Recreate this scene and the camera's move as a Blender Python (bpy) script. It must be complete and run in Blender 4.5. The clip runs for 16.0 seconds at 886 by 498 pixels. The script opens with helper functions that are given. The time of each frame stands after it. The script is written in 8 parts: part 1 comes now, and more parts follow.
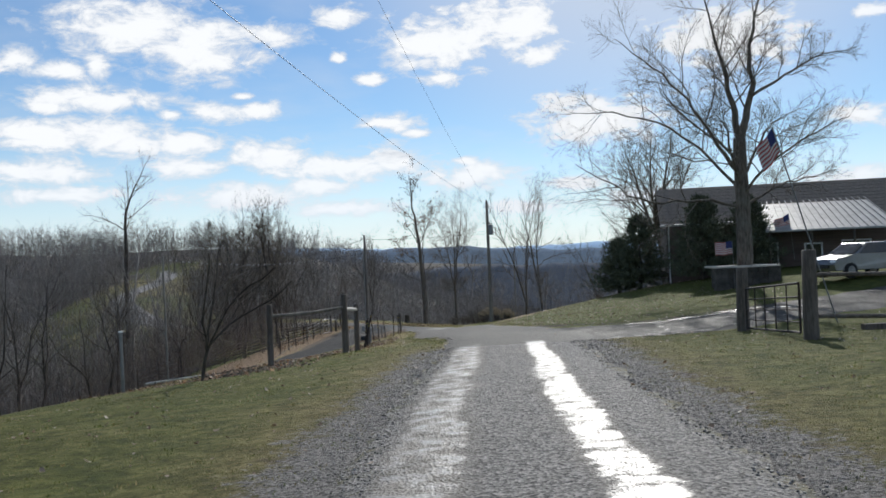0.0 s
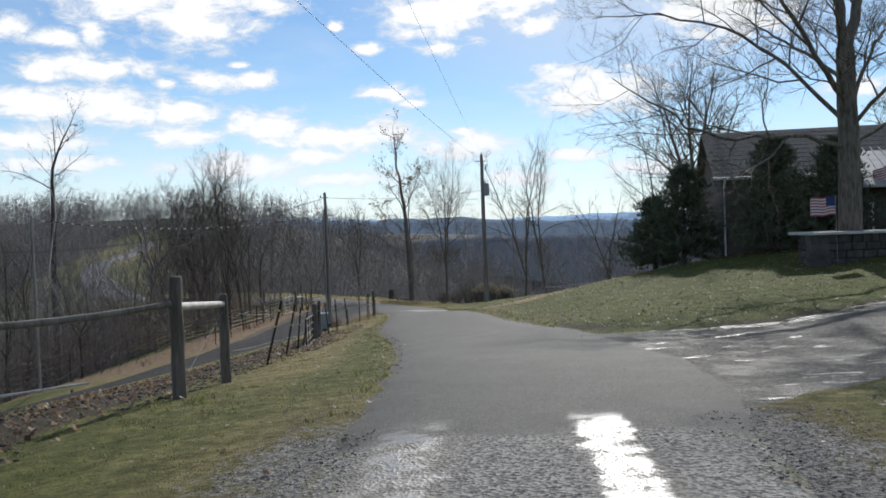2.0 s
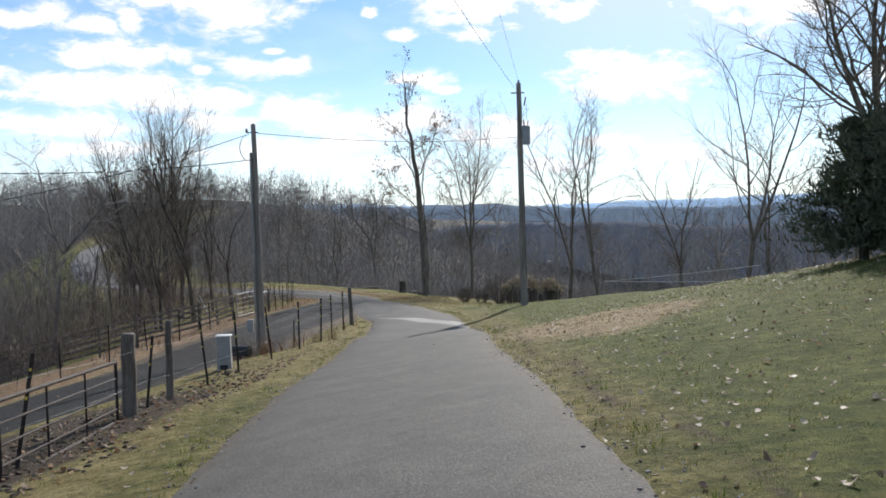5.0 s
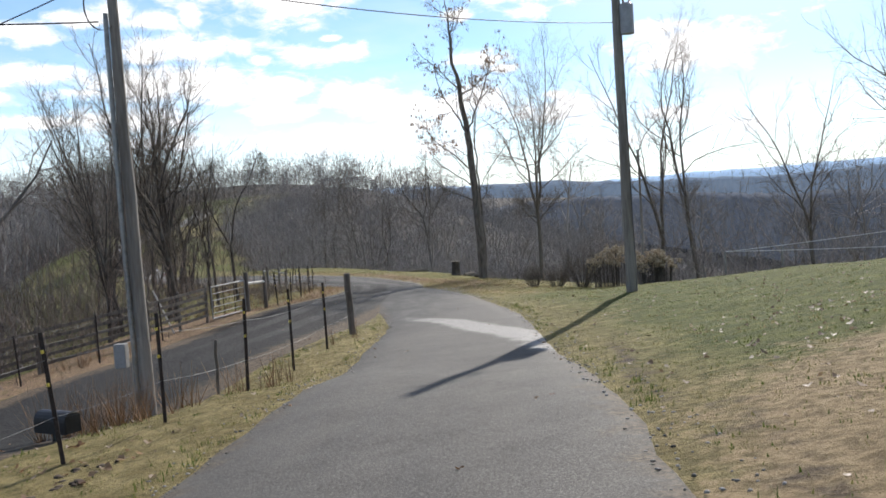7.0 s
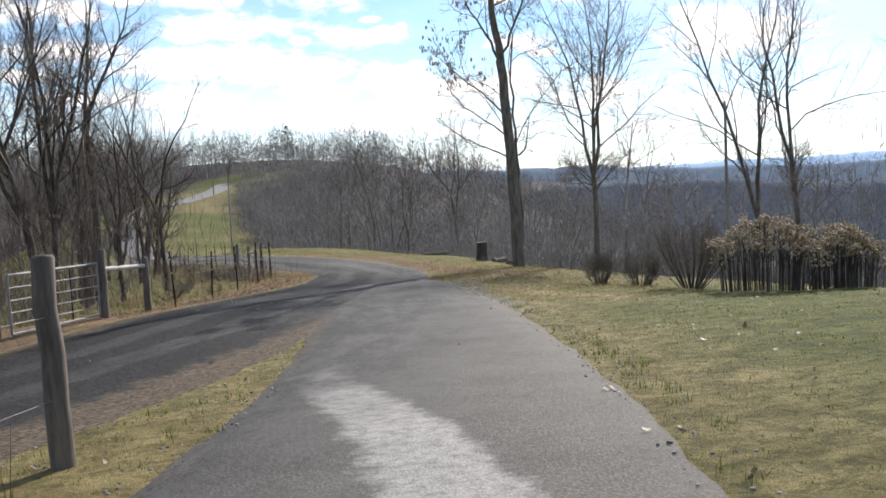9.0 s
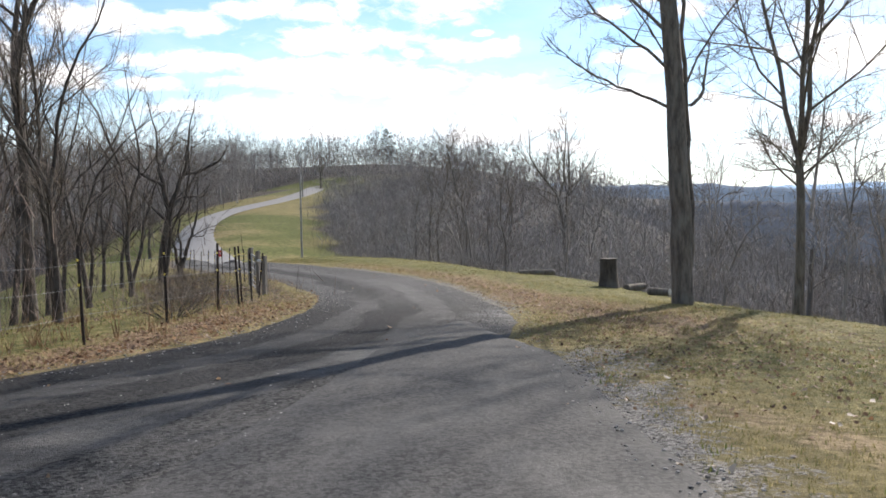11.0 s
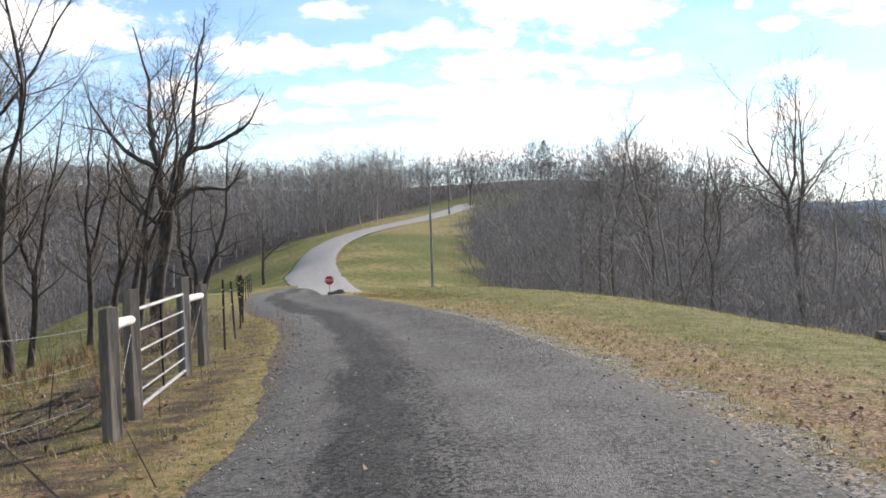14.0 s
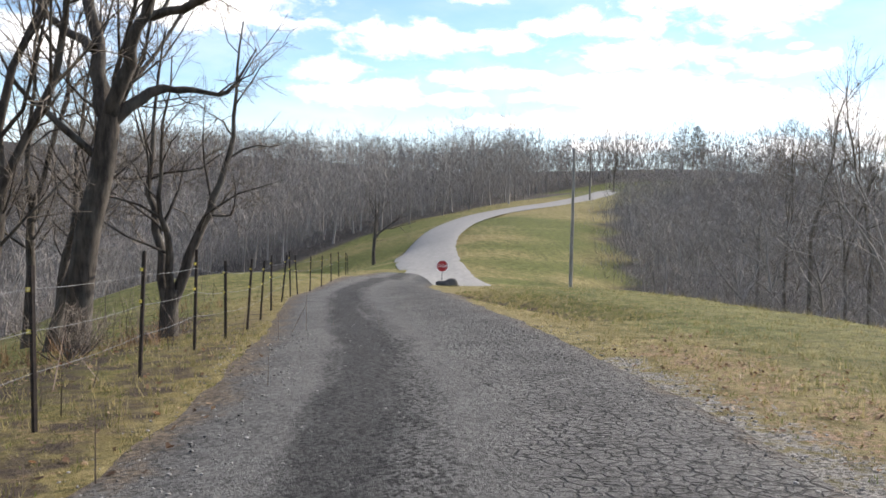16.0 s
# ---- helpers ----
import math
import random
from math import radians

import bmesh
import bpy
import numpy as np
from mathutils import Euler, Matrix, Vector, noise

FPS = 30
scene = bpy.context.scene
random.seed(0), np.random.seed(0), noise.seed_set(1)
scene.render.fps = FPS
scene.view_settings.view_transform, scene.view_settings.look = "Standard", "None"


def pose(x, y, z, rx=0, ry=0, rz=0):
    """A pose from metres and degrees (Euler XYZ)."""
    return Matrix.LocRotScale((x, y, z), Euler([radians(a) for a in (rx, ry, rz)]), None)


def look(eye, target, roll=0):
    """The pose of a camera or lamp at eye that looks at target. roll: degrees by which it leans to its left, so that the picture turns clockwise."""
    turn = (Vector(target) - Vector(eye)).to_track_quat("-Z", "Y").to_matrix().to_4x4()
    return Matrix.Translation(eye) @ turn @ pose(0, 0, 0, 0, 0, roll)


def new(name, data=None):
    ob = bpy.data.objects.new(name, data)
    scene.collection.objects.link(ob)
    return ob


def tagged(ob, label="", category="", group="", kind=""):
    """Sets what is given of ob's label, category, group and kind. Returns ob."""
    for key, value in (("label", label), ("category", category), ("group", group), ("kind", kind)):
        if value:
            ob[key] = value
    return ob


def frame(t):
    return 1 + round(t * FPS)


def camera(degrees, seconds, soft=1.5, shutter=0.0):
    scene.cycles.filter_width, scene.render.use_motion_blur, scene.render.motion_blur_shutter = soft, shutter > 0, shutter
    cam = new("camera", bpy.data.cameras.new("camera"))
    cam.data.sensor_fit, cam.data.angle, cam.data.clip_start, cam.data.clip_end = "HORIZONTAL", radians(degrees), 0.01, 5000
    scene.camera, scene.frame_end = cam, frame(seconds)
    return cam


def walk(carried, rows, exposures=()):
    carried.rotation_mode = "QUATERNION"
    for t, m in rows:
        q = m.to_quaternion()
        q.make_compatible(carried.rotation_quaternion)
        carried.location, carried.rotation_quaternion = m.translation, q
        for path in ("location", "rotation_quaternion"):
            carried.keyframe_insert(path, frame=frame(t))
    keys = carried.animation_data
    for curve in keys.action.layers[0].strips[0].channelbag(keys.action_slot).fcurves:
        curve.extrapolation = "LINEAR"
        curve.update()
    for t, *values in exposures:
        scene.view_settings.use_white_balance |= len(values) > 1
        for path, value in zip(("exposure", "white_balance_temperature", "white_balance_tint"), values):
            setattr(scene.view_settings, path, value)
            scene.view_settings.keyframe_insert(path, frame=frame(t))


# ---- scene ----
cam = camera(52.72, 16.0, 1.7)
PATH = [
    (0, (0.000, 0.030, 1.450), (-0.394, 20.025, 1.685), -2.36),
    (0.5, (0.093, 3.410, 1.400), (-0.312, 23.406, 1.447), -2.12),
    (1, (0.231, 6.728, 1.301), (-0.193, 26.723, 1.157), -1.93),
    (1.5, (0.356, 10.106, 1.186), (-0.036, 30.099, 0.853), -1.84),
    (2, (0.519, 13.436, 1.073), (0.177, 33.429, 0.659), -2.05),
    (2.5, (0.638, 16.734, 0.962), (0.385, 36.726, 0.434), -1.86),
    (3, (0.750, 20.038, 0.846), (0.578, 40.031, 0.351), -1.21),
    (3.5, (0.887, 23.372, 0.722), (0.715, 43.366, 0.270), -0.79),
    (4, (0.930, 26.780, 0.569), (0.609, 46.770, 0.045), -0.67),
    (4.2, (0.932, 28.130, 0.505), (0.484, 48.118, -0.049), -0.59),
    (6.3, (0.511, 43.187, -0.635), (-1.549, 63.062, -1.491), -3.80),
    (6.5, (0.419, 44.653, -0.752), (-1.770, 64.513, -1.632), -3.64),
    (7, (0.238, 48.361, -0.979), (-2.270, 68.175, -2.028), -3.91),
    (7.5, (-0.046, 51.950, -1.178), (-2.765, 71.722, -2.466), -2.81),
    (8, (-0.377, 55.936, -1.548), (-3.277, 75.676, -2.933), -3.29),
    (8.2, (-0.496, 57.544, -1.716), (-3.473, 77.273, -3.097), -3.33),
    (10.3, (-2.718, 75.591, -2.936), (-7.197, 95.041, -4.222), -1.07),
    (10.5, (-3.041, 77.207, -3.058), (-7.844, 96.582, -4.292), -0.87),
    (11, (-3.938, 81.078, -3.318), (-9.487, 100.266, -4.326), -1.01),
    (11.5, (-5.009, 84.890, -3.513), (-11.287, 103.860, -4.368), -1.76),
    (12, (-6.105, 88.665, -3.730), (-13.059, 107.404, -4.420), -2.97),
    (12.5, (-7.366, 92.412, -3.931), (-14.880, 110.941, -4.396), -4.34),
    (13, (-8.725, 96.052, -4.096), (-16.718, 114.382, -4.421), -4.41),
    (13.5, (-10.159, 99.604, -4.220), (-18.565, 117.750, -4.521), -3.11),
    (14, (-11.631, 103.053, -4.364), (-20.476, 120.986, -4.764), -1.80),
    (14.5, (-13.293, 106.480, -4.492), (-22.684, 124.130, -5.032), -0.92),
    (15, (-15.038, 109.712, -4.630), (-25.064, 127.007, -5.232), 0.04),
    (15.5, (-16.802, 112.860, -4.782), (-27.533, 129.725, -5.426), 0.89),
    (16, (-18.724, 115.948, -4.941), (-30.105, 132.380, -5.628), 1.45),
]
walk(cam, [(t, look(eye, target, roll)) for t, eye, target, roll in PATH], exposures=[(0, -0.30, 6400, 9), (4, 0.06, 6500, 10), (8, 0.44, 6750, 12), (11, 0.58, 6850, 13), (16, 0.74, 6950, 13)])

# ---- world, sun ----
SUN_AZ, SUN_EL = 13.0, 29.0          # degrees to the right of straight ahead, degrees up
world = bpy.data.worlds.new("world")
scene.world = world
world.use_nodes = True
wn, wl = world.node_tree.nodes, world.node_tree.links
wn.clear()


def wnode(kind, **values):
    n = wn.new(kind)
    for key, value in values.items():
        n.inputs[key].default_value = value
    return n


sky = wn.new("ShaderNodeTexSky")
sky.sky_type = "NISHITA"
sky.sun_disc = False
sky.sun_elevation, sky.sun_rotation = radians(SUN_EL), radians(SUN_AZ)
sky.altitude = 300
sky.air_density, sky.dust_density, sky.ozone_density = 1.0, 0.0, 4.0
coord = wn.new("ShaderNodeTexCoord")
sep = wn.new("ShaderNodeSeparateXYZ")
wl.new(coord.outputs["Generated"], sep.inputs[0])


def wmath(op, a, b=None):
    n = wn.new("ShaderNodeMath")
    n.operation = op
    for k, v in enumerate((a, b)):
        if v is None:
            continue
        if isinstance(v, (int, float)):
            n.inputs[k].default_value = v
        else:
            wl.new(v, n.inputs[k])
    return n.outputs[0]


lift = wmath("ADD", wmath("MAXIMUM", sep.outputs[2], 0.0), 0.16)
flat = wn.new("ShaderNodeCombineXYZ")
wl.new(wmath("DIVIDE", sep.outputs[0], lift), flat.inputs[0])
wl.new(wmath("DIVIDE", sep.outputs[1], lift), flat.inputs[1])
# loose fair-weather clouds all over the dome
puffs = wnode("ShaderNodeTexNoise", Scale=1.9, Detail=10.0, Roughness=0.56, Distortion=0.12)
wl.new(flat.outputs[0], puffs.inputs["Vector"])
# the row of cumulus ahead: azimuth, elevation, half width and half height of each heap, in degrees
CUMULUS = (
    "-19.9 14.5 4.3 1.6  -16.2 13.5 3.4 1.9  -11.1 14.3 2 0.6  -7.2 15.4 1.5 0.7  -0.7 13.7 3.8 1.7  3.7 14.6 3.8 1.9",
    "5.2 12.7 1.4 0.7  -0.8 11.5 1.4 0.5  17 12.7 4.2 2.2  9.1 8.4 4.2 1.5  7 9.7 2 0.6  -15.1 9.6 1.9 0.6",
    "-17.7 9.5 0.8 0.3  -12.3 9.8 1.2 0.5  -24.8 9.8 1.4 0.4  -26.5 12.5 1.1 0.8  -23.7 12 1.5 0.5  -22 12.3 0.7 0.8",
    "-25.5 8.2 3.1 0.9  -21.8 8.2 3.6 1.2  -16.9 7.7 2.2 0.9  -11.8 7 2.4 0.9  -20 7.6 2.2 0.7  -4.2 8.8 1.9 0.5",
    "-2.4 8.1 0.9 0.3  -25.4 6.1 3.6 0.8  -16.6 6.3 2 0.6  -7.9 6 4.3 0.9  -3.9 6.5 1.7 1  0.7 5.3 3.1 0.9",
    "-13.3 4.4 4 0.9  -6.9 3.5 2.7 0.5  -9 5 2.2 0.7  0.6 6.2 0.9 0.3  7.9 4.5 1.9 0.4  24.1 7.5 2 0.6",
    "23.4 3.9 2.2 0.5  -7.3 12.9 0.5 0.3  -5.3 11.6 0.8 0.4  -13.4 10.6 0.6 0.2  -23.5 4.7 3.3 0.5  4.3 3.2 2.5 0.5",
    "12 3.5 2.5 0.6  25 13.1 1 0.4  -50.4 12.5 6.2 1.4  -36.4 11.2 2.2 0.9  -38.4 11 1.3 0.7  -32.7 13.9 1.6 0.5",
    "-31 11.3 1.8 0.6  -27.9 12.1 1.4 0.5  -22.4 10.3 4.3 0.7  -31.8 8.9 3.3 0.6  -25.4 7.8 4.3 0.4  -34 7.5 1.8 0.4",
    "-31.2 6.1 3.3 0.4  -59.4 9.6 3.3 1.4  -38.4 11.1 2.6 0.9  -33.7 11.1 1.4 0.5  -28.4 12.1 1.5 0.5  -41.9 8.9 2 0.7",
    "-40.1 7.8 3.3 0.8",
)
deg = 180 / math.pi
azimuth = wmath("MULTIPLY", wmath("ARCTAN2", sep.outputs[0], sep.outputs[1]), deg)
elevation = wmath("MULTIPLY", wmath("ARCSINE", sep.outputs[2]), deg)
place = wn.new("ShaderNodeCombineXYZ")
wl.new(azimuth, place.inputs[0])
wl.new(elevation, place.inputs[1])
billow = wnode("ShaderNodeTexNoise", Scale=0.62, Detail=11.0, Roughness=0.66, Distortion=0.35)
spread = wn.new("ShaderNodeMapping")
spread.inputs["Scale"].default_value = (0.75, 1.6, 1.0)
wl.new(place.outputs[0], spread.inputs["Vector"])
wl.new(spread.outputs[0], billow.inputs["Vector"])
heap = None
for heaps in CUMULUS:
    numbers = [float(v) for v in heaps.split()]
    for a0, e0, w0, h0 in zip(*[iter(numbers)] * 4):
        scaled = wn.new("ShaderNodeVectorMath")
        scaled.operation = "MULTIPLY_ADD"
        wl.new(place.outputs[0], scaled.inputs[0])
        scaled.inputs[1].default_value, scaled.inputs[2].default_value = (1 / w0, 1 / h0, 0), (-a0 / w0, -e0 / h0, 0)
        far = wn.new("ShaderNodeVectorMath")
        far.operation = "LENGTH"
        wl.new(scaled.outputs[0], far.inputs[0])
        inside = wmath("SUBTRACT", 1.0, far.outputs["Value"])
        heap = inside if heap is None else wmath("MAXIMUM", heap, inside)
heap = wmath("ADD", wmath("MAXIMUM", heap, -1.2), wmath("MULTIPLY", wmath("SUBTRACT", billow.outputs[0], 0.5), 3.2))
# where that row stands, the loose clouds give way to it
ahead = wn.new("ShaderNodeMapRange")
ahead.interpolation_type = "SMOOTHSTEP"
ahead.inputs["From Min"].default_value, ahead.inputs["From Max"].default_value = 52.0, 40.0
wl.new(wmath("ADD", wmath("ABSOLUTE", wmath("ADD", azimuth, 17.0)), wmath("MAXIMUM", wmath("MULTIPLY", wmath("SUBTRACT", elevation, 14.0), 9.0), 0.0)), ahead.inputs["Value"])
# thin white veil that thickens towards the sun
sunward = wn.new("ShaderNodeVectorMath")
sunward.operation = "DOT_PRODUCT"
sunward.inputs[1].default_value = (math.sin(radians(SUN_AZ)) * math.cos(radians(SUN_EL)), math.cos(radians(SUN_AZ)) * math.cos(radians(SUN_EL)), math.sin(radians(SUN_EL)))
wl.new(coord.outputs["Generated"], sunward.inputs[0])
veil = wn.new("ShaderNodeMapRange")
veil.interpolation_type = "SMOOTHSTEP"
for key, value in (("From Min", 0.90), ("From Max", 1.0), ("To Min", 0.0), ("To Max", 0.8)):
    veil.inputs[key].default_value = value
wl.new(sunward.outputs["Value"], veil.inputs["Value"])


def wramp(value, lo, hi):
    r = wn.new("ShaderNodeMapRange")
    r.interpolation_type = "SMOOTHSTEP"
    r.inputs["From Min"].default_value, r.inputs["From Max"].default_value = lo, hi
    wl.new(value, r.inputs["Value"])
    return r.outputs[0]


def wmix(fac, a, b):
    r = wn.new("ShaderNodeMix")
    r.data_type = "RGBA"
    for k, v in ((0, fac), (6, a), (7, b)):
        if isinstance(v, tuple):
            r.inputs[k].default_value = v
        else:
            wl.new(v, r.inputs[k])
    return r.outputs[2]


loose = wmath("MULTIPLY", wramp(puffs.outputs[0], 0.53, 0.63), wmath("SUBTRACT", 1.0, ahead.outputs[0]))
banked = wmath("MULTIPLY", wramp(heap, -0.55, 0.55), ahead.outputs[0])
thin = wmath("MULTIPLY", wramp(puffs.outputs[0], 0.40, 0.70), 0.22)
cover = wmath("MAXIMUM", wmath("MAXIMUM", wmath("MAXIMUM", loose, banked), thin), veil.outputs[0])
belly = wmath("MAXIMUM", wramp(puffs.outputs[0], 0.60, 0.74), wmath("MULTIPLY", wmath("SUBTRACT", 1.0, wramp(heap, -0.1, 0.75)), 0.6))
cloud = wmix(belly, (9.6, 9.7, 9.9, 1), (5.6, 6.0, 6.7, 1))
mixed = wmix(cover, sky.outputs[0], cloud)
haze = wn.new("ShaderNodeMapRange")
haze.interpolation_type = "SMOOTHSTEP"
for key, value in (("From Min", 0.0), ("From Max", 0.15), ("To Min", 0.62), ("To Max", 0.0)):
    haze.inputs[key].default_value = value
wl.new(sep.outputs[2], haze.inputs["Value"])
pale = wn.new("ShaderNodeMix")
pale.data_type = "RGBA"
pale.inputs[7].default_value = (7.8, 8.7, 9.6, 1)
wl.new(haze.outputs[0], pale.inputs[0])
wl.new(mixed, pale.inputs[6])
back = wnode("ShaderNodeBackground", Strength=0.125)
wl.new(pale.outputs[2], back.inputs[0])
wl.new(back.outputs[0], wn.new("ShaderNodeOutputWorld").inputs[0])

lamp = bpy.data.lights.new("sun", "SUN")
lamp.energy, lamp.angle, lamp.color = 5.0, radians(0.55), (1.0, 0.965, 0.91)
az, el = radians(SUN_AZ), radians(SUN_EL)
sun = new("sun", lamp)
sun.matrix_world = look((200 * math.sin(az) * math.cos(el), 200 * math.cos(az) * math.cos(el), 200 * math.sin(el)), (0, 0, 0))

# ---- materials ----


class Mat:
    """A node material with a Principled shader and a few short-hands."""

    def __init__(self, name, rough=0.8, metal=0.0, spec=0.4):
        self.m = bpy.data.materials.new(name)
        self.m.use_nodes = True
        self.n, self.l = self.m.node_tree.nodes, self.m.node_tree.links
        self.p = self.n["Principled BSDF"]
        self.p.inputs["Roughness"].default_value = rough
        self.p.inputs["Metallic"].default_value = metal
        self.p.inputs["Specular IOR Level"].default_value = spec

    def put(self, node, key, value):
        if isinstance(value, (int, float)):
            node.inputs[key].default_value = value
        elif isinstance(value, tuple):
            node.inputs[key].default_value = value if len(value) == 4 or not hasattr(node.inputs[key].default_value, "__len__") or len(node.inputs[key].default_value) == 3 else (*value, 1)
        else:
            self.l.new(value, node.inputs[key])

    def noise(self, scale, detail=6.0, rough=0.6, vector=None, distort=0.0):
        t = self.n.new("ShaderNodeTexNoise")
        t.inputs["Scale"].default_value, t.inputs["Detail"].default_value = scale, detail
        t.inputs["Roughness"].default_value, t.inputs["Distortion"].default_value = rough, distort
        self.l.new(vector if vector is not None else self.obj(), t.inputs["Vector"])
        return t.outputs[0]

    def voronoi(self, scale, vector=None, out="Distance"):
        t = self.n.new("ShaderNodeTexVoronoi")
        t.inputs["Scale"].default_value = scale
        self.l.new(vector if vector is not None else self.obj(), t.inputs["Vector"])
        return t.outputs[out]

    def obj(self):
        return self.n.new("ShaderNodeTexCoord").outputs["Object"]

    def uv(self):
        return self.n.new("ShaderNodeTexCoord").outputs["UV"]

    def stretch(self, vector, s):
        t = self.n.new("ShaderNodeMapping")
        t.inputs["Scale"].default_value = s
        self.l.new(vector, t.inputs["Vector"])
        return t.outputs[0]

    def attr(self, name):
        a = self.n.new("ShaderNodeAttribute")
        a.attribute_name = name
        return a.outputs["Fac"]

    def rand(self):
        return self.n.new("ShaderNodeObjectInfo").outputs["Random"]

    def ramp(self, value, lo, hi, a=0.0, b=1.0):
        r = self.n.new("ShaderNodeMapRange")
        r.interpolation_type = "SMOOTHSTEP"
        for key, v in (("From Min", lo), ("From Max", hi), ("To Min", a), ("To Max", b)):
            self.put(r, key, v)
        self.l.new(value, r.inputs["Value"])
        return r.outputs[0]

    def math(self, op, a, b=0.0):
        r = self.n.new("ShaderNodeMath")
        r.operation = op
        self.put(r, 0, a), self.put(r, 1, b)
        return r.outputs[0]

    def mix(self, fac, a, b):
        r = self.n.new("ShaderNodeMix")
        r.data_type = "RGBA"
        for k, v in ((0, fac), (6, a), (7, b)):
            if isinstance(v, tuple):
                r.inputs[k].default_value = (*v, 1)
            else:
                self.put(r, k, v)
        return r.outputs[2]

    def base(self, colour):
        if isinstance(colour, tuple):
            self.p.inputs["Base Color"].default_value = (*colour, 1)
        else:
            self.l.new(colour, self.p.inputs["Base Color"])
        return self

    def rough(self, value):
        self.put(self.p, "Roughness", value)
        return self

    def bump(self, height, strength=0.4, distance=0.02):
        b = self.n.new("ShaderNodeBump")
        b.inputs["Distance"].default_value = distance
        self.put(b, "Strength", strength)
        self.l.new(height, b.inputs["Height"])
        self.l.new(b.outputs[0], self.p.inputs["Normal"])
        return self


def plain(name, a, b, scale=6.0, rough=0.75, metal=0.0, bump=0.25, stretch=None, depth=0.01, spec=0.4):
    """Two tones broken up at two scales, with fine relief."""
    m = Mat(name, rough, metal, spec)
    v = m.stretch(m.obj(), stretch) if stretch else m.obj()
    n1, n2 = m.noise(scale, 6, 0.65, v), m.noise(scale * 7, 4, 0.6, v)
    both = m.math("ADD", m.math("MULTIPLY", n1, 0.65), m.math("MULTIPLY", n2, 0.35))
    m.base(m.mix(m.ramp(both, 0.35, 0.65), a, b))
    m.bump(n2, bump, depth)
    return m.m


def ground_material():
    m = Mat("turf_and_soil", 0.95, 0.0, 0.12)
    big, mid, fine = m.noise(0.22, 4, 0.6), m.noise(2.2, 6, 0.65), m.noise(26.0, 5, 0.7)
    clump = m.noise(7.0, 7, 0.72, None, 0.6)
    blades = m.noise(70.0, 4, 0.7, m.stretch(m.obj(), (1.0, 1.0, 0.4)))
    green = m.mix(m.ramp(mid, 0.3, 0.7), (0.078, 0.097, 0.020), (0.166, 0.180, 0.045))
    straw = m.mix(m.ramp(mid, 0.3, 0.7), (0.215, 0.165, 0.064), (0.39, 0.315, 0.142))
    dryness = m.ramp(m.math("ADD", m.math("ADD", m.attr("dry"), m.math("MULTIPLY", big, 0.5)), m.math("ADD", m.math("MULTIPLY", mid, 0.35), m.math("MULTIPLY", m.math("SUBTRACT", clump, 0.5), 0.5))), 0.62, 1.10)
    turf = m.mix(dryness, green, straw)
    # Shade between grass clumps, then between blades, painted dark into the turf.
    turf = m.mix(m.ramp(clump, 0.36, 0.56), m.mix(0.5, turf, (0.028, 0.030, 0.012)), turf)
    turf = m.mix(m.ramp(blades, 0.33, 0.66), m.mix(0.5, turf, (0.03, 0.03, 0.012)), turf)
    tone = m.voronoi(30.0, None, "Color")
    leaf = m.mix(m.ramp(tone, 0.15, 0.85), (0.055, 0.036, 0.024), (0.34, 0.225, 0.135))
    leafy = m.ramp(m.math("ADD", m.attr("leaf"), m.math("ADD", m.math("MULTIPLY", m.math("SUBTRACT", m.noise(1.6, 5, 0.7), 0.5), 1.5), m.math("MULTIPLY", m.math("SUBTRACT", tone, 0.5), 0.5))), 0.40, 0.66)
    soil = m.mix(m.ramp(fine, 0.3, 0.7), (0.032, 0.024, 0.018), (0.105, 0.080, 0.060))
    bare = m.ramp(m.math("ADD", m.attr("soil"), m.math("MULTIPLY", m.math("SUBTRACT", mid, 0.5), 1.5)), 0.4, 0.8)
    woods = m.mix(m.ramp(m.math("ADD", m.math("MULTIPLY", mid, 0.6), m.math("MULTIPLY", m.noise(0.35, 6, 0.75), 0.4)), 0.35, 0.65), (0.034, 0.030, 0.027), (0.088, 0.076, 0.065))
    tan = m.mix(m.ramp(clump, 0.35, 0.65), (0.17, 0.12, 0.065), (0.40, 0.30, 0.18))
    turf = m.mix(m.ramp(m.math("ADD", m.attr("scald"), m.math("ADD", m.math("MULTIPLY", m.math("SUBTRACT", m.noise(0.9, 6, 0.7), 0.5), 1.3), m.math("MULTIPLY", m.math("SUBTRACT", clump, 0.5), 0.8))), 0.34, 0.74, 0.0, 0.85), turf, tan)
    pebble = m.mix(m.ramp(m.voronoi(38.0, None, "Color"), 0.1, 0.9), (0.075, 0.070, 0.063), (0.33, 0.31, 0.28))
    gritty = m.ramp(m.math("ADD", m.attr("grit"), m.math("ADD", m.math("MULTIPLY", m.math("SUBTRACT", clump, 0.5), 1.3), m.math("MULTIPLY", m.math("SUBTRACT", m.noise(1.2, 5, 0.7), 0.5), 0.9))), 0.35, 0.60)
    c = m.mix(leafy, turf, leaf)
    c = m.mix(bare, c, soil)
    c = m.mix(gritty, c, pebble)
    c = m.mix(m.ramp(m.attr("woods"), 0.35, 0.65), c, woods)
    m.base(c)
    m.bump(m.math("ADD", m.math("ADD", m.math("MULTIPLY", fine, 0.35), m.math("MULTIPLY", blades, 0.3)), m.math("MULTIPLY", clump, 0.9)), 1.0, 0.06)
    return m.m


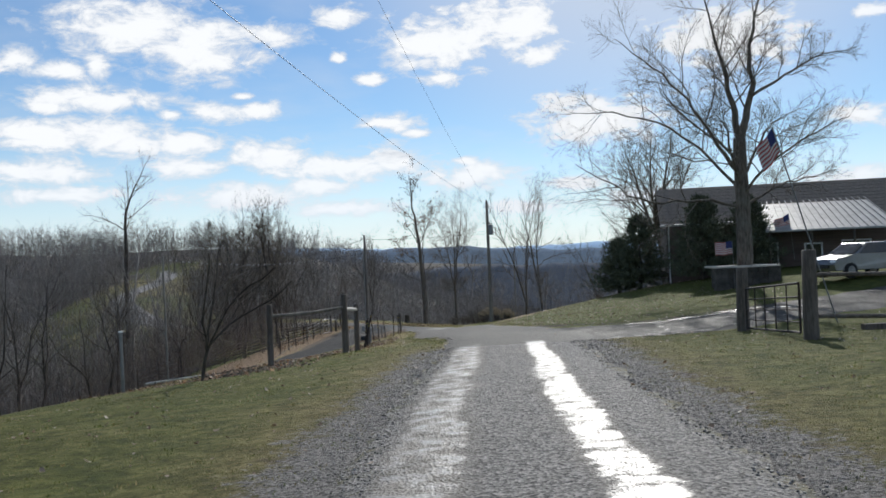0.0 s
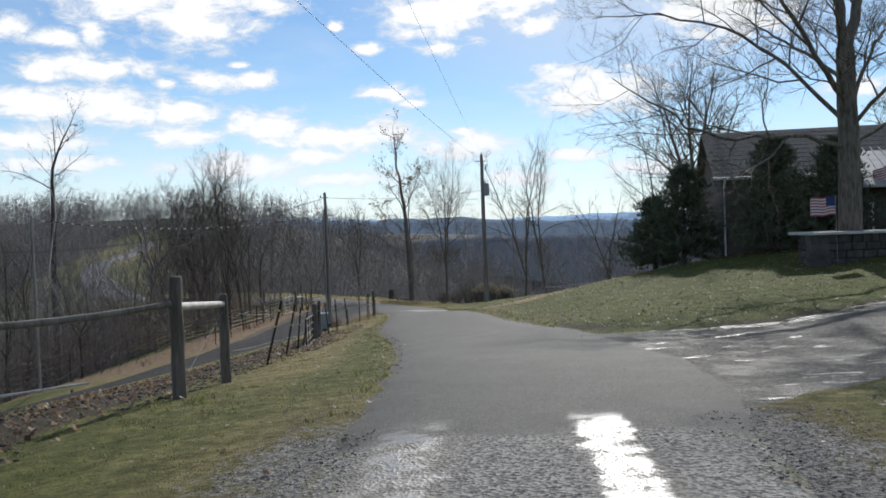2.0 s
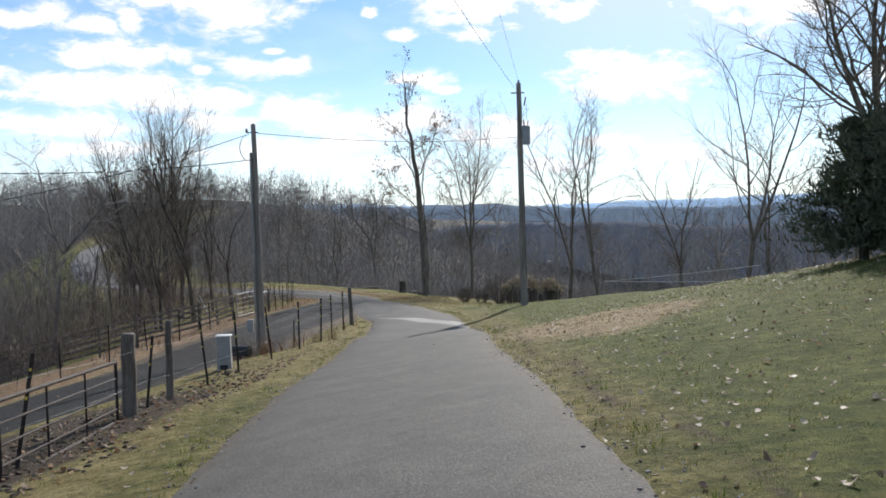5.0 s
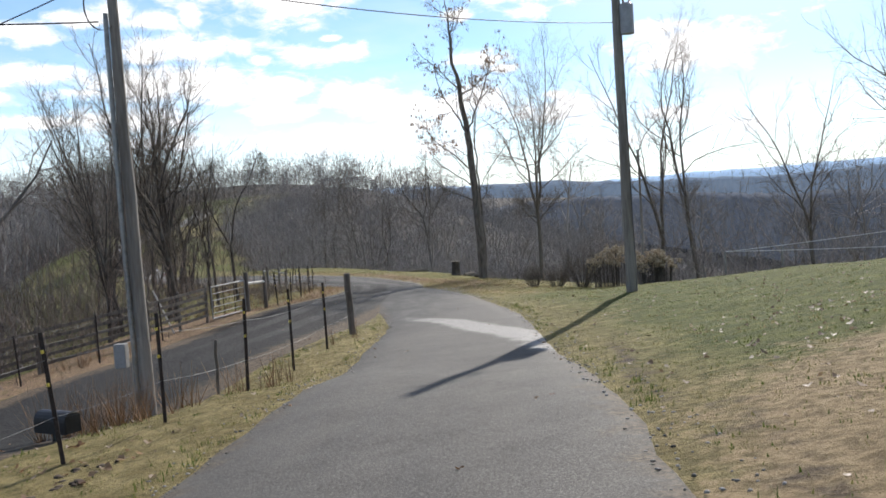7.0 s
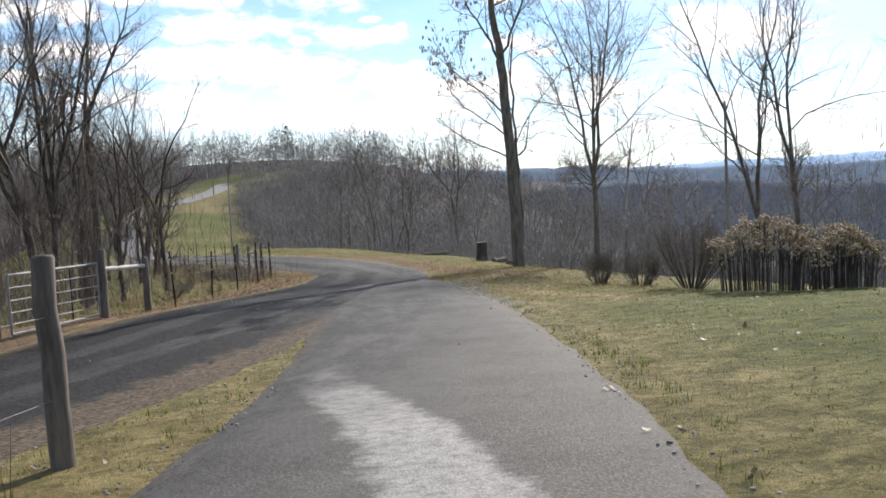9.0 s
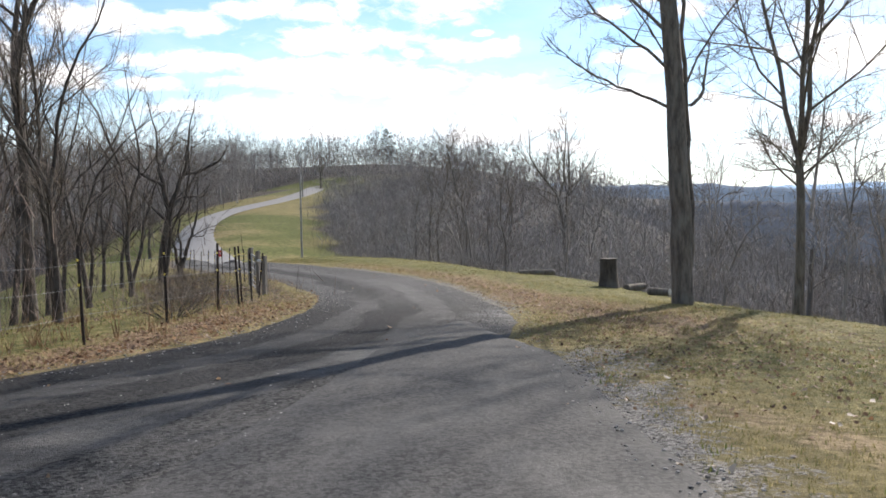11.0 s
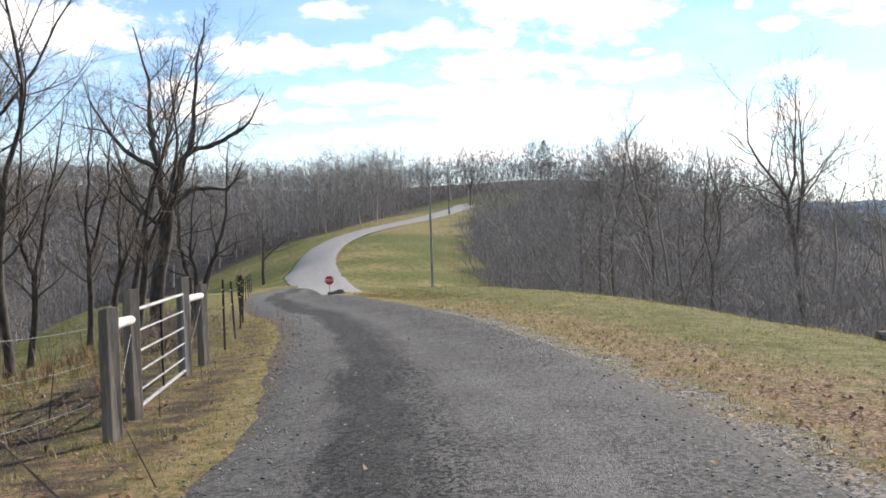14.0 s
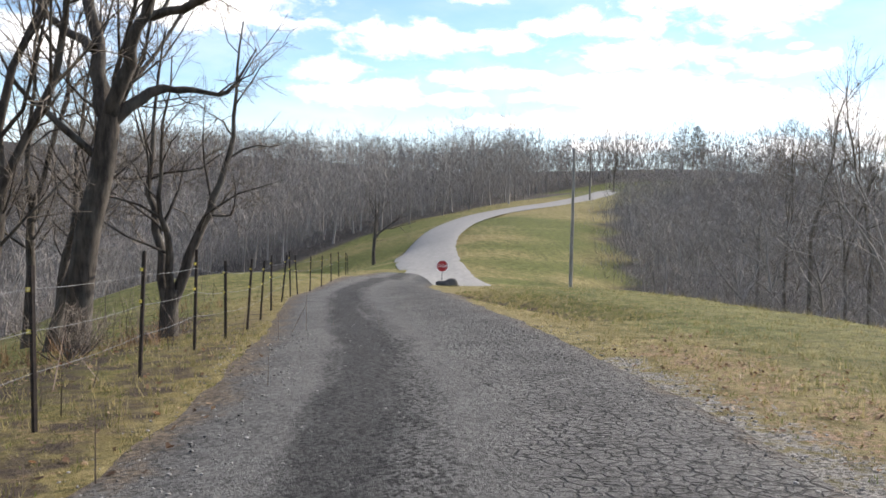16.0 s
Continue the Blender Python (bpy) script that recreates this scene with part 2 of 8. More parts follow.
def lane_material():
    """Loose wet gravel with two worn ruts, then old grey asphalt from 20 m on (UV: metres across, metres along)."""
    m = Mat("gravel_and_old_asphalt", 0.8, 0.0, 0.4)
    uv = m.uv()
    s = m.n.new("ShaderNodeSeparateXYZ")
    m.l.new(uv, s.inputs[0])
    u, v = s.outputs[0], s.outputs[1]
    wob = m.math("MULTIPLY", m.math("SUBTRACT", m.noise(0.35, 3, 0.6, uv), 0.5), 0.45)
    uu = m.math("ADD", m.math("ADD", u, 0.12), wob)
    stones = m.voronoi(38.0, uv)
    grain = m.noise(60.0, 5, 0.7, uv)
    mid = m.noise(1.3, 6, 0.65, uv)
    left = m.ramp(m.math("ABSOLUTE", m.math("ADD", uu, 0.85)), 0.18, 0.55, 1.0, 0.0)
    right = m.ramp(m.math("ABSOLUTE", m.math("SUBTRACT", uu, 0.66)), 0.12, 0.40, 1.0, 0.0)
    rut = m.math("MAXIMUM", left, right)
    paved = m.ramp(m.math("ADD", v, m.math("MULTIPLY", mid, 0.9)), 20.6, 21.1)
    gravel = m.mix(m.ramp(m.voronoi(38.0, uv, "Color"), 0.1, 0.9), (0.045, 0.043, 0.040), (0.33, 0.312, 0.285))
    mud = m.mix(m.ramp(mid, 0.3, 0.7), (0.13, 0.115, 0.095), (0.25, 0.225, 0.19))
    gravel = m.mix(m.math("MULTIPLY", rut, 0.8), gravel, mud)
    tuft = m.mix(m.ramp(m.noise(5.0, 6, 0.7, uv), 0.35, 0.65), (0.07, 0.075, 0.028), (0.20, 0.165, 0.085))
    fringe = m.math("ADD", m.math("ABSOLUTE", u), m.math("ADD", m.math("MULTIPLY", m.math("SUBTRACT", m.noise(1.4, 6, 0.75, uv), 0.5), 1.6), m.math("MULTIPLY", m.math("SUBTRACT", m.noise(9.0, 5, 0.7, uv), 0.5), 1.2)))
    gravel = m.mix(m.ramp(fringe, 1.45, 1.75, 0.0, 0.8), gravel, tuft)
    tar = m.mix(m.ramp(mid, 0.3, 0.72), (0.088, 0.081, 0.071), (0.142, 0.132, 0.116))
    tar = m.mix(m.ramp(m.noise(0.9, 4, 0.6, m.stretch(uv, (2.2, 0.12, 1.0))), 0.4, 0.65, 0.0, 0.4), tar, (0.095, 0.092, 0.087))
    tar = m.mix(m.ramp(v, 30.0, 22.0, 0.0, 0.4), tar, (0.06, 0.055, 0.05))
    speck = m.ramp(m.voronoi(95.0, uv, "Color"), 0.0, 1.0)
    tar = m.mix(m.ramp(speck, 0.66, 0.95, 0.0, 0.40), m.mix(m.ramp(speck, 0.34, 0.1, 0.0, 0.40), tar, (0.035, 0.033, 0.03)), (0.33, 0.31, 0.285))
    stain = m.noise(0.45, 7, 0.72, uv)
    tar = m.mix(m.ramp(stain, 0.55, 0.68, 0.0, 0.35), tar, (0.07, 0.066, 0.06))
    patchy = m.noise(2.4, 6, 0.7, uv)
    pale_fac = m.ramp(m.math("ADD", m.attr("pale"), m.math("MULTIPLY", m.math("SUBTRACT", patchy, 0.5), 0.9)), 0.40, 0.72, 0.0, 0.85)
    tar = m.mix(m.math("MULTIPLY", pale_fac, m.ramp(m.noise(9.0, 5, 0.7, uv), 0.35, 0.6, 0.5, 1.0)), tar, (0.52, 0.50, 0.465))
    crumble = m.math("ADD", m.math("ABSOLUTE", u), m.math("MULTIPLY", m.math("SUBTRACT", m.noise(1.7, 7, 0.75, uv), 0.5), 1.5))
    mouth = m.math("MAXIMUM", m.math("MAXIMUM", m.ramp(u, 0.2, 0.6, 1.0, 0.0), m.ramp(v, 21.0, 20.0, 0.0, 1.0)), m.ramp(v, 34.5, 36.5))
    debris = m.mix(m.ramp(m.voronoi(30.0, uv, "Color"), 0.1, 0.9), (0.06, 0.045, 0.032), (0.22, 0.17, 0.11))
    chip = m.mix(m.ramp(m.voronoi(34.0, uv, "Color"), 0.1, 0.9), (0.012, 0.012, 0.013), (0.085, 0.083, 0.079))
    dusty = m.math("MULTIPLY", m.ramp(m.noise(0.8, 7, 0.72, m.stretch(uv, (1.5, 0.6, 1.0))), 0.42, 0.66, 0.0, 0.6), m.ramp(v, 84.0, 94.0, 1.0, 0.25))
    chip = m.mix(dusty, chip, (0.17, 0.163, 0.152))
    along = m.math("SUBTRACT", v, m.math("MULTIPLY", u, 4.5))
    tar = m.mix(m.ramp(m.math("ADD", along, m.math("MULTIPLY", m.math("SUBTRACT", m.noise(0.5, 6, 0.75, uv), 0.5), 24.0)), 69.0, 83.0, 0.0, 1.0), tar, chip)
    tar = m.mix(m.math("MULTIPLY", m.ramp(crumble, 1.55, 2.0, 0.0, 0.85), m.math("MULTIPLY", m.ramp(v, 82.0, 86.0, 1.0, 0.0), mouth)), tar, debris)
    tar = m.mix(m.ramp(grain, 0.3, 0.7), m.mix(0.62, tar, (0.03, 0.03, 0.03)), tar)
    m.base(m.mix(paved, gravel, tar))
    rut = m.math("MAXIMUM", m.math("MULTIPLY", left, 0.74), m.math("MULTIPLY", right, 0.93))
    wet = m.ramp(m.math("ADD", rut, m.math("MULTIPLY", m.math("SUBTRACT", m.noise(3.4, 7, 0.75, uv), 0.5), 2.6)), 0.45, 1.05)
    wet = m.math("MULTIPLY", m.math("MULTIPLY", wet, m.ramp(m.attr("wet"), 0.0, 1.0)), 1.0)
    m.put(m.p, "Specular IOR Level", m.math("ADD", 0.15, m.math("MULTIPLY", wet, 0.3)))
    m.rough(m.math("SUBTRACT", 0.82, m.math("MULTIPLY", wet, 0.48)))
    rough_h = m.math("ADD", m.math("MULTIPLY", stones, m.math("SUBTRACT", 1.0, m.math("MULTIPLY", paved, 0.85))), m.math("MULTIPLY", grain, 0.25))
    m.bump(rough_h, m.math("SUBTRACT", 0.9, m.math("MULTIPLY", wet, 0.6)), 0.02)
    return m.m


def drive_material():
    """Dark tarred chippings with dusty grey wheel tracks (UV: metres across, metres along)."""
    m = Mat("tar_and_chip_drive", 0.92, 0.0, 0.12)
    uv = m.uv()
    s = m.n.new("ShaderNodeSeparateXYZ")
    m.l.new(uv, s.inputs[0])
    u, v = s.outputs[0], s.outputs[1]
    uu = m.math("ADD", u, m.math("MULTIPLY", m.math("SUBTRACT", m.noise(0.18, 3, 0.6, uv), 0.5), 0.8))
    mid = m.noise(0.9, 6, 0.7, uv)
    streak = m.noise(1.1, 7, 0.72, m.stretch(uv, (2.2, 0.5, 1.0)))
    chips = m.noise(48.0, 3, 0.6, uv)
    grain = m.noise(75.0, 5, 0.7, uv)
    a = m.ramp(m.math("ABSOLUTE", m.math("ADD", uu, 0.9)), 0.10, 0.60, 1.0, 0.0)
    b = m.ramp(m.math("ABSOLUTE", m.math("SUBTRACT", uu, 0.6)), 0.12, 0.75, 1.0, 0.0)
    track = m.ramp(m.math("ADD", m.math("MAXIMUM", a, b), m.math("MULTIPLY", m.math("SUBTRACT", streak, 0.5), 2.3)), 0.45, 0.95)
    track = m.math("MULTIPLY", track, m.ramp(v, 62.0, 92.0))
    worn = m.ramp(m.math("ADD", m.math("ABSOLUTE", m.math("ADD", u, m.math("ADD", 0.65, m.math("MULTIPLY", m.math("SUBTRACT", mid, 0.5), 0.5)))), m.math("MULTIPLY", m.math("SUBTRACT", streak, 0.5), 0.7)), 0.35, 0.75)
    track = m.math("MAXIMUM", track, m.math("MULTIPLY", m.math("MULTIPLY", worn, m.ramp(m.math("ADD", u, m.math("MULTIPLY", mid, 1.2)), -1.9, -1.0, 0.25, 1.0)), m.ramp(v, 103.0, 112.0, 0.0, 0.75)))
    stone = m.voronoi(34.0, uv, "Color")
    # Before 96 m the tar is darker: its own tone plus painted tree shade.
    dark = m.mix(m.ramp(v, 96.0, 103.0), m.mix(m.ramp(stone, 0.1, 0.9), (0.005, 0.006, 0.007), (0.055, 0.054, 0.052)), m.mix(m.ramp(stone, 0.1, 0.9), (0.012, 0.012, 0.012), (0.165, 0.162, 0.156)))
    grey = m.mix(m.ramp(stone, 0.1, 0.9), (0.014, 0.014, 0.014), (0.13, 0.126, 0.119))
    grey = m.mix(m.ramp(streak, 0.46, 0.64, 0.0, 0.4), grey, (0.22, 0.208, 0.19))
    side = m.ramp(m.math("ADD", u, m.math("MULTIPLY", m.math("SUBTRACT", mid, 0.5), 3.0)), 0.2, 1.5)
    dark = m.mix(m.math("MULTIPLY", side, m.math("MULTIPLY", m.ramp(v, 78.0, 84.0), m.ramp(v, 96.0, 103.0, 0.9, 0.0))), dark, grey)
    dust = m.mix(m.ramp(mid, 0.3, 0.7), (0.15, 0.146, 0.139), (0.26, 0.253, 0.24))
    c = m.mix(m.math("MULTIPLY", track, m.ramp(chips, 0.3, 0.62, 0.15, 0.72)), dark, dust)
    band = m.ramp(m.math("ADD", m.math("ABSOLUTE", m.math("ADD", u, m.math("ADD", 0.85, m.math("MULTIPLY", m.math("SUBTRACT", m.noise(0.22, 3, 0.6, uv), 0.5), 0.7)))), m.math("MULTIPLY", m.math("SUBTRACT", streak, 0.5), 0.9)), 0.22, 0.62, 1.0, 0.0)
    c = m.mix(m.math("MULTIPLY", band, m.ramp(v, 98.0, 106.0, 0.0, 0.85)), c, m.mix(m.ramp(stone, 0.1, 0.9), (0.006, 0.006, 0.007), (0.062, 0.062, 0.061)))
    c = m.mix(m.math("MULTIPLY", m.ramp(u, 1.5, 2.7), m.ramp(v, 96.0, 102.0, 0.1, 0.5)), c, (0.19, 0.175, 0.155))
    c = m.mix(m.ramp(grain, 0.3, 0.65), m.mix(0.6, c, (0.012, 0.012, 0.012)), c)
    # Darker on the left before the bend: wet tar, with tree shade painted in.
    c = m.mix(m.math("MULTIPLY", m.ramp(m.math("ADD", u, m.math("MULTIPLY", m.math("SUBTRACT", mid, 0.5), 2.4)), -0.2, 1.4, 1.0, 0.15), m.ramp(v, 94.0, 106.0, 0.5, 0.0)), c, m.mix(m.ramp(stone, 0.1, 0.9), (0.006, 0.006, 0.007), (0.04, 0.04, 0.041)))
    edge = m.n.new("ShaderNodeTexVoronoi")
    edge.feature = "DISTANCE_TO_EDGE"
    edge.inputs["Scale"].default_value = 8.0
    bent = m.n.new("ShaderNodeVectorMath")
    m.l.new(m.stretch(uv, (1.0, 1.35, 1.0)), bent.inputs[0])
    wavy = m.n.new("ShaderNodeTexNoise")
    wavy.inputs["Scale"].default_value = 5.0
    m.l.new(uv, wavy.inputs["Vector"])
    soft = m.n.new("ShaderNodeVectorMath")
    soft.operation = "SCALE"
    soft.inputs["Scale"].default_value = 0.12
    m.l.new(wavy.outputs["Color"], soft.inputs[0])
    m.l.new(soft.outputs[0], bent.inputs[1])
    m.l.new(bent.outputs[0], edge.inputs["Vector"])
    where = m.math("MULTIPLY", m.ramp(v, 110.0, 119.0), m.ramp(m.math("ADD", u, m.math("MULTIPLY", m.math("SUBTRACT", mid, 0.5), 1.8)), 0.0, 0.6))
    crack = m.math("MULTIPLY", m.ramp(edge.outputs["Distance"], 0.02, 0.11, 1.0, 0.0), where)
    c = m.mix(m.math("MULTIPLY", m.math("MULTIPLY", crack, m.ramp(m.noise(1.6, 5, 0.7, uv), 0.35, 0.6, 0.25, 1.0)), 0.8), c, (0.010, 0.010, 0.011))
    fray = m.math("ADD", m.math("ABSOLUTE", u), m.math("MULTIPLY", m.math("SUBTRACT", m.noise(1.3, 7, 0.75, uv), 0.5), 1.8))
    litter_tone = m.mix(m.ramp(m.voronoi(26.0, uv, "Color"), 0.1, 0.9), (0.05, 0.040, 0.030), (0.20, 0.150, 0.10))
    c = m.mix(m.ramp(fray, 2.0, 2.5, 0.0, 0.8), c, litter_tone)
    m.base(c)
    wet = m.ramp(m.attr("wet"), 0.3, 0.9)
    wet = m.math("MULTIPLY", wet, m.ramp(m.noise(1.1, 5, 0.7, uv), 0.45, 0.6))
    m.rough(m.math("SUBTRACT", 0.92, m.math("MULTIPLY", wet, 0.3)))
    m.bump(m.math("SUBTRACT", m.math("ADD", chips, m.math("MULTIPLY", grain, 0.4)), m.math("MULTIPLY", crack, 1.2)), m.math("SUBTRACT", 0.9, m.math("MULTIPLY", wet, 0.6)), 0.022)
    return m.m


def bark(name, a, b, scale=9.0):
    m = Mat(name, 0.9, 0.0, 0.2)
    v = m.stretch(m.obj(), (1.0, 1.0, 0.22))
    n1, n2 = m.noise(scale, 6, 0.7, v), m.noise(1.1, 4, 0.6)
    c = m.mix(m.ramp(n1, 0.35, 0.65), a, b)
    m.base(m.mix(m.ramp(n2, 0.45, 0.75, 0.0, 0.5), c, (0.20, 0.20, 0.175)))
    m.bump(n1, 0.8, 0.03)
    return m.m


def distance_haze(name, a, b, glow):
    """Far hills: the haze of the air between is painted into colour and glow."""
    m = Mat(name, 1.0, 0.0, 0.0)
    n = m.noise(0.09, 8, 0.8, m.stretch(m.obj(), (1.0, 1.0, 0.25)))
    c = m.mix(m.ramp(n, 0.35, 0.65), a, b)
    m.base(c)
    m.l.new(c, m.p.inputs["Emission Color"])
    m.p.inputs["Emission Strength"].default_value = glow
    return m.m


def by_piece(name, tones, rough=0.85, spec=0.2, sheer=0.0):
    """One tone a piece, from a row of tones; sheer: how much light comes through thin blades."""
    m = Mat(name, rough, 0.0, spec)
    g = m.n.new("ShaderNodeNewGeometry").outputs["Random Per Island"]
    r = m.n.new("ShaderNodeValToRGB")
    while len(r.color_ramp.elements) < len(tones):
        r.color_ramp.elements.new(0.5)
    for k, c in enumerate(tones):
        r.color_ramp.elements[k].position = k / (len(tones) - 1)
        r.color_ramp.elements[k].color = (*c, 1)
    m.l.new(g, r.inputs[0])
    m.base(r.outputs[0])
    if sheer:
        glow, both = m.n.new("ShaderNodeBsdfTranslucent"), m.n.new("ShaderNodeMixShader")
        m.l.new(r.outputs[0], glow.inputs["Color"])
        both.inputs[0].default_value = sheer
        m.l.new(m.p.outputs[0], both.inputs[1]), m.l.new(glow.outputs[0], both.inputs[2])
        m.l.new(both.outputs[0], m.n["Material Output"].inputs["Surface"])
    return m.m


def spur_material():
    """Dark wet gravel and worn tar, with puddles in its long shallow ruts."""
    m = Mat("muddy_gravel", 0.8, 0.0, 0.5)
    uv = m.uv()
    mid, fine = m.noise(0.8, 6, 0.7, uv), m.voronoi(30.0, uv)
    blot = m.math("ADD", m.noise(1.1, 8, 0.75, m.stretch(uv, (2.4, 0.55, 1.0))), m.math("MULTIPLY", m.math("SUBTRACT", m.noise(6.0, 5, 0.7, uv), 0.5), 0.10))
    pool = m.ramp(m.math("ADD", blot, m.math("MULTIPLY", m.math("SUBTRACT", m.attr("wet"), 0.8), 0.36)), 0.575, 0.615)
    pool = m.math("MULTIPLY", pool, m.math("MINIMUM", m.attr("wet"), 1.0))
    c = m.mix(m.ramp(m.voronoi(34.0, uv, "Color"), 0.1, 0.9), (0.030, 0.028, 0.026), (0.125, 0.118, 0.106))
    c = m.mix(m.ramp(mid, 0.35, 0.65, 0.0, 0.5), c, (0.075, 0.068, 0.058))
    c = m.mix(m.ramp(m.noise(2.6, 6, 0.72, m.stretch(uv, (1.5, 0.7, 1.0))), 0.52, 0.66, 0.0, 0.6), c, (0.035, 0.031, 0.027))
    m.base(m.mix(m.math("MULTIPLY", pool, 0.6), c, (0.06, 0.055, 0.045)))
    m.put(m.p, "Specular IOR Level", m.math("ADD", 0.12, m.math("MULTIPLY", pool, 0.4)))
    damp = m.ramp(mid, 0.45, 0.6, 0.0, 0.18)
    m.rough(m.math("SUBTRACT", m.math("SUBTRACT", 0.85, damp), m.math("MULTIPLY", pool, 0.60)))
    m.bump(fine, m.math("SUBTRACT", 0.9, m.math("MULTIPLY", pool, 0.8)), 0.02)
    return m.m


def flag_cloth():
    """Red and white stripes with a blue corner (UV over the cloth)."""
    m = Mat("flag_cloth", 0.85, 0.0, 0.1)
    s = m.n.new("ShaderNodeSeparateXYZ")
    m.l.new(m.uv(), s.inputs[0])
    stripe = m.math("GREATER_THAN", m.math("FRACT", m.math("MULTIPLY", s.outputs[1], 6.5)), 0.5)
    corner = m.math("MULTIPLY", m.math("LESS_THAN", s.outputs[0], 0.4), m.math("GREATER_THAN", s.outputs[1], 0.46))
    c = m.mix(stripe, (0.40, 0.10, 0.10), (0.60, 0.58, 0.55))
    m.base(m.mix(corner, c, (0.05, 0.06, 0.16)))
    m.p.inputs["Transmission Weight"].default_value = 0.0
    return m.m


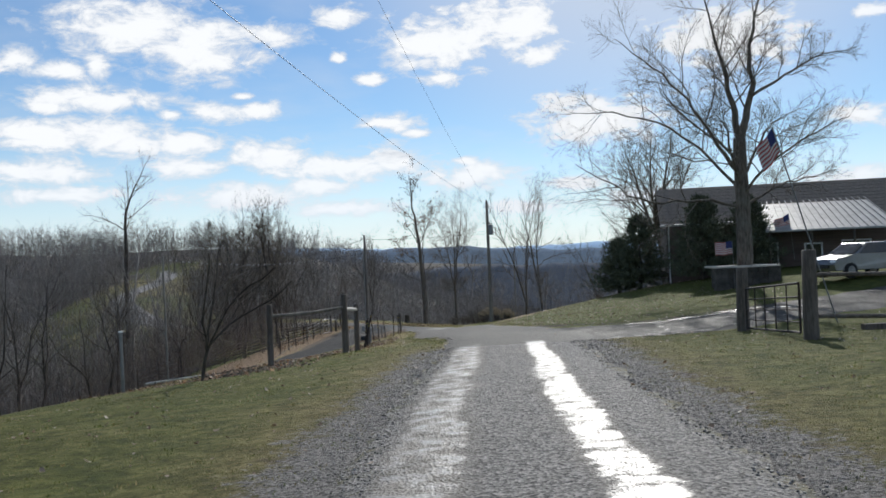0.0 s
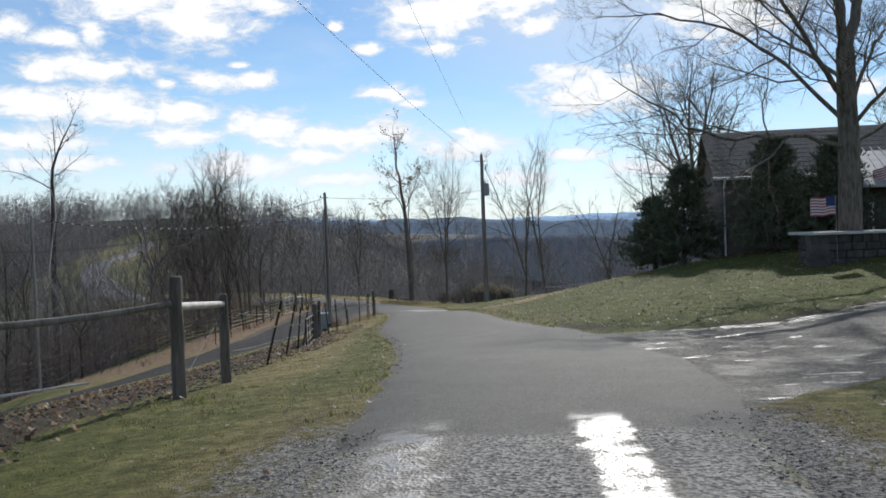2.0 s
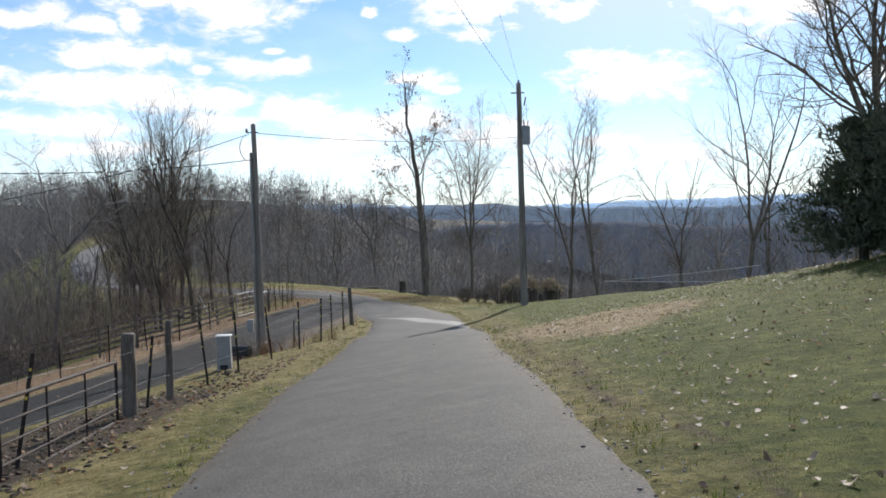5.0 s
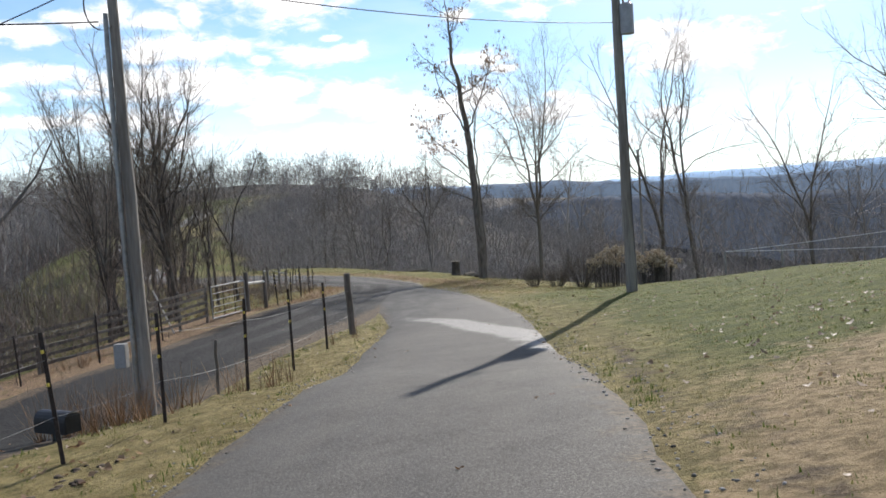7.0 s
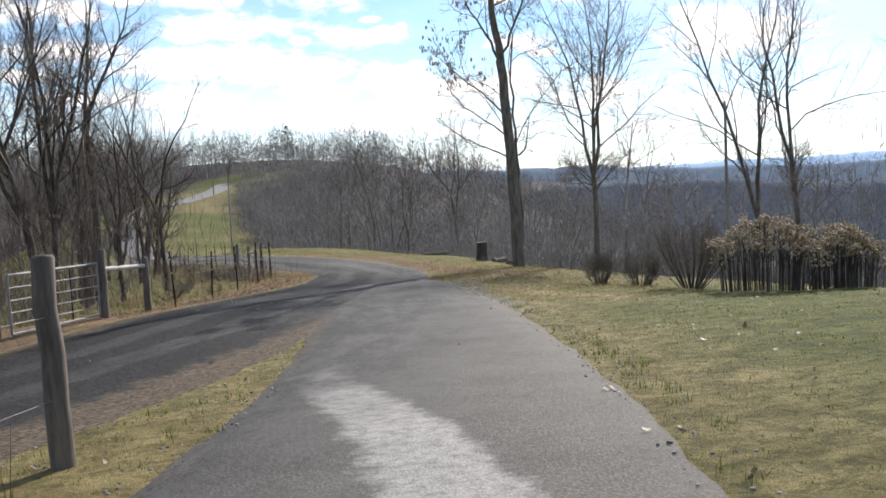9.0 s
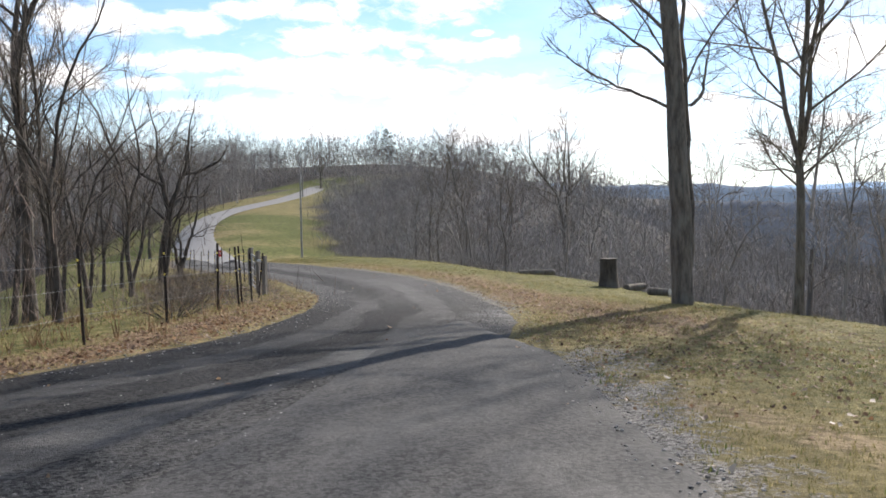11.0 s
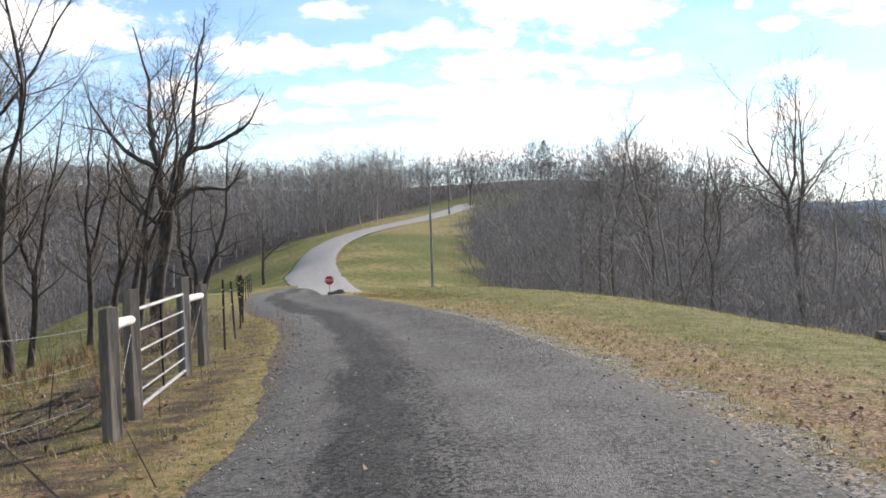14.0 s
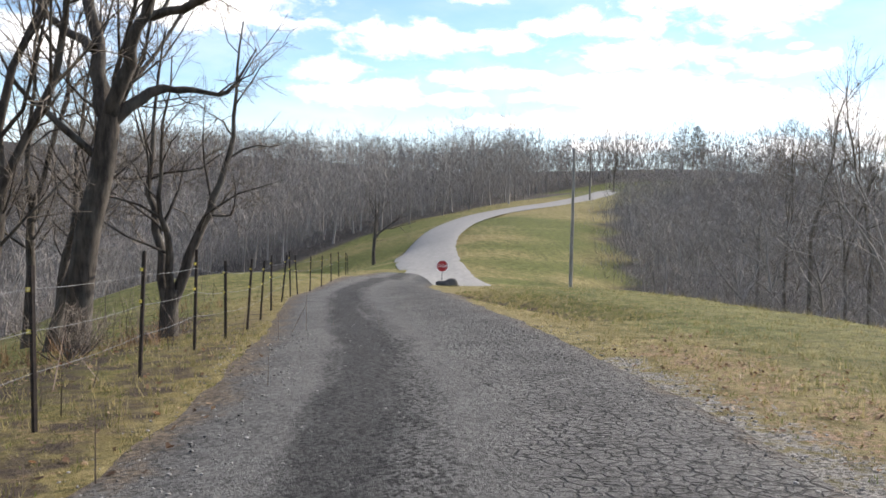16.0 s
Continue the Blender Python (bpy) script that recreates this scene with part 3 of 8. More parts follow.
MAT = {
    "ground": ground_material(),
    "lane": lane_material(),
    "drive": drive_material(),
    "paved": plain("pale_asphalt", (0.20, 0.195, 0.188), (0.285, 0.277, 0.265), 3.0, 0.95, 0, 0.4, spec=0.12),
    "bark": bark("grey_brown_bark", (0.085, 0.070, 0.056), (0.210, 0.180, 0.145)),
    "bark_dark": bark("dark_bark", (0.040, 0.033, 0.028), (0.105, 0.088, 0.072)),
    "twig": plain("twigs", (0.120, 0.095, 0.075), (0.230, 0.190, 0.150), 3.0, 0.85, 0, 0.2),
    "woods": by_piece("far_bare_wood", [(0.15, 0.135, 0.122), (0.235, 0.212, 0.192), (0.30, 0.272, 0.245), (0.38, 0.35, 0.322), (0.28, 0.243, 0.21)], 0.9, 0.1),
    "thicket": by_piece("thicket_twigs", [(0.07, 0.056, 0.048), (0.15, 0.118, 0.098), (0.23, 0.172, 0.14), (0.32, 0.255, 0.21)], 0.9, 0.1),
    "sawn_post": plain("weathered_sawn_post", (0.12, 0.105, 0.085), (0.27, 0.24, 0.20), 5.0, 0.9, 0, 0.5, (1, 1, 0.15)),
    "grey_post": plain("bleached_post_wood", (0.17, 0.155, 0.135), (0.36, 0.335, 0.30), 5.0, 0.9, 0, 0.5, (1, 1, 0.15)),
    "old_wood": plain("weathered_post_wood", (0.075, 0.060, 0.048), (0.190, 0.160, 0.130), 5.0, 0.9, 0, 0.5, (1, 1, 0.15)),
    "pole_wood": plain("pole_wood", (0.145, 0.125, 0.105), (0.310, 0.280, 0.245), 4.0, 0.85, 0, 0.4, (1, 1, 0.08)),
    "ridge_mid": distance_haze("hazed_wooded_valley", (0.062, 0.076, 0.098), (0.108, 0.118, 0.138), 0.5),
    "ridge_near": distance_haze("near_hazed_ridge", (0.085, 0.115, 0.155), (0.120, 0.150, 0.190), 0.9),
    "ridge_far": distance_haze("far_hazed_ridge", (0.20, 0.29, 0.41), (0.24, 0.33, 0.44), 1.0),
    "spur": spur_material(),
    "flag": flag_cloth(),
    "grass_green": by_piece("green_grass", [(0.055, 0.084, 0.016), (0.10, 0.138, 0.030), (0.155, 0.178, 0.048), (0.25, 0.205, 0.09)], sheer=0.45),
    "grass_dry": by_piece("dry_grass", [(0.12, 0.13, 0.04), (0.22, 0.19, 0.08), (0.33, 0.27, 0.13), (0.43, 0.36, 0.20)], sheer=0.5),
    "leaf": by_piece("fallen_leaves", [(0.045, 0.027, 0.017), (0.14, 0.078, 0.043), (0.25, 0.155, 0.09), (0.38, 0.28, 0.18), (0.19, 0.095, 0.048)], 0.6, 0.4, 0.55),
    "pale_leaf": by_piece("bleached_leaves", [(0.10, 0.065, 0.04), (0.20, 0.14, 0.09), (0.34, 0.26, 0.18), (0.50, 0.43, 0.33)], 0.6, 0.4, 0.3),
    "clod": by_piece("dark_clods", [(0.030, 0.022, 0.016), (0.060, 0.044, 0.032), (0.10, 0.075, 0.055)]),
    "stone": by_piece("loose_stones", [(0.07, 0.068, 0.065), (0.15, 0.145, 0.138), (0.26, 0.25, 0.235), (0.36, 0.345, 0.325)]),
    "dried_head": by_piece("dried_flower_heads", [(0.30, 0.22, 0.13), (0.46, 0.37, 0.25), (0.56, 0.48, 0.36)]),
    "weed": by_piece("dead_weeds", [(0.16, 0.09, 0.045), (0.26, 0.15, 0.075), (0.33, 0.21, 0.12)]),
    "iron": plain("rusty_dark_iron", (0.022, 0.018, 0.016), (0.060, 0.042, 0.034), 14.0, 0.7, 0.4, 0.3),
    "wire": plain("galvanised_wire", (0.15, 0.15, 0.148), (0.24, 0.24, 0.235), 9.0, 0.6, 0.3, 0.1),
    "cable": plain("black_cable", (0.018, 0.018, 0.020), (0.035, 0.035, 0.038), 5.0, 0.6, 0, 0.1),
    "galv": plain("galvanised_tube", (0.20, 0.20, 0.196), (0.34, 0.335, 0.325), 5.0, 0.5, 0.6, 0.15),
    "white_wood": plain("peeled_pale_rail", (0.42, 0.39, 0.34), (0.66, 0.63, 0.57), 4.0, 0.8, 0, 0.3),
    "white": plain("white_paint", (0.70, 0.70, 0.68), (0.82, 0.82, 0.80), 5.0, 0.55, 0, 0.1),
    "grey_steel": plain("grey_transformer_steel", (0.24, 0.25, 0.26), (0.34, 0.35, 0.36), 5.0, 0.5, 0.2, 0.1),
    "porcelain": plain("brown_porcelain", (0.10, 0.055, 0.035), (0.16, 0.09, 0.06), 9.0, 0.3, 0, 0.05),
    "yellow": plain("yellow_plastic", (0.55, 0.42, 0.05), (0.66, 0.52, 0.09), 9.0, 0.5, 0, 0.05),
    "cabinet": plain("pale_grey_plastic", (0.24, 0.24, 0.235), (0.32, 0.315, 0.31), 3.0, 0.6, 0, 0.1),
    "black": plain("black_enamel", (0.012, 0.012, 0.013), (0.028, 0.028, 0.030), 8.0, 0.45, 0, 0.1),
    "red": plain("red_sign_sheeting", (0.36, 0.020, 0.022), (0.45, 0.032, 0.032), 3.0, 0.5, 0, 0.05),
    "wall": plain("dark_stained_boards", (0.105, 0.074, 0.062), (0.165, 0.122, 0.102), 3.0, 0.8, 0, 0.4, (0.2, 0.2, 3.0)),
    "roof": plain("grey_brown_shingles", (0.10, 0.09, 0.08), (0.18, 0.165, 0.148), 7.0, 0.95, 0, 0.5, spec=0.1),
    "tin": plain("pale_metal_roof", (0.34, 0.33, 0.31), (0.46, 0.45, 0.43), 2.0, 0.5, 0.3, 0.1),
    "glass": plain("window_glass", (0.02, 0.025, 0.03), (0.03, 0.035, 0.04), 1.0, 0.06, 0, 0.0, spec=0.6),
    "masonry": plain("rough_field_stone", (0.05, 0.044, 0.038), (0.12, 0.108, 0.094), 3.0, 0.9, 0, 0.6, None, 0.03),
    "car_paint": plain("silver_car_paint", (0.22, 0.225, 0.23), (0.27, 0.275, 0.28), 1.0, 0.25, 0.7, 0.0),
    "rubber": plain("tyre_rubber", (0.016, 0.016, 0.017), (0.03, 0.03, 0.03), 20.0, 0.85, 0, 0.2),
    "lens": plain("clear_lamp_lens", (0.75, 0.75, 0.75), (0.85, 0.85, 0.85), 5.0, 0.08, 0.3, 0.0),
    "evergreen": plain("cedar_needles", (0.066, 0.080, 0.052), (0.135, 0.15, 0.09), 4.0, 0.85, 0, 0.3),
}

# ---- the lie of the land ----
# Roads as centre lines: x, y, z.
LANE = [(0.2, -60, 1.6), (0.3, -20, 0.45), (0.5, 0, 0.0), (0.7, 12, -0.35), (1.05, 20, -0.60), (1.2, 28, -0.95), (0.72, 34, -1.38), (0.02, 40, -1.87),
        (-0.45, 45, -2.22), (-0.9, 50, -2.59), (-1.22, 57, -3.15), (-1.5, 61, -3.43), (-1.85, 65, -3.71), (-2.35, 70, -4.06), (-3.6, 77, -4.52), (-5.2, 84, -4.93), (-6.5, 90, -5.2), (-8.2, 97, -5.5)]
DRIVE = [(-30, -8, -2.5), (-20, 10, -2.4), (-12.6, 28, -2.8), (-9.8, 45, -3.5), (-9.15, 58, -4.1), (-8.8, 64, -4.33), (-8.85, 70, -4.5), (-8.95, 80, -4.85),
         (-8.95, 88, -5.1), (-8.95, 94.7, -5.4), (-9.75, 98.5, -5.57), (-11.1, 102, -5.74), (-14.4, 109.2, -6.1), (-18.2, 115.4, -6.38), (-23.3, 122.8, -6.73),
         (-28.6, 129, -7.03), (-32.5, 133.2, -7.2), (-40, 142, -7.75), (-48, 153, -8.5), (-57, 168, -9.15)]
SPUR = [(1.2, 26.2, -0.88), (3.4, 26.9, -0.95), (6, 28.2, -1.05), (8, 29.5, -1.0), (10.2, 31.2, -0.92), (16, 34.6, -0.72), (26, 38.5, -0.35)]
PAVED = [(-47.5, 162.3, -9.9), (-51, 165, -9.55), (-54.7, 168.4, -9.25), (-61, 175, -8.5), (-67, 183, -7.75), (-73, 193.5, -6.7),
         (-78.7, 205.5, -5.5), (-82.3, 218, -4.2), (-83, 228, -3.2), (-83, 241, -2.0), (-85, 257, -0.4), (-98, 290, 2.0)]
# Knolls and hollows away from the roads: x, y, z.
RIGHT_BANK = [(9.6, 51, -0.8), (13, 43, -0.55), (24, 55, 0.2), (16, 29, -0.9), (7, 18, -0.45), (25, 12, 0.0), (5.2, 39, -1.15), (6, 75, -3.6),
              (14, 86, -5.6), (36, 85, -8), (9, 104, -7.6), (-1, 91, -5.3), (-4.4, 104, -5.95), (-9, 117, -6.4), (-18, 125, -6.45), (-15, 134, -7.9), (-21, 136, -7.05), (-25, 143, -7.75), (-30, 150, -8.5), (-37, 156, -8.95), (-9, 141, -12.5), (-16, 147, -12.5), (-22, 155, -14),
              (4, 122, -11), (18, 40.5, -0.1), (30, 150, -19), (-12, 165, -18), (-28, 163, -15), (-36, 185, -17), (-44, 167, -9.2), (-62, 205, -6.5)]
LEFT_BANK = [(-7, 20, -1.2), (-24, 40, -7.5), (-16.4, 48.6, -4.8), (-13.5, 66, -4.75), (-20, 70, -6.4), (-14, 82, -4.95), (-19, 84, -6.0), (-36, 88, -12), (-4.6, 60.4, -3.5), (-4.72, 65.6, -3.88), (-4.9, 70, -4.12), (-6.1, 61.5, -4.12), (-5.1, 56.6, -3.45),
             (-5.2, 48.5, -3.0), (-13.5, 97, -5.42), (-19.5, 110.5, -6.5), (-22.3, 115, -6.55), (-28.5, 124, -6.9), (-26, 106.5, -7.1), (-33.5, 125.5, -7.6),
             (-42, 134.5, -7.9), (-58, 146, -8.6), (-54, 135.5, -10.6), (-40, 119, -9.8), (-66, 140, -13), (-75, 185, -10.1), (-95, 165, -19), (-110, 90, -32), (-60, 20, -20)]
FAR = [(-55, 300, 4), (-95, 335, 9), (-10, 290, -13), (60, 260, -38), (-240, 330, 14), (-170, 230, -8), (-330, 150, 8), (-150, 420, 3),
       (-350, 500, 14), (80, 420, -62), (250, 300, -70), (300, 0, -15), (0, -300, 5), (-300, -200, -10), (700, 700, -90),
       (-800, 700, 0), (0, 1000, -10), (900, -800, -20), (-900, -800, -20), (2600, 2600, -30), (-2600, 2600, -30), (0, 2600, -30)]


def resample(line, step):
    """A smooth line through the given points, at even steps."""
    p = np.array(line, float)
    d = np.r_[0, np.cumsum(np.hypot(*np.diff(p[:, :2], axis=0).T))]
    m = np.gradient(p, d, axis=0)
    s = np.arange(0, d[-1], step)
    k = np.clip(np.searchsorted(d, s, "right") - 1, 0, len(d) - 2)
    h = (d[k + 1] - d[k])[:, None]
    t = ((s - d[k]) / (d[k + 1] - d[k]))[:, None]
    return ((2 * t**3 - 3 * t**2 + 1) * p[k] + (t**3 - 2 * t**2 + t) * h * m[k] + (3 * t**2 - 2 * t**3) * p[k + 1] + (t**3 - t**2) * h * m[k + 1]), s


def thin_plate(points):
    """A smooth surface through the points: returns z(x, y) for arrays."""
    p = np.array(points, float)

    def kernel(a, b):
        r2 = ((a[:, None] - b[None]) ** 2).sum(-1) / 1e4 + 1e-9
        return 0.5 * r2 * np.log(r2)

    n = len(p)
    a = np.zeros((n + 3, n + 3))
    a[:n, :n] = kernel(p[:, :2], p[:, :2]) + 1e-5 * np.eye(n)
    a[:n, n:] = a[n:, :n].T
    a[:n, n], a[:n, n + 1 :] = 1, p[:, :2] / 100
    a[n, :n], a[n + 1 :, :n] = 1, p[:, :2].T / 100
    w = np.linalg.solve(a, np.r_[p[:, 2], 0, 0, 0])

    def height(x, y):
        q = np.stack([np.ravel(x), np.ravel(y)], 1).astype(float)
        out = np.concatenate([kernel(c, p[:, :2]) @ w[:n] for c in np.array_split(q, max(1, len(q) // 20000))])
        return (out + w[n] + q / 100 @ w[n + 1 :]).reshape(np.shape(x))

    return height


lane_line, lane_s = resample(LANE, 0.5)
drive_line, drive_s = resample(DRIVE, 0.5)
paved_line, paved_s = resample(PAVED, 1.0)
spur_line, spur_s = resample(SPUR, 0.5)
surface = thin_plate([*lane_line[4::14], *drive_line[4::14], *paved_line[3::8], *spur_line[9::10], *RIGHT_BANK, *LEFT_BANK, *FAR])


def off_line(x, y, line):
    """Distance to a line sampled finely."""
    q = np.stack([np.ravel(x), np.ravel(y)], 1)
    best = np.concatenate([np.sqrt(((c[:, None] - line[None, :, :2]) ** 2).sum(-1)).min(1) for c in np.array_split(q, max(1, len(q) // 4000))])
    return best.reshape(np.shape(x))


def smooth(v, lo, hi):
    t = np.clip((v - lo) / (hi - lo), 0, 1)
    return t * t * (3 - 2 * t)


def waves(x, y, seed=0.0):
    """Cheap uneven ground, about -1 to 1."""
    return (np.sin(0.83 * x + 1.7 * np.sin(0.31 * y + seed) + seed) * np.cos(0.71 * y + 1.3 * np.sin(0.43 * x)) * 0.6
            + np.sin(2.9 * x + 2.1 * np.sin(1.7 * y)) * np.cos(2.3 * y + seed) * 0.25 + np.sin(6.1 * x + 1.1) * np.cos(5.3 * y + 2 * np.sin(3.1 * x)) * 0.15)


def land(x, y):
    x, y = np.asarray(x, float), np.asarray(y, float)
    return surface(x, y)


def land_at(x, y):
    return float(land(np.array([x]), np.array([y]))[0])


def link_mesh(name, verts, faces, material, parent=None, smooth_faces=True, label=""):
    me = bpy.data.meshes.new(name)
    me.from_pydata(np.asarray(verts).tolist() if isinstance(verts, np.ndarray) else verts, [], faces.tolist() if isinstance(faces, np.ndarray) else faces)
    me.materials.append(material)
    if smooth_faces:
        me.shade_smooth()
    ob = new(name, me)
    ob.parent = parent
    if label:
        ob["label"] = label
    return ob


def steps(lo, hi, fine, reach, growth=1.16):
    """Coordinates that lie close together from lo to hi and ever wider out to reach."""
    mid = list(np.arange(lo, hi + fine / 2, fine))
    gap, a, b = fine, [lo], [hi]
    while a[-1] > -reach:
        gap *= growth
        a.append(a[-1] - gap)
        b.append(b[-1] + gap)
    return np.array(a[:0:-1] + mid + b[1:])


def build_ground():
    gx, gy = steps(-34, 16, 0.5, 3200), steps(-4, 142, 0.5, 3200)
    x, y = np.meshgrid(gx, gy)
    z = land(x, y)
    dl, dd, dp = off_line(x, y, lane_line), off_line(x, y, drive_line), np.minimum(off_line(x, y, paved_line[::2]), off_line(x, y, spur_line) - 0.4)
    away = smooth(np.minimum(np.minimum(dl - 1.9, dd - 2.4), dp - 3.2), 0.2, 2.5)
    z = z + away * (0.05 * waves(x, y) + 0.03 * waves(2.1 * x, 2.3 * y, 4.0))
    z = z - 0.4 * ditch_mask(x, y)
    n, w = z.size, len(gx)
    idx = np.arange(n).reshape(z.shape)
    faces = np.stack([idx[:-1, :-1], idx[:-1, 1:], idx[1:, 1:], idx[1:, :-1]], -1).reshape(-1, 4)
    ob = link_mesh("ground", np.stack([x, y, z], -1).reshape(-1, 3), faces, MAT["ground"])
    masks = ground_masks(x, y, dl, dd, dp)
    for key, value in masks.items():
        a = ob.data.attributes.new(key, "FLOAT", "POINT")
        a.data.foreach_set("value", np.ascontiguousarray(value, np.float32).ravel())
    tagged(ob, "rolling winter ground with grass, fallen leaves and woodland floor", "ground", kind="structure")


def in_woods(x, y):
    """How far a place lies in woodland, 0 to 1."""
    x, y = np.asarray(x, float), np.asarray(y, float)
    edge_right = np.interp(y, [60, 84, 96, 108, 120, 132, 150, 165, 175, 207, 244, 300], [70, 34, 21, 12, 3, -8, -20, -33, -43.5, -60.5, -76, -74])
    right = smooth(x - edge_right, 0, 3) * smooth(y, 70, 80)
    edge_left = np.interp(y, [0, 30, 55, 80, 100, 110, 130, 160, 185, 205, 215, 228, 241, 260, 300], [-75, -52, -31, -20, -30, -43, -64, -82, -98, -97, -92, -90, -90, -95, -110])
    left = smooth(edge_left - x, 0, 4)
    far = smooth(y, 285, 300)
    return np.clip(np.maximum(np.maximum(right, left), far), 0, 1)


def ditch_mask(x, y):
    """The short ditch between the drive and the field near the junction."""
    t = np.clip(((x + 33.2) * 7.4 + (y - 138.6) * -6.6) / (7.4**2 + 6.6**2), 0, 1)
    d = np.hypot(x + 33.2 - 7.4 * t, y - 138.6 + 6.6 * t)
    return np.exp(-((d / 0.55) ** 2))


def ground_masks(x, y, dl, dd, dp):
    woods = in_woods(x, y)
    verge = 1 - smooth(np.minimum(dl, dd - 0.8), 2.0, 4.2)
    dry = 0.28 + 0.24 * np.sin(1.1 * dp) * smooth(y, 158, 168) + 0.25 * verge + 0.20 * smooth(y, 78, 100) - 0.10 * smooth(y, 100, 108) - 0.04 * smooth(y, 148, 165) - 0.2 * smooth(x, 1, 3) * smooth(80 - y, 0, 10) * smooth(y, 26, 34)
    scald = 1.9 * np.exp(-(((x - 3.2) / 1.8) ** 2 + ((y - 53.4) / 3.4) ** 2)) + 0.9 * np.exp(-(((y - np.interp(x, [-5.5, -3.5, -1.6, 1.5], [91, 89, 85.9, 83])) / 0.8) ** 2)) * smooth(x, -5.2, -4.2) * smooth(1.0 - x, 0, 2)
    dry = dry + 0.3 * scald + 0.42 * np.exp(-(((x - np.interp(y, [24, 40, 60], [-2.2, -3.2, -4.3])) / 1.1) ** 2)) * smooth(y, 22, 30) * smooth(76 - y, 0, 8)
    dry = dry - 0.42 * np.exp(-(((dl - 2.5) / 0.65) ** 2)) * (x < -0.5) * smooth(y, 22, 30) * smooth(58 - y, 0, 8)
    leaf = 0.8 * np.exp(-(((dd - 3.3) / 1.1) ** 2)) * smooth(y, 84, 90) * smooth(130 - y, 0, 14) * np.interp(y, [96, 106, 118], [1.0, 0.75, 0.45]) * (x < np.interp(y, [80, 100, 125], [-9, -11, -24]))
    leaf = leaf + np.interp(y, [92, 100, 108, 118], [0.4, 0.8, 0.8, 0.45]) * np.exp(-(((dd - np.interp(y, [98, 106], [4.6, 3.3])) / np.interp(y, [98, 106], [1.9, 1.2])) ** 2)) * smooth(y, 92, 98) * smooth(150 - y, 0, 30) * (x > np.interp(y, [80, 100, 125], [-9, -11, -24]))
    leaf = leaf + 0.75 * smooth(-11.3 - x, 0, 0.8) * smooth(x + 19, 0, 2) * smooth(y, 44, 50) * smooth(88 - y, 0, 4)
    leaf = leaf + 0.3 * np.exp(-(((x - 0) / 6) ** 2 + ((y - 112) / 9) ** 2))
    leaf = leaf + np.interp(y, [100, 108], [0.3, 0.08]) * (1 - smooth(dd, 6, 13)) * smooth(y, 96, 102) * smooth(dd, 2.6, 3.2) * (x > np.interp(y, [80, 100, 125, 150], [-9, -11, -24, -46]))
    west = x < np.interp(y, [80, 100, 125, 150], [-9, -11, -24, -46])
    leaf = leaf + 0.45 * np.exp(-(((dd - 5.6) / 1.2) ** 2)) * west * smooth(y, 96, 102) * smooth(132 - y, 0, 6)
    soil = 1.15 * smooth(-3.9 - x, 0, 0.9) * smooth(x + 8.0, 0, 1.5) * smooth(y, 18, 24) * smooth(56 - y, 0, 8)
    soil = soil + 0.6 * (1 - smooth(np.abs(dl - 2.4), 0.1, 0.5)) * smooth(x, 0, 1) * smooth(y, 25, 30)
    # Bare soil at the fence foot, with the trees' shadow painted in as soil.
    soil = soil + 0.75 * np.exp(-(((dd - 5.3) / 0.9) ** 2)) * west * smooth(y, 94, 102) * smooth(136 - y, 0, 6)
    # Right-hand yard lawn: thin soily turf, with its backlit dimness painted in.
    soil = soil + 0.22 * smooth(x, 2.6, 4.5) * smooth(24 - y, 0, 5) + 0.3 * np.exp(-(((dd - 2.9) / 0.5) ** 2)) * smooth(y, 98, 104)
    # Patchy soil on the fence-side verge, standing in for tree shadows too.
    soil = soil + 0.46 * west * smooth(dd, 2.4, 3.0) * (1 - smooth(dd, 4.4, 5.2)) * smooth(y, 92, 98) * smooth(140 - y, 0, 12)
    soil = soil + 0.9 * ditch_mask(x, y) + 0.5 * np.exp(-(((dl - 2.1) / 0.9) ** 2)) * smooth(26 - y, 0, 4)
    soil = soil + 0.8 * np.exp(-(((y - np.interp(x, [1.5, 3.1, 3.65, 4.5, 5.3, 6.3, 7.4, 8.2, 10, 14], [34, 33.5, 33.0, 32.3, 31.9, 31.9, 32.4, 32.8, 33.9, 36.0])) / 0.45) ** 2)) * smooth(x, 2.4, 3.4) * smooth(15 - x, 0, 2)
    grit = np.interp(dl, [1.6, 2.3, 3.2], [0.9, 0.45, 0.0]) * smooth(24 - y, 0, 4) + np.interp(dd, [2.2, 2.9, 3.5], [0.62, 0.3, 0.0]) * smooth(y, 94, 102) * (x > np.interp(y, [80, 100, 125], [-9, -11, -24]))
    grit = grit + np.interp(dl, [1.9, 2.6, 3.4], [0.6, 0.3, 0.0]) * smooth(y, 78, 84) * smooth(96 - y, 0, 3) * (x > -6)
    return {"dry": dry, "leaf": leaf, "soil": soil, "woods": woods, "scald": scald, "grit": grit}


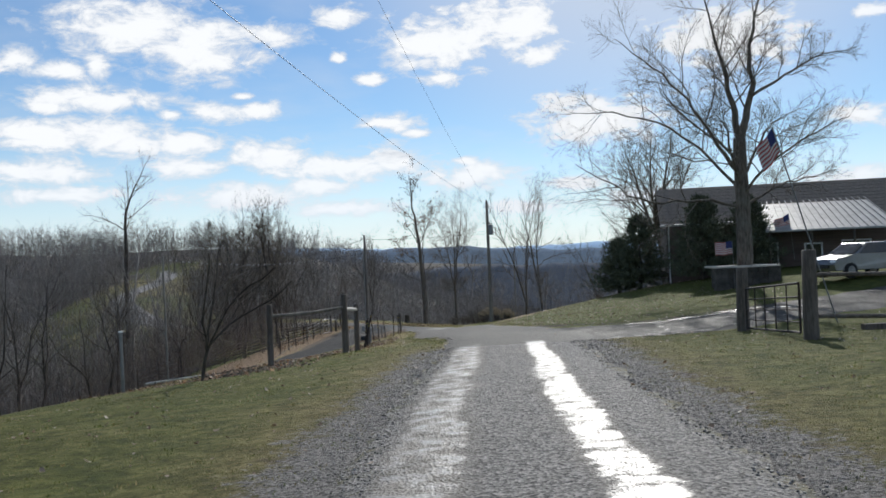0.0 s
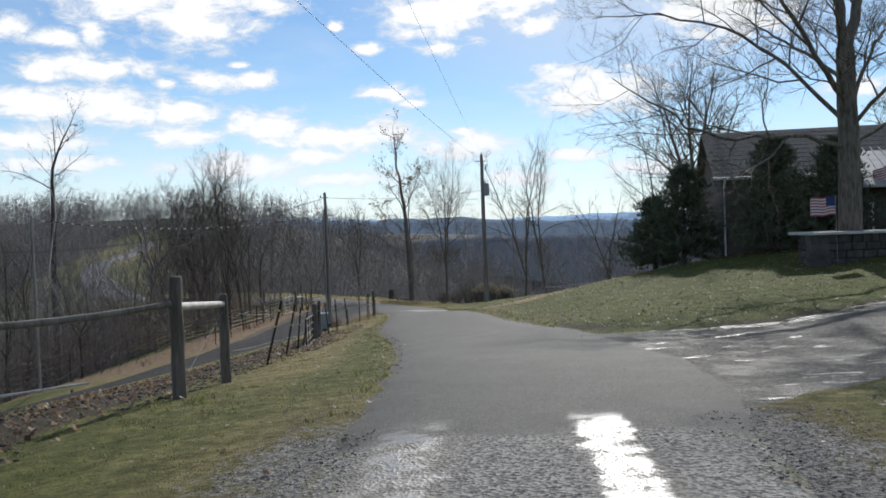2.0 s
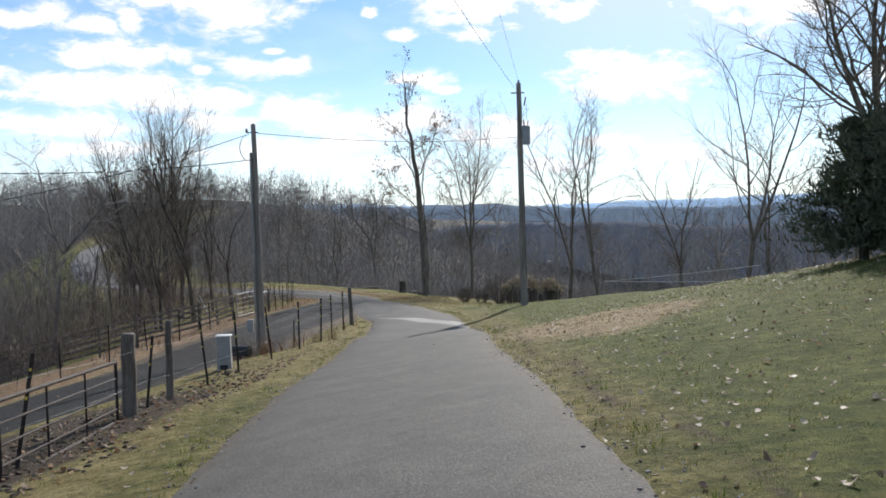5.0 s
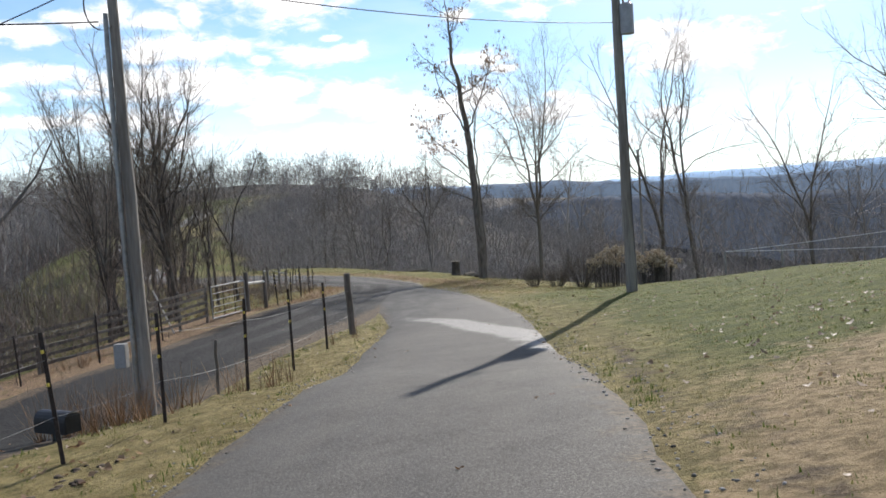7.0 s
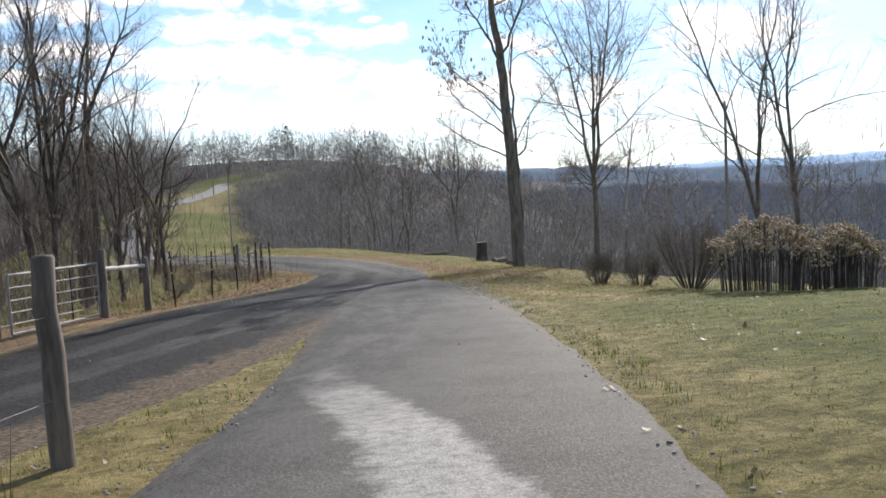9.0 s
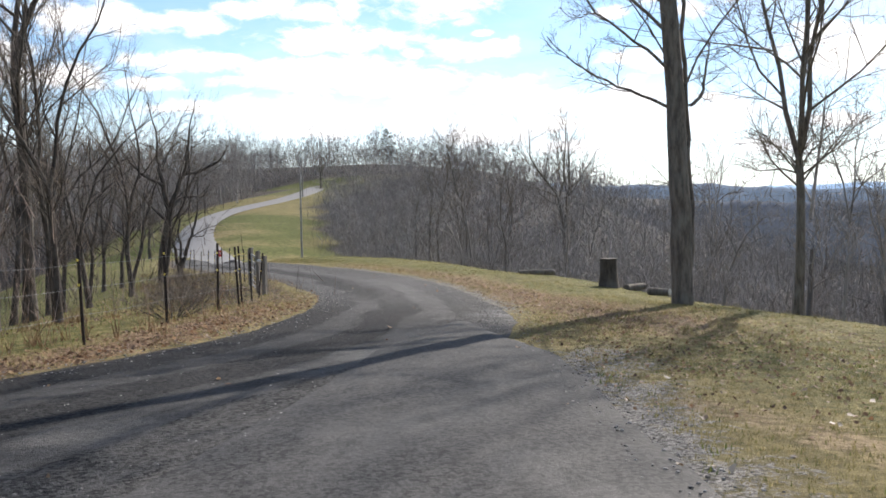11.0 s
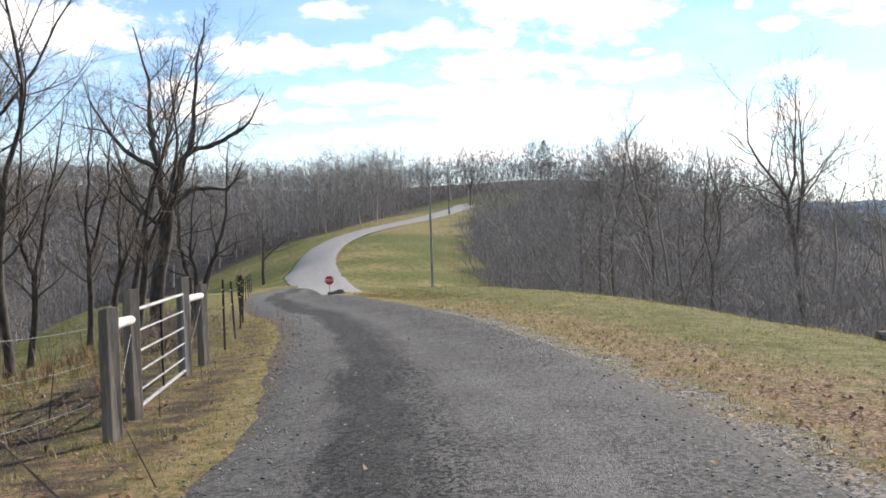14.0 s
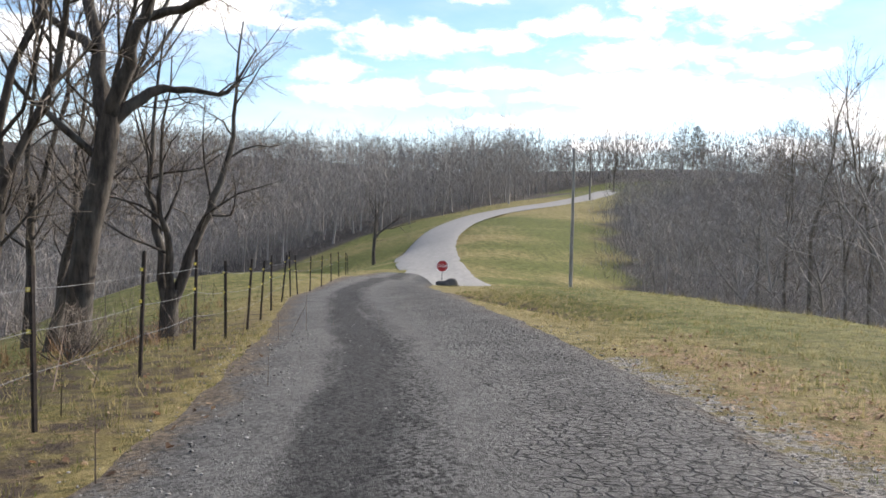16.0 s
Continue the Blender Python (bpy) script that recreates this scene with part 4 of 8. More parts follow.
def ribbon(name, line, s, half, material, label, wet=None, pale=None, lift=0.05, ragged=0.10, across=17):
    """A road sheet on the land, with a slight crown and an uneven edge that runs out under the turf. half: its half width, or a left and a right one. UV: metres across and along."""
    t = np.gradient(line[:, :2], axis=0)
    t /= np.linalg.norm(t, axis=1)[:, None]
    nrm = np.stack([t[:, 1], -t[:, 0]], 1)
    left, right = (side(s) if callable(side) else np.full(len(s), side) for side in (half if isinstance(half, tuple) else (half, half)))
    u = np.linspace(-1, 1, across)
    half = (left + right) / 2
    ragged = ragged(s) if callable(ragged) else np.full(len(s), ragged)
    rag = 1 + (ragged / half)[:, None] * (np.where(u > 0, 1, 0) * waves(s * 4.9, 3.0 + 0 * s)[:, None] + np.where(u < 0, 1, 0) * waves(s * 4.3, 9.0 + 0 * s)[:, None]) * (np.abs(u) > 0.8)
    off = np.where(u < 0, left[:, None], right[:, None]) * u * rag
    x, y = line[:, :1] + nrm[:, :1] * off, line[:, 1:2] + nrm[:, 1:] * off
    z = land(x, y) + lift - (lift + 0.035) * np.abs(u) ** 5
    n = np.arange(x.size).reshape(x.shape)
    faces = np.stack([n[:-1, :-1], n[:-1, 1:], n[1:, 1:], n[1:, :-1]], -1).reshape(-1, 4)
    ob = link_mesh(name, np.stack([x, y, z], -1).reshape(-1, 3), faces, material)
    uv = ob.data.uv_layers.new(name="UVMap")
    flat = np.stack([off, y * 0 + s[:, None]], -1).reshape(-1, 2)
    uv.data.foreach_set("uv", flat[faces.ravel()].astype(np.float32).ravel())
    a = ob.data.attributes.new("wet", "FLOAT", "POINT")
    a.data.foreach_set("value", (wet(x, y) if wet else 0 * x).astype(np.float32).ravel())
    if pale:
        a = ob.data.attributes.new("pale", "FLOAT", "POINT")
        a.data.foreach_set("value", pale(x, y).astype(np.float32).ravel())
    return tagged(ob, label, "road", kind="structure")


def pale_streak(x, y):
    """The pale streak that runs slantwise across the lane."""
    mid = np.interp(y, [60, 63.5, 66, 70.4, 74.7, 78], [0.5, 0.15, -0.75, -2.45, -4.7, -6.5])
    return np.exp(-(((x - mid) / np.interp(y, [62, 67, 72], [0.72, 0.6, 0.45])) ** 2)) * smooth(y, 60.5, 63.0) * smooth(77 - y, 0, 2.5)


build_ground()
lane_s = lane_s - lane_s[np.argmin(np.abs(lane_line[:, 1]))]      # metres along the lane from the start
on_lane = lane_s < 97.5


def lane_right(along):
    """The paving runs out into the mouth of the house driveway."""
    return lane_half(along) + np.interp(along, [20.5, 23, 26, 30, 32.5, 35], [0.0, 0.8, 1.2, 0.8, 0.35, 0.0])


def lane_half(along):
    return np.interp(along, [-60, 0, 12, 19, 22, 28, 34, 38, 45, 50, 57, 62, 72, 84, 89, 93, 97.5], [1.75, 1.75, 1.75, 1.75, 1.8, 1.95, 1.9, 1.85, 2.1, 2.1, 2.05, 1.85, 1.85, 2.25, 1.75, 1.5, 0.03])


def drive_half(y):
    return np.interp(y, [0, 45, 54, 58, 64, 70, 76, 80, 88, 94, 98, 106, 112, 140, 170], [2.0, 1.9, 2.3, 2.8, 3.3, 3.5, 3.5, 3.1, 2.75, 2.35, 2.3, 2.35, 2.4, 2.5, 2.9])


ribbon("lane", lane_line[on_lane], lane_s[on_lane], (lane_half, lane_right), MAT["lane"],
       "narrow lane of wet rutted gravel that turns into worn grey asphalt", wet=lambda x, y: smooth(21.4 - y, 0, 0.8), pale=pale_streak, lift=0.075, ragged=lambda s: np.interp(s, [19, 22, 24, 33, 36], [0.22, 0.12, 0.28, 0.22, 0.06]))
drive_s2 = drive_line[:, 1]
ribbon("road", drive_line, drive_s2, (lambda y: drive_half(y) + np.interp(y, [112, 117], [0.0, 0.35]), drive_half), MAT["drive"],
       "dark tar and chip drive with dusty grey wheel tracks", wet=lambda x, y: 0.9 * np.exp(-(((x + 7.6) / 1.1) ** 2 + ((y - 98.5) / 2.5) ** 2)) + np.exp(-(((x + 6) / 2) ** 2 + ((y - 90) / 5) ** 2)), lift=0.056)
ribbon("road", paved_line, paved_s, 2.7, MAT["paved"], "pale asphalt country road that climbs round a meadow", lift=0.08)
ribbon("driveway", spur_line, spur_s, (lambda s: np.interp(s, [0, 2.3, 5.2, 7.6, 10.4, 30], [5.0, 6.4, 4.2, 2.9, 2.5, 2.4]), lambda s: np.interp(s, [0, 2.3, 5.2, 7.6, 10.4, 30], [5.9, 4.6, 2.8, 2.5, 2.3, 2.4])), MAT["spur"], "wet muddy gravel driveway with puddles, leading to the house",
       wet=lambda x, y: smooth(15 - x, 0, 4) * (0.78 + 0.55 * np.exp(-(((y - np.interp(x, [1.5, 3.1, 4.5, 6.3, 8.2, 10], [33.4, 33.0, 31.8, 31.3, 32.1, 33.2])) / 0.45) ** 2))), lift=0.045, ragged=0.25)



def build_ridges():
    """Far hills all round the horizon, their blue haze painted on."""
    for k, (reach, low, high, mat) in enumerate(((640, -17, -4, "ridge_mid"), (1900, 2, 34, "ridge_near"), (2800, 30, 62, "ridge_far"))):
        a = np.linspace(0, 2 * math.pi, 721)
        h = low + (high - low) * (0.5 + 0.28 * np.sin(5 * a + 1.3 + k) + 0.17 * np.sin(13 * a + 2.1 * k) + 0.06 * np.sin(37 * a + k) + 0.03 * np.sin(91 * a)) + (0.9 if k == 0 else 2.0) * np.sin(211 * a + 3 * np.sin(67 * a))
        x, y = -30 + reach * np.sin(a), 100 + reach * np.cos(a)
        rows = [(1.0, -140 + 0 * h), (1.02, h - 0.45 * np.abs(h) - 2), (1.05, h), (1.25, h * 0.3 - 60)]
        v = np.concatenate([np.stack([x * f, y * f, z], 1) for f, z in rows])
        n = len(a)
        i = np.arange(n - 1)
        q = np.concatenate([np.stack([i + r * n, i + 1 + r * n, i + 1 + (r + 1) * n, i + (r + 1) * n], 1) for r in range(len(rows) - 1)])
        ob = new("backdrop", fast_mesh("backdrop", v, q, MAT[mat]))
        tagged(ob, "far wooded hills along the horizon with blue haze painted in", "hills", kind="structure")

# ---- trees ----


def fast_mesh(name, verts, faces, material):
    """One mesh from an array of corners and one or more arrays of three- or four-cornered faces."""
    some = [f for f in (faces if isinstance(faces, list) else [faces]) if len(f)]
    sizes = np.concatenate([np.full(len(f), f.shape[1]) for f in some])
    flat = np.concatenate([f.ravel() for f in some])
    me = bpy.data.meshes.new(name)
    me.vertices.add(len(verts))
    me.vertices.foreach_set("co", np.ascontiguousarray(verts, np.float32).ravel())
    me.loops.add(len(flat))
    me.loops.foreach_set("vertex_index", np.ascontiguousarray(flat, np.int32))
    me.polygons.add(len(sizes))
    me.polygons.foreach_set("loop_start", np.concatenate([[0], np.cumsum(sizes)[:-1]]).astype(np.int32))
    me.update(calc_edges=True)
    me.materials.append(material)
    me.shade_smooth()
    return me


def tubes(branches, sides):
    """Tapered tubes round polylines: corners and faces. branches: (points, radii)."""
    groups = {}
    for p, r in branches:
        groups.setdefault(len(p), []).append((p, r))
    verts, quads, base = [], [], 0
    ang = np.arange(sides) * 2 * math.pi / sides
    for n, some in groups.items():
        p, r = np.array([a for a, _ in some], float), np.array([b for _, b in some], float)
        t = p[:, -1] - p[:, 0]
        t /= np.linalg.norm(t, axis=1)[:, None] + 1e-9
        ref = np.where(np.abs(t[:, 2:]) > 0.8, np.array([[1.0, 0, 0]]), np.array([[0, 0, 1.0]]))
        a = np.cross(t, ref)
        a /= np.linalg.norm(a, axis=1)[:, None] + 1e-9
        b = np.cross(t, a)
        ring = np.cos(ang)[:, None] * a[:, None] + np.sin(ang)[:, None] * b[:, None]
        v = p[:, :, None] + r[:, :, None, None] * ring[:, None]
        k = base + np.arange(v[..., 0].size).reshape(v.shape[:3])
        q = np.stack([k[:, :-1], np.roll(k, -1, 2)[:, :-1], np.roll(k, -1, 2)[:, 1:], k[:, 1:]], -1)
        verts.append(v.reshape(-1, 3)), quads.append(q.reshape(-1, 4))
        base += v[..., 0].size
    return np.concatenate(verts), np.concatenate(quads)


def unit(v):
    return v / (np.linalg.norm(v) + 1e-9)


def grow(seed, height, r, fork=0.45, stems=2, clear=0.3, spread=45.0, part=28.0, wander=0.06, lift=0.25, kids=(9, 6, 5), lean=(0, 0), reach=0.42, fine=0.004, droop=0.0, limbs=None, right=(1.0, 0.0)):
    """A bare tree as branches by level: 0 trunk and stems, 1 limbs, 2 boughs, 3 twigs."""
    g = random.Random(seed)
    kids = (kids[0], *(round(n * f) for n, f in zip(kids[1:], (1.5, 2.3, 1.6))))
    levels = [[] for _ in range(len(kids) + 1)]

    def jog(s):
        return np.array([g.gauss(0, s), g.gauss(0, s), g.gauss(0, s)])

    def line(start, way, length, n, up, wob):
        p, d = [np.array(start, float)], unit(np.array(way, float))
        for _ in range(n - 1):
            d = unit(d + jog(wob) + np.array([0, 0, up]))
            p.append(p[-1] + d * length / (n - 1))
        return np.array(p), d

    def aside(d, degrees, turn):
        a = unit(np.cross(d, (0, 0, 1.0)) if abs(d[2]) < 0.95 else np.array([1.0, 0, 0]))
        b = np.cross(d, a)
        s = math.sin(math.radians(degrees))
        return unit(d * math.cos(math.radians(degrees)) + s * (a * math.cos(turn) + b * math.sin(turn)))

    def bear(p, r0, r1, level, length, lo):
        """Side branches along a line."""
        if level >= len(levels):
            return
        turn = g.uniform(0, 6.3)
        for k in range(kids[level - 1]):
            f = lo + (1 - lo) * (k + g.random()) / kids[level - 1]
            x = f * (len(p) - 1)
            i = min(int(x), len(p) - 2)
            at, d = p[i] + (p[i + 1] - p[i]) * (x - i), unit(p[i + 1] - p[i])
            turn += 2.4 + g.uniform(-0.5, 0.5)
            here = r0 + (r1 - r0) * f
            long = length * (1.12 - 0.62 * f) * g.uniform(0.65, 1.2)
            n = 6 if level == 1 else 4 if level == 2 else 3
            w = aside(d, spread * g.uniform(0.7, 1.25), turn)
            q, _ = line(at, w, long, n, lift * (0.40 if level == 1 else 0.30) - droop * (level > 1), 0.16 + 0.04 * level)
            ra = min(here * 0.56, 0.009 + long * 0.0105)
            levels[level].append((q, np.linspace(ra, max(fine, ra * 0.22), n)))
            bear(q, ra, ra * 0.25, level + 1, long * 0.52, 0.22)

    for r0, r1, slope, marks in limbs or ():
        at = np.array(marks, float)
        t = np.linspace(0, len(at) - 1, 4 * len(at) - 3)
        k = np.minimum(t.astype(int), len(at) - 2)
        way, f = np.gradient(at, axis=0), (t - k)[:, None]
        bent = (1 + 2 * f) * (1 - f) ** 2 * at[k] + f * (1 - f) ** 2 * way[k] + f * f * (3 - 2 * f) * at[k + 1] + f * f * (f - 1) * way[k + 1]
        u, z = bent[:, 0], bent[:, 1]
        ahead = slope * (t / t[-1]) * abs(at[-1, 1] - at[0, 1] + abs(at[-1, 0] - at[0, 0]))
        q = np.stack([right[0] * u - right[1] * ahead, right[1] * u + right[0] * ahead, z], 1)
        long = np.linalg.norm(q[-1] - q[0])
        q[1:] += np.array([jog(0.006 * long) for _ in q[1:]]) * (1 if slope else 0.3)
        levels[0].append((q, np.linspace(r0, r1, len(q))))
        if slope:
            bear(q, r0, r1, 1, 0.45 * long * reach / 0.4, 0.22)
    if limbs:
        return levels
    n0 = 6
    base, d = line((0, 0, -0.25), (lean[0], lean[1], 1), height * fork + 0.25, n0, 0.05, wander)
    rb = np.linspace(r * 1.05, r * 0.78, n0)
    rb[0] *= 1.45
    levels[0].append((base, rb))
    if clear < fork:
        bear(base, r, r * 0.75, 1, height * reach * 0.75, clear / fork)
    turn = g.uniform(0, 6.3)
    for k in range(stems):
        w = aside(d, (part if stems > 1 else 3) * g.uniform(0.6, 1.2), turn + k * 6.283 / stems + g.uniform(-0.4, 0.4))
        long = height * (1 - fork) * g.uniform(0.85, 1.05)
        q, _ = line(base[-1], w, long, 8, 0.10, 0.09 + wander)
        ra = r * (0.74 if stems == 1 else 0.60)
        levels[0].append((q, np.linspace(ra, max(0.012, r * 0.07), 8)))
        bear(q, ra, r * 0.1, 1, height * reach, 0.08)
    return levels


def slips(branches, seed, swell=1.0):
    """Twigs too fine for tubes: one narrow pointed blade each."""
    r = np.random.RandomState(seed)
    p, q = np.array([b[0][0] for b in branches]), np.array([b[0][-1] for b in branches])
    w = np.array([b[1][0] for b in branches])[:, None] * swell
    side = np.cross(q - p, r.normal(0, 1, p.shape))
    side *= w / (np.linalg.norm(side, axis=1)[:, None] + 1e-9)
    v = np.stack([p - side, p + side, q], 1).reshape(-1, 3)
    return v, np.arange(len(v)).reshape(-1, 3)


def tree_parts(levels, sides=(9, 5, 3)):
    wood = [tubes(levels[0], sides[0]), tubes(levels[1], sides[1])]
    v = np.concatenate([wood[0][0], wood[1][0]])
    q = np.concatenate([wood[0][1], wood[1][1] + len(wood[0][0])])
    fv, quads = tubes(levels[2], sides[2])
    fv, tris, base = [fv], [], len(fv)
    for k, some in enumerate(levels[3:]):
        if some:
            a, b = slips(some, 70 + k, 1.35)
            fv.append(a), tris.append(b + base)
            base += len(a)
    return (v, q), (np.concatenate(fv), [quads, *tris])


def tree(x, y, label, levels, bark_mat="bark", z=None, category="tree", name="tree", group=""):
    (v, q), (fv, fq) = tree_parts(levels)
    ob = new(name)
    ob.location = (x, y, land_at(x, y) if z is None else z)
    for part_name, a, b, m in (("trunk", v, q, MAT[bark_mat]), ("crown", fv, fq, MAT["twig"])):
        child = new(part_name, fast_mesh(part_name, a, b, m))
        child.parent = ob
    return tagged(ob, label, category, group)


build_ridges()
# by the house: trunk and main limbs as (radius, end radius, slope in depth, (sideways, height) marks)
HOUSE_TREE = grow(11, 14, 0.4, spread=46, lift=0.2, kids=(12, 8, 6, 3), reach=0.42, limbs=[
    (0.42, 0.30, 0, [(0, -0.3), (0.05, 3.5), (0.0, 7.4)]),
    (0.208, 0.03, 0.12, [(0, 7.2), (0.75, 9.5), (1.0, 12.2), (1.7, 15)]), (0.192, 0.03, -0.15, [(0, 7.2), (-0.4, 9.0), (-0.9, 10.8), (-1.9, 14.2)]),
    (0.105, 0.014, -0.2, [(0, 5.6), (-1.5, 7.5), (-2.7, 9.2), (-4.5, 10.7), (-6.3, 12)]), (0.092, 0.014, 0.25, [(0, 4.8), (-1.2, 6.6), (-3, 8.2), (-5.7, 9.3), (-8, 9.4)]),
    (0.085, 0.014, -0.3, [(0, 4.0), (-2.2, 4.4), (-4.8, 4.4), (-6.8, 5.3), (-8.5, 6.1)]), (0.085, 0.014, 0.3, [(0, 4.0), (1.5, 4.7), (3.2, 5.3), (5.6, 5.8)]),
    (0.08, 0.014, -0.25, [(0.75, 9.5), (2.2, 10.3), (3.4, 11), (5.2, 11.3)]), (0.085, 0.014, 0.5, [(0, 5.4), (1.4, 7.2), (2.6, 8.4), (4.2, 9.2)]),
    (0.085, 0.014, -0.8, [(0, 5.0), (-0.9, 6.4), (-1.5, 7.4), (-2.6, 8.2)]), (0.08, 0.014, 0.9, [(0, 6.2), (-0.6, 7.6), (-1.4, 8.8), (-2.2, 10.2)]), (0.08, 0.014, -0.7, [(0, 4.6), (0.9, 6.0), (2.2, 7.0), (3.4, 7.6)])])
tree(13.9, 44.2, "large bare spreading shade tree in a stone planter", HOUSE_TREE, z=-0.6)
tree(15.2, 66.5, "bare spreading tree behind the house gable", grow(17, 12.5, 0.24, 0.3, 4, 0.25, 46, 28, 0.05, 0.22, (10, 7, 6), reach=0.42))
POD_TREE = grow(21, 17.5, 0.215, spread=44, lift=0.18, kids=(8, 7, 5, 4), reach=0.36, right=(0.945, 0.326), limbs=[
    (0.30, 0.20, 0, [(0.02, -0.3), (0.0, 0.5), (-0.06, 3), (-0.22, 6), (-0.42, 9.2)]), (0.19, 0.02, 0.03, [(-0.42, 9.1), (-0.75, 12), (-1.1, 15), (-1.3, 17.8)]),
    (0.10, 0.02, 0.05, [(0.14, 0.1), (0.3, 2.6), (0.22, 5), (0.2, 7.5), (0.1, 10.5), (0.2, 13.2)]), (0.045, 0.012, 0.2, [(-0.13, 4.9), (-1.2, 5.4), (-2.3, 6.0), (-3.2, 6.9)]),
    (0.045, 0.012, -0.25, [(-0.2, 5.8), (-1.3, 6.5), (-2.6, 7.4), (-3.4, 8.6)]), (0.05, 0.012, 0.3, [(-0.25, 6.7), (-1.2, 7.9), (-2.3, 8.9), (-3.0, 10.4)]), (0.07, 0.012, -0.35, [(-0.4, 8.8), (-1.2, 10.2), (-2.2, 11.4), (-2.8, 13)]),
    (0.06, 0.012, 0.3, [(0.22, 5.0), (0.6, 5.3), (0.8, 6.0), (1.0, 6.8)]), (0.07, 0.012, -0.3, [(-0.42, 9.0), (0.1, 10.6), (0.6, 12), (0.9, 13.8)])])
# round the bend, on the bank to the right
pod_tree = tree(-4.4, 104.3, "tall slender bare tree with clumps of withered pods", POD_TREE)
tree(-0.9, 112, "bare round-crowned tree beside the mown bank", grow(22, 16.5, 0.16, 0.32, 3, 0.26, 46, 20, 0.03, 0.26, (12, 8, 6, 3), reach=0.38))
tree(8.0, 119, "bare double-stemmed tree on the wooded slope", grow(23, 24, 0.21, 0.25, 2, 0.3, 34, 10, 0.04, 0.28, (13, 7, 6), reach=0.26))
tree(10.8, 117, "slim bare tree on the wooded slope", grow(29, 23, 0.18, 0.4, 2, 0.3, 34, 10, 0.04, 0.28, (12, 7, 6), reach=0.26))
tree(18.6, 97.8, "tall bare tree below the house lawn", grow(24, 20, 0.2, 0.3, 3, 0.3, 42, 18, 0.04, 0.3, (9, 7, 5), reach=0.36))
for k, (x, y, h) in enumerate(((26, 97, 15), (31, 102, 15), (22, 103, 15), (37, 98, 13), (16.5, 107, 15), (33, 92, 12), (28, 110, 16))):
    tree(x, y, "bare tree on the slope below the house", grow(140 + k, h, 0.15, 0.35, 2, 0.3, 36, 14, 0.04, 0.3, (10, 6, 5), reach=0.3), group="trees below the house")
# left of the drive
for k, (x, y, h) in enumerate(((-22.5, 42, 9), (-25, 47.5, 10), (-21, 52, 8), (-27.5, 55, 11), (-23.5, 60, 9), (-30, 62, 12), (-26, 67, 11), (-33, 50, 12), (-19.6, 46.5, 6), (-18.2, 57, 5.5))):
    tree(x, y, "dark bare tree on the slope below the lower drive", grow(160 + k, h, 0.02 + 0.009 * h, 0.3, 2, 0.25, 44, 20, 0.07, 0.25, (9, 6, 5), reach=0.34), "bark_dark", group="trees below the lower drive")
for k, (x, y, h) in enumerate(((-20.5, 94, 15.5), (-22.5, 91.5, 14), (-18.3, 90, 14), (-24, 95, 14.5), (-19.4, 86.5, 11), (-16.9, 80.6, 8))):
    tree(x, y, "bare tree in a close clump beside the drive", grow(31 + k, h, 0.15 if k < 4 else 0.09, 0.22, 3, 0.2, 32, 13, 0.03, 0.38, (13, 8, 6) if k < 3 else (10, 7, 6), reach=0.29), "bark_dark", group="trees beside the drive")
for k, (x, y, h) in enumerate(((-18.4, 98.6, 9), (-20.6, 101.2, 11), (-19.0, 96.2, 8), (-22.3, 99.0, 10))):
    tree(x, y, "slender bare tree in the fence row", grow(210 + k, h, 0.09, 0.35, 2, 0.25, 36, 14, 0.04, 0.3, (10, 6, 5), reach=0.28), "bark_dark", group="trees in the fence row")
tree(-31.5, 84, "tall bare tree on the valley side", grow(40, 23, 0.25, 0.6, 1, 0.5, 42, 10, 0.03, 0.3, (12, 6, 5), reach=0.17), "bark_dark")
tree(-26, 106.4, "tall bare tree behind the wire fence", grow(41, 17, 0.2, 0.5, 2, 0.35, 45, 10, 0.04, 0.3, (10, 7, 5), reach=0.26), "bark_dark")
tree(-24.8, 103.5, "slim bare tree behind the wire fence", grow(46, 13, 0.13, 0.5, 1, 0.3, 45, 10, 0.04, 0.3, (10, 6, 5), reach=0.28), "bark_dark")
LOOKING = (0.822, 0.569)
tree(-33.6, 125.6, "crooked bare tree with twisted low limbs", grow(52, 12, 0.25, spread=48, lift=0.1, kids=(6, 6, 4, 3), reach=0.40, right=LOOKING, limbs=[
    (0.25, 0.20, 0, [(0, -0.3), (0.14, 1.8), (0.45, 3.4), (0.57, 4.4)]), (0.17, 0.02, 0.1, [(0.55, 4.3), (0.28, 5.5), (0.05, 6.8), (0.0, 8.2), (-0.4, 10.5)]),
    (0.15, 0.02, -0.15, [(0.57, 4.3), (1.05, 5.6), (1.55, 6.8), (1.7, 8.4), (2.1, 10.4)]), (0.13, 0.015, 0.3, [(0.57, 4.2), (1.2, 4.85), (1.8, 5.0), (2.5, 5.0), (3.0, 5.9)]),
    (0.10, 0.015, -0.3, [(1.3, 6.2), (2.5, 6.5), (3.3, 7.0), (3.9, 7.9)]), (0.10, 0.015, 0.4, [(0.25, 5.6), (-0.9, 6.4), (-1.9, 7.6), (-2.6, 9.0)]), (0.08, 0.012, -0.4, [(0.4, 3.6), (-0.6, 4.6), (-0.9, 5.4)])]), "bark_dark")
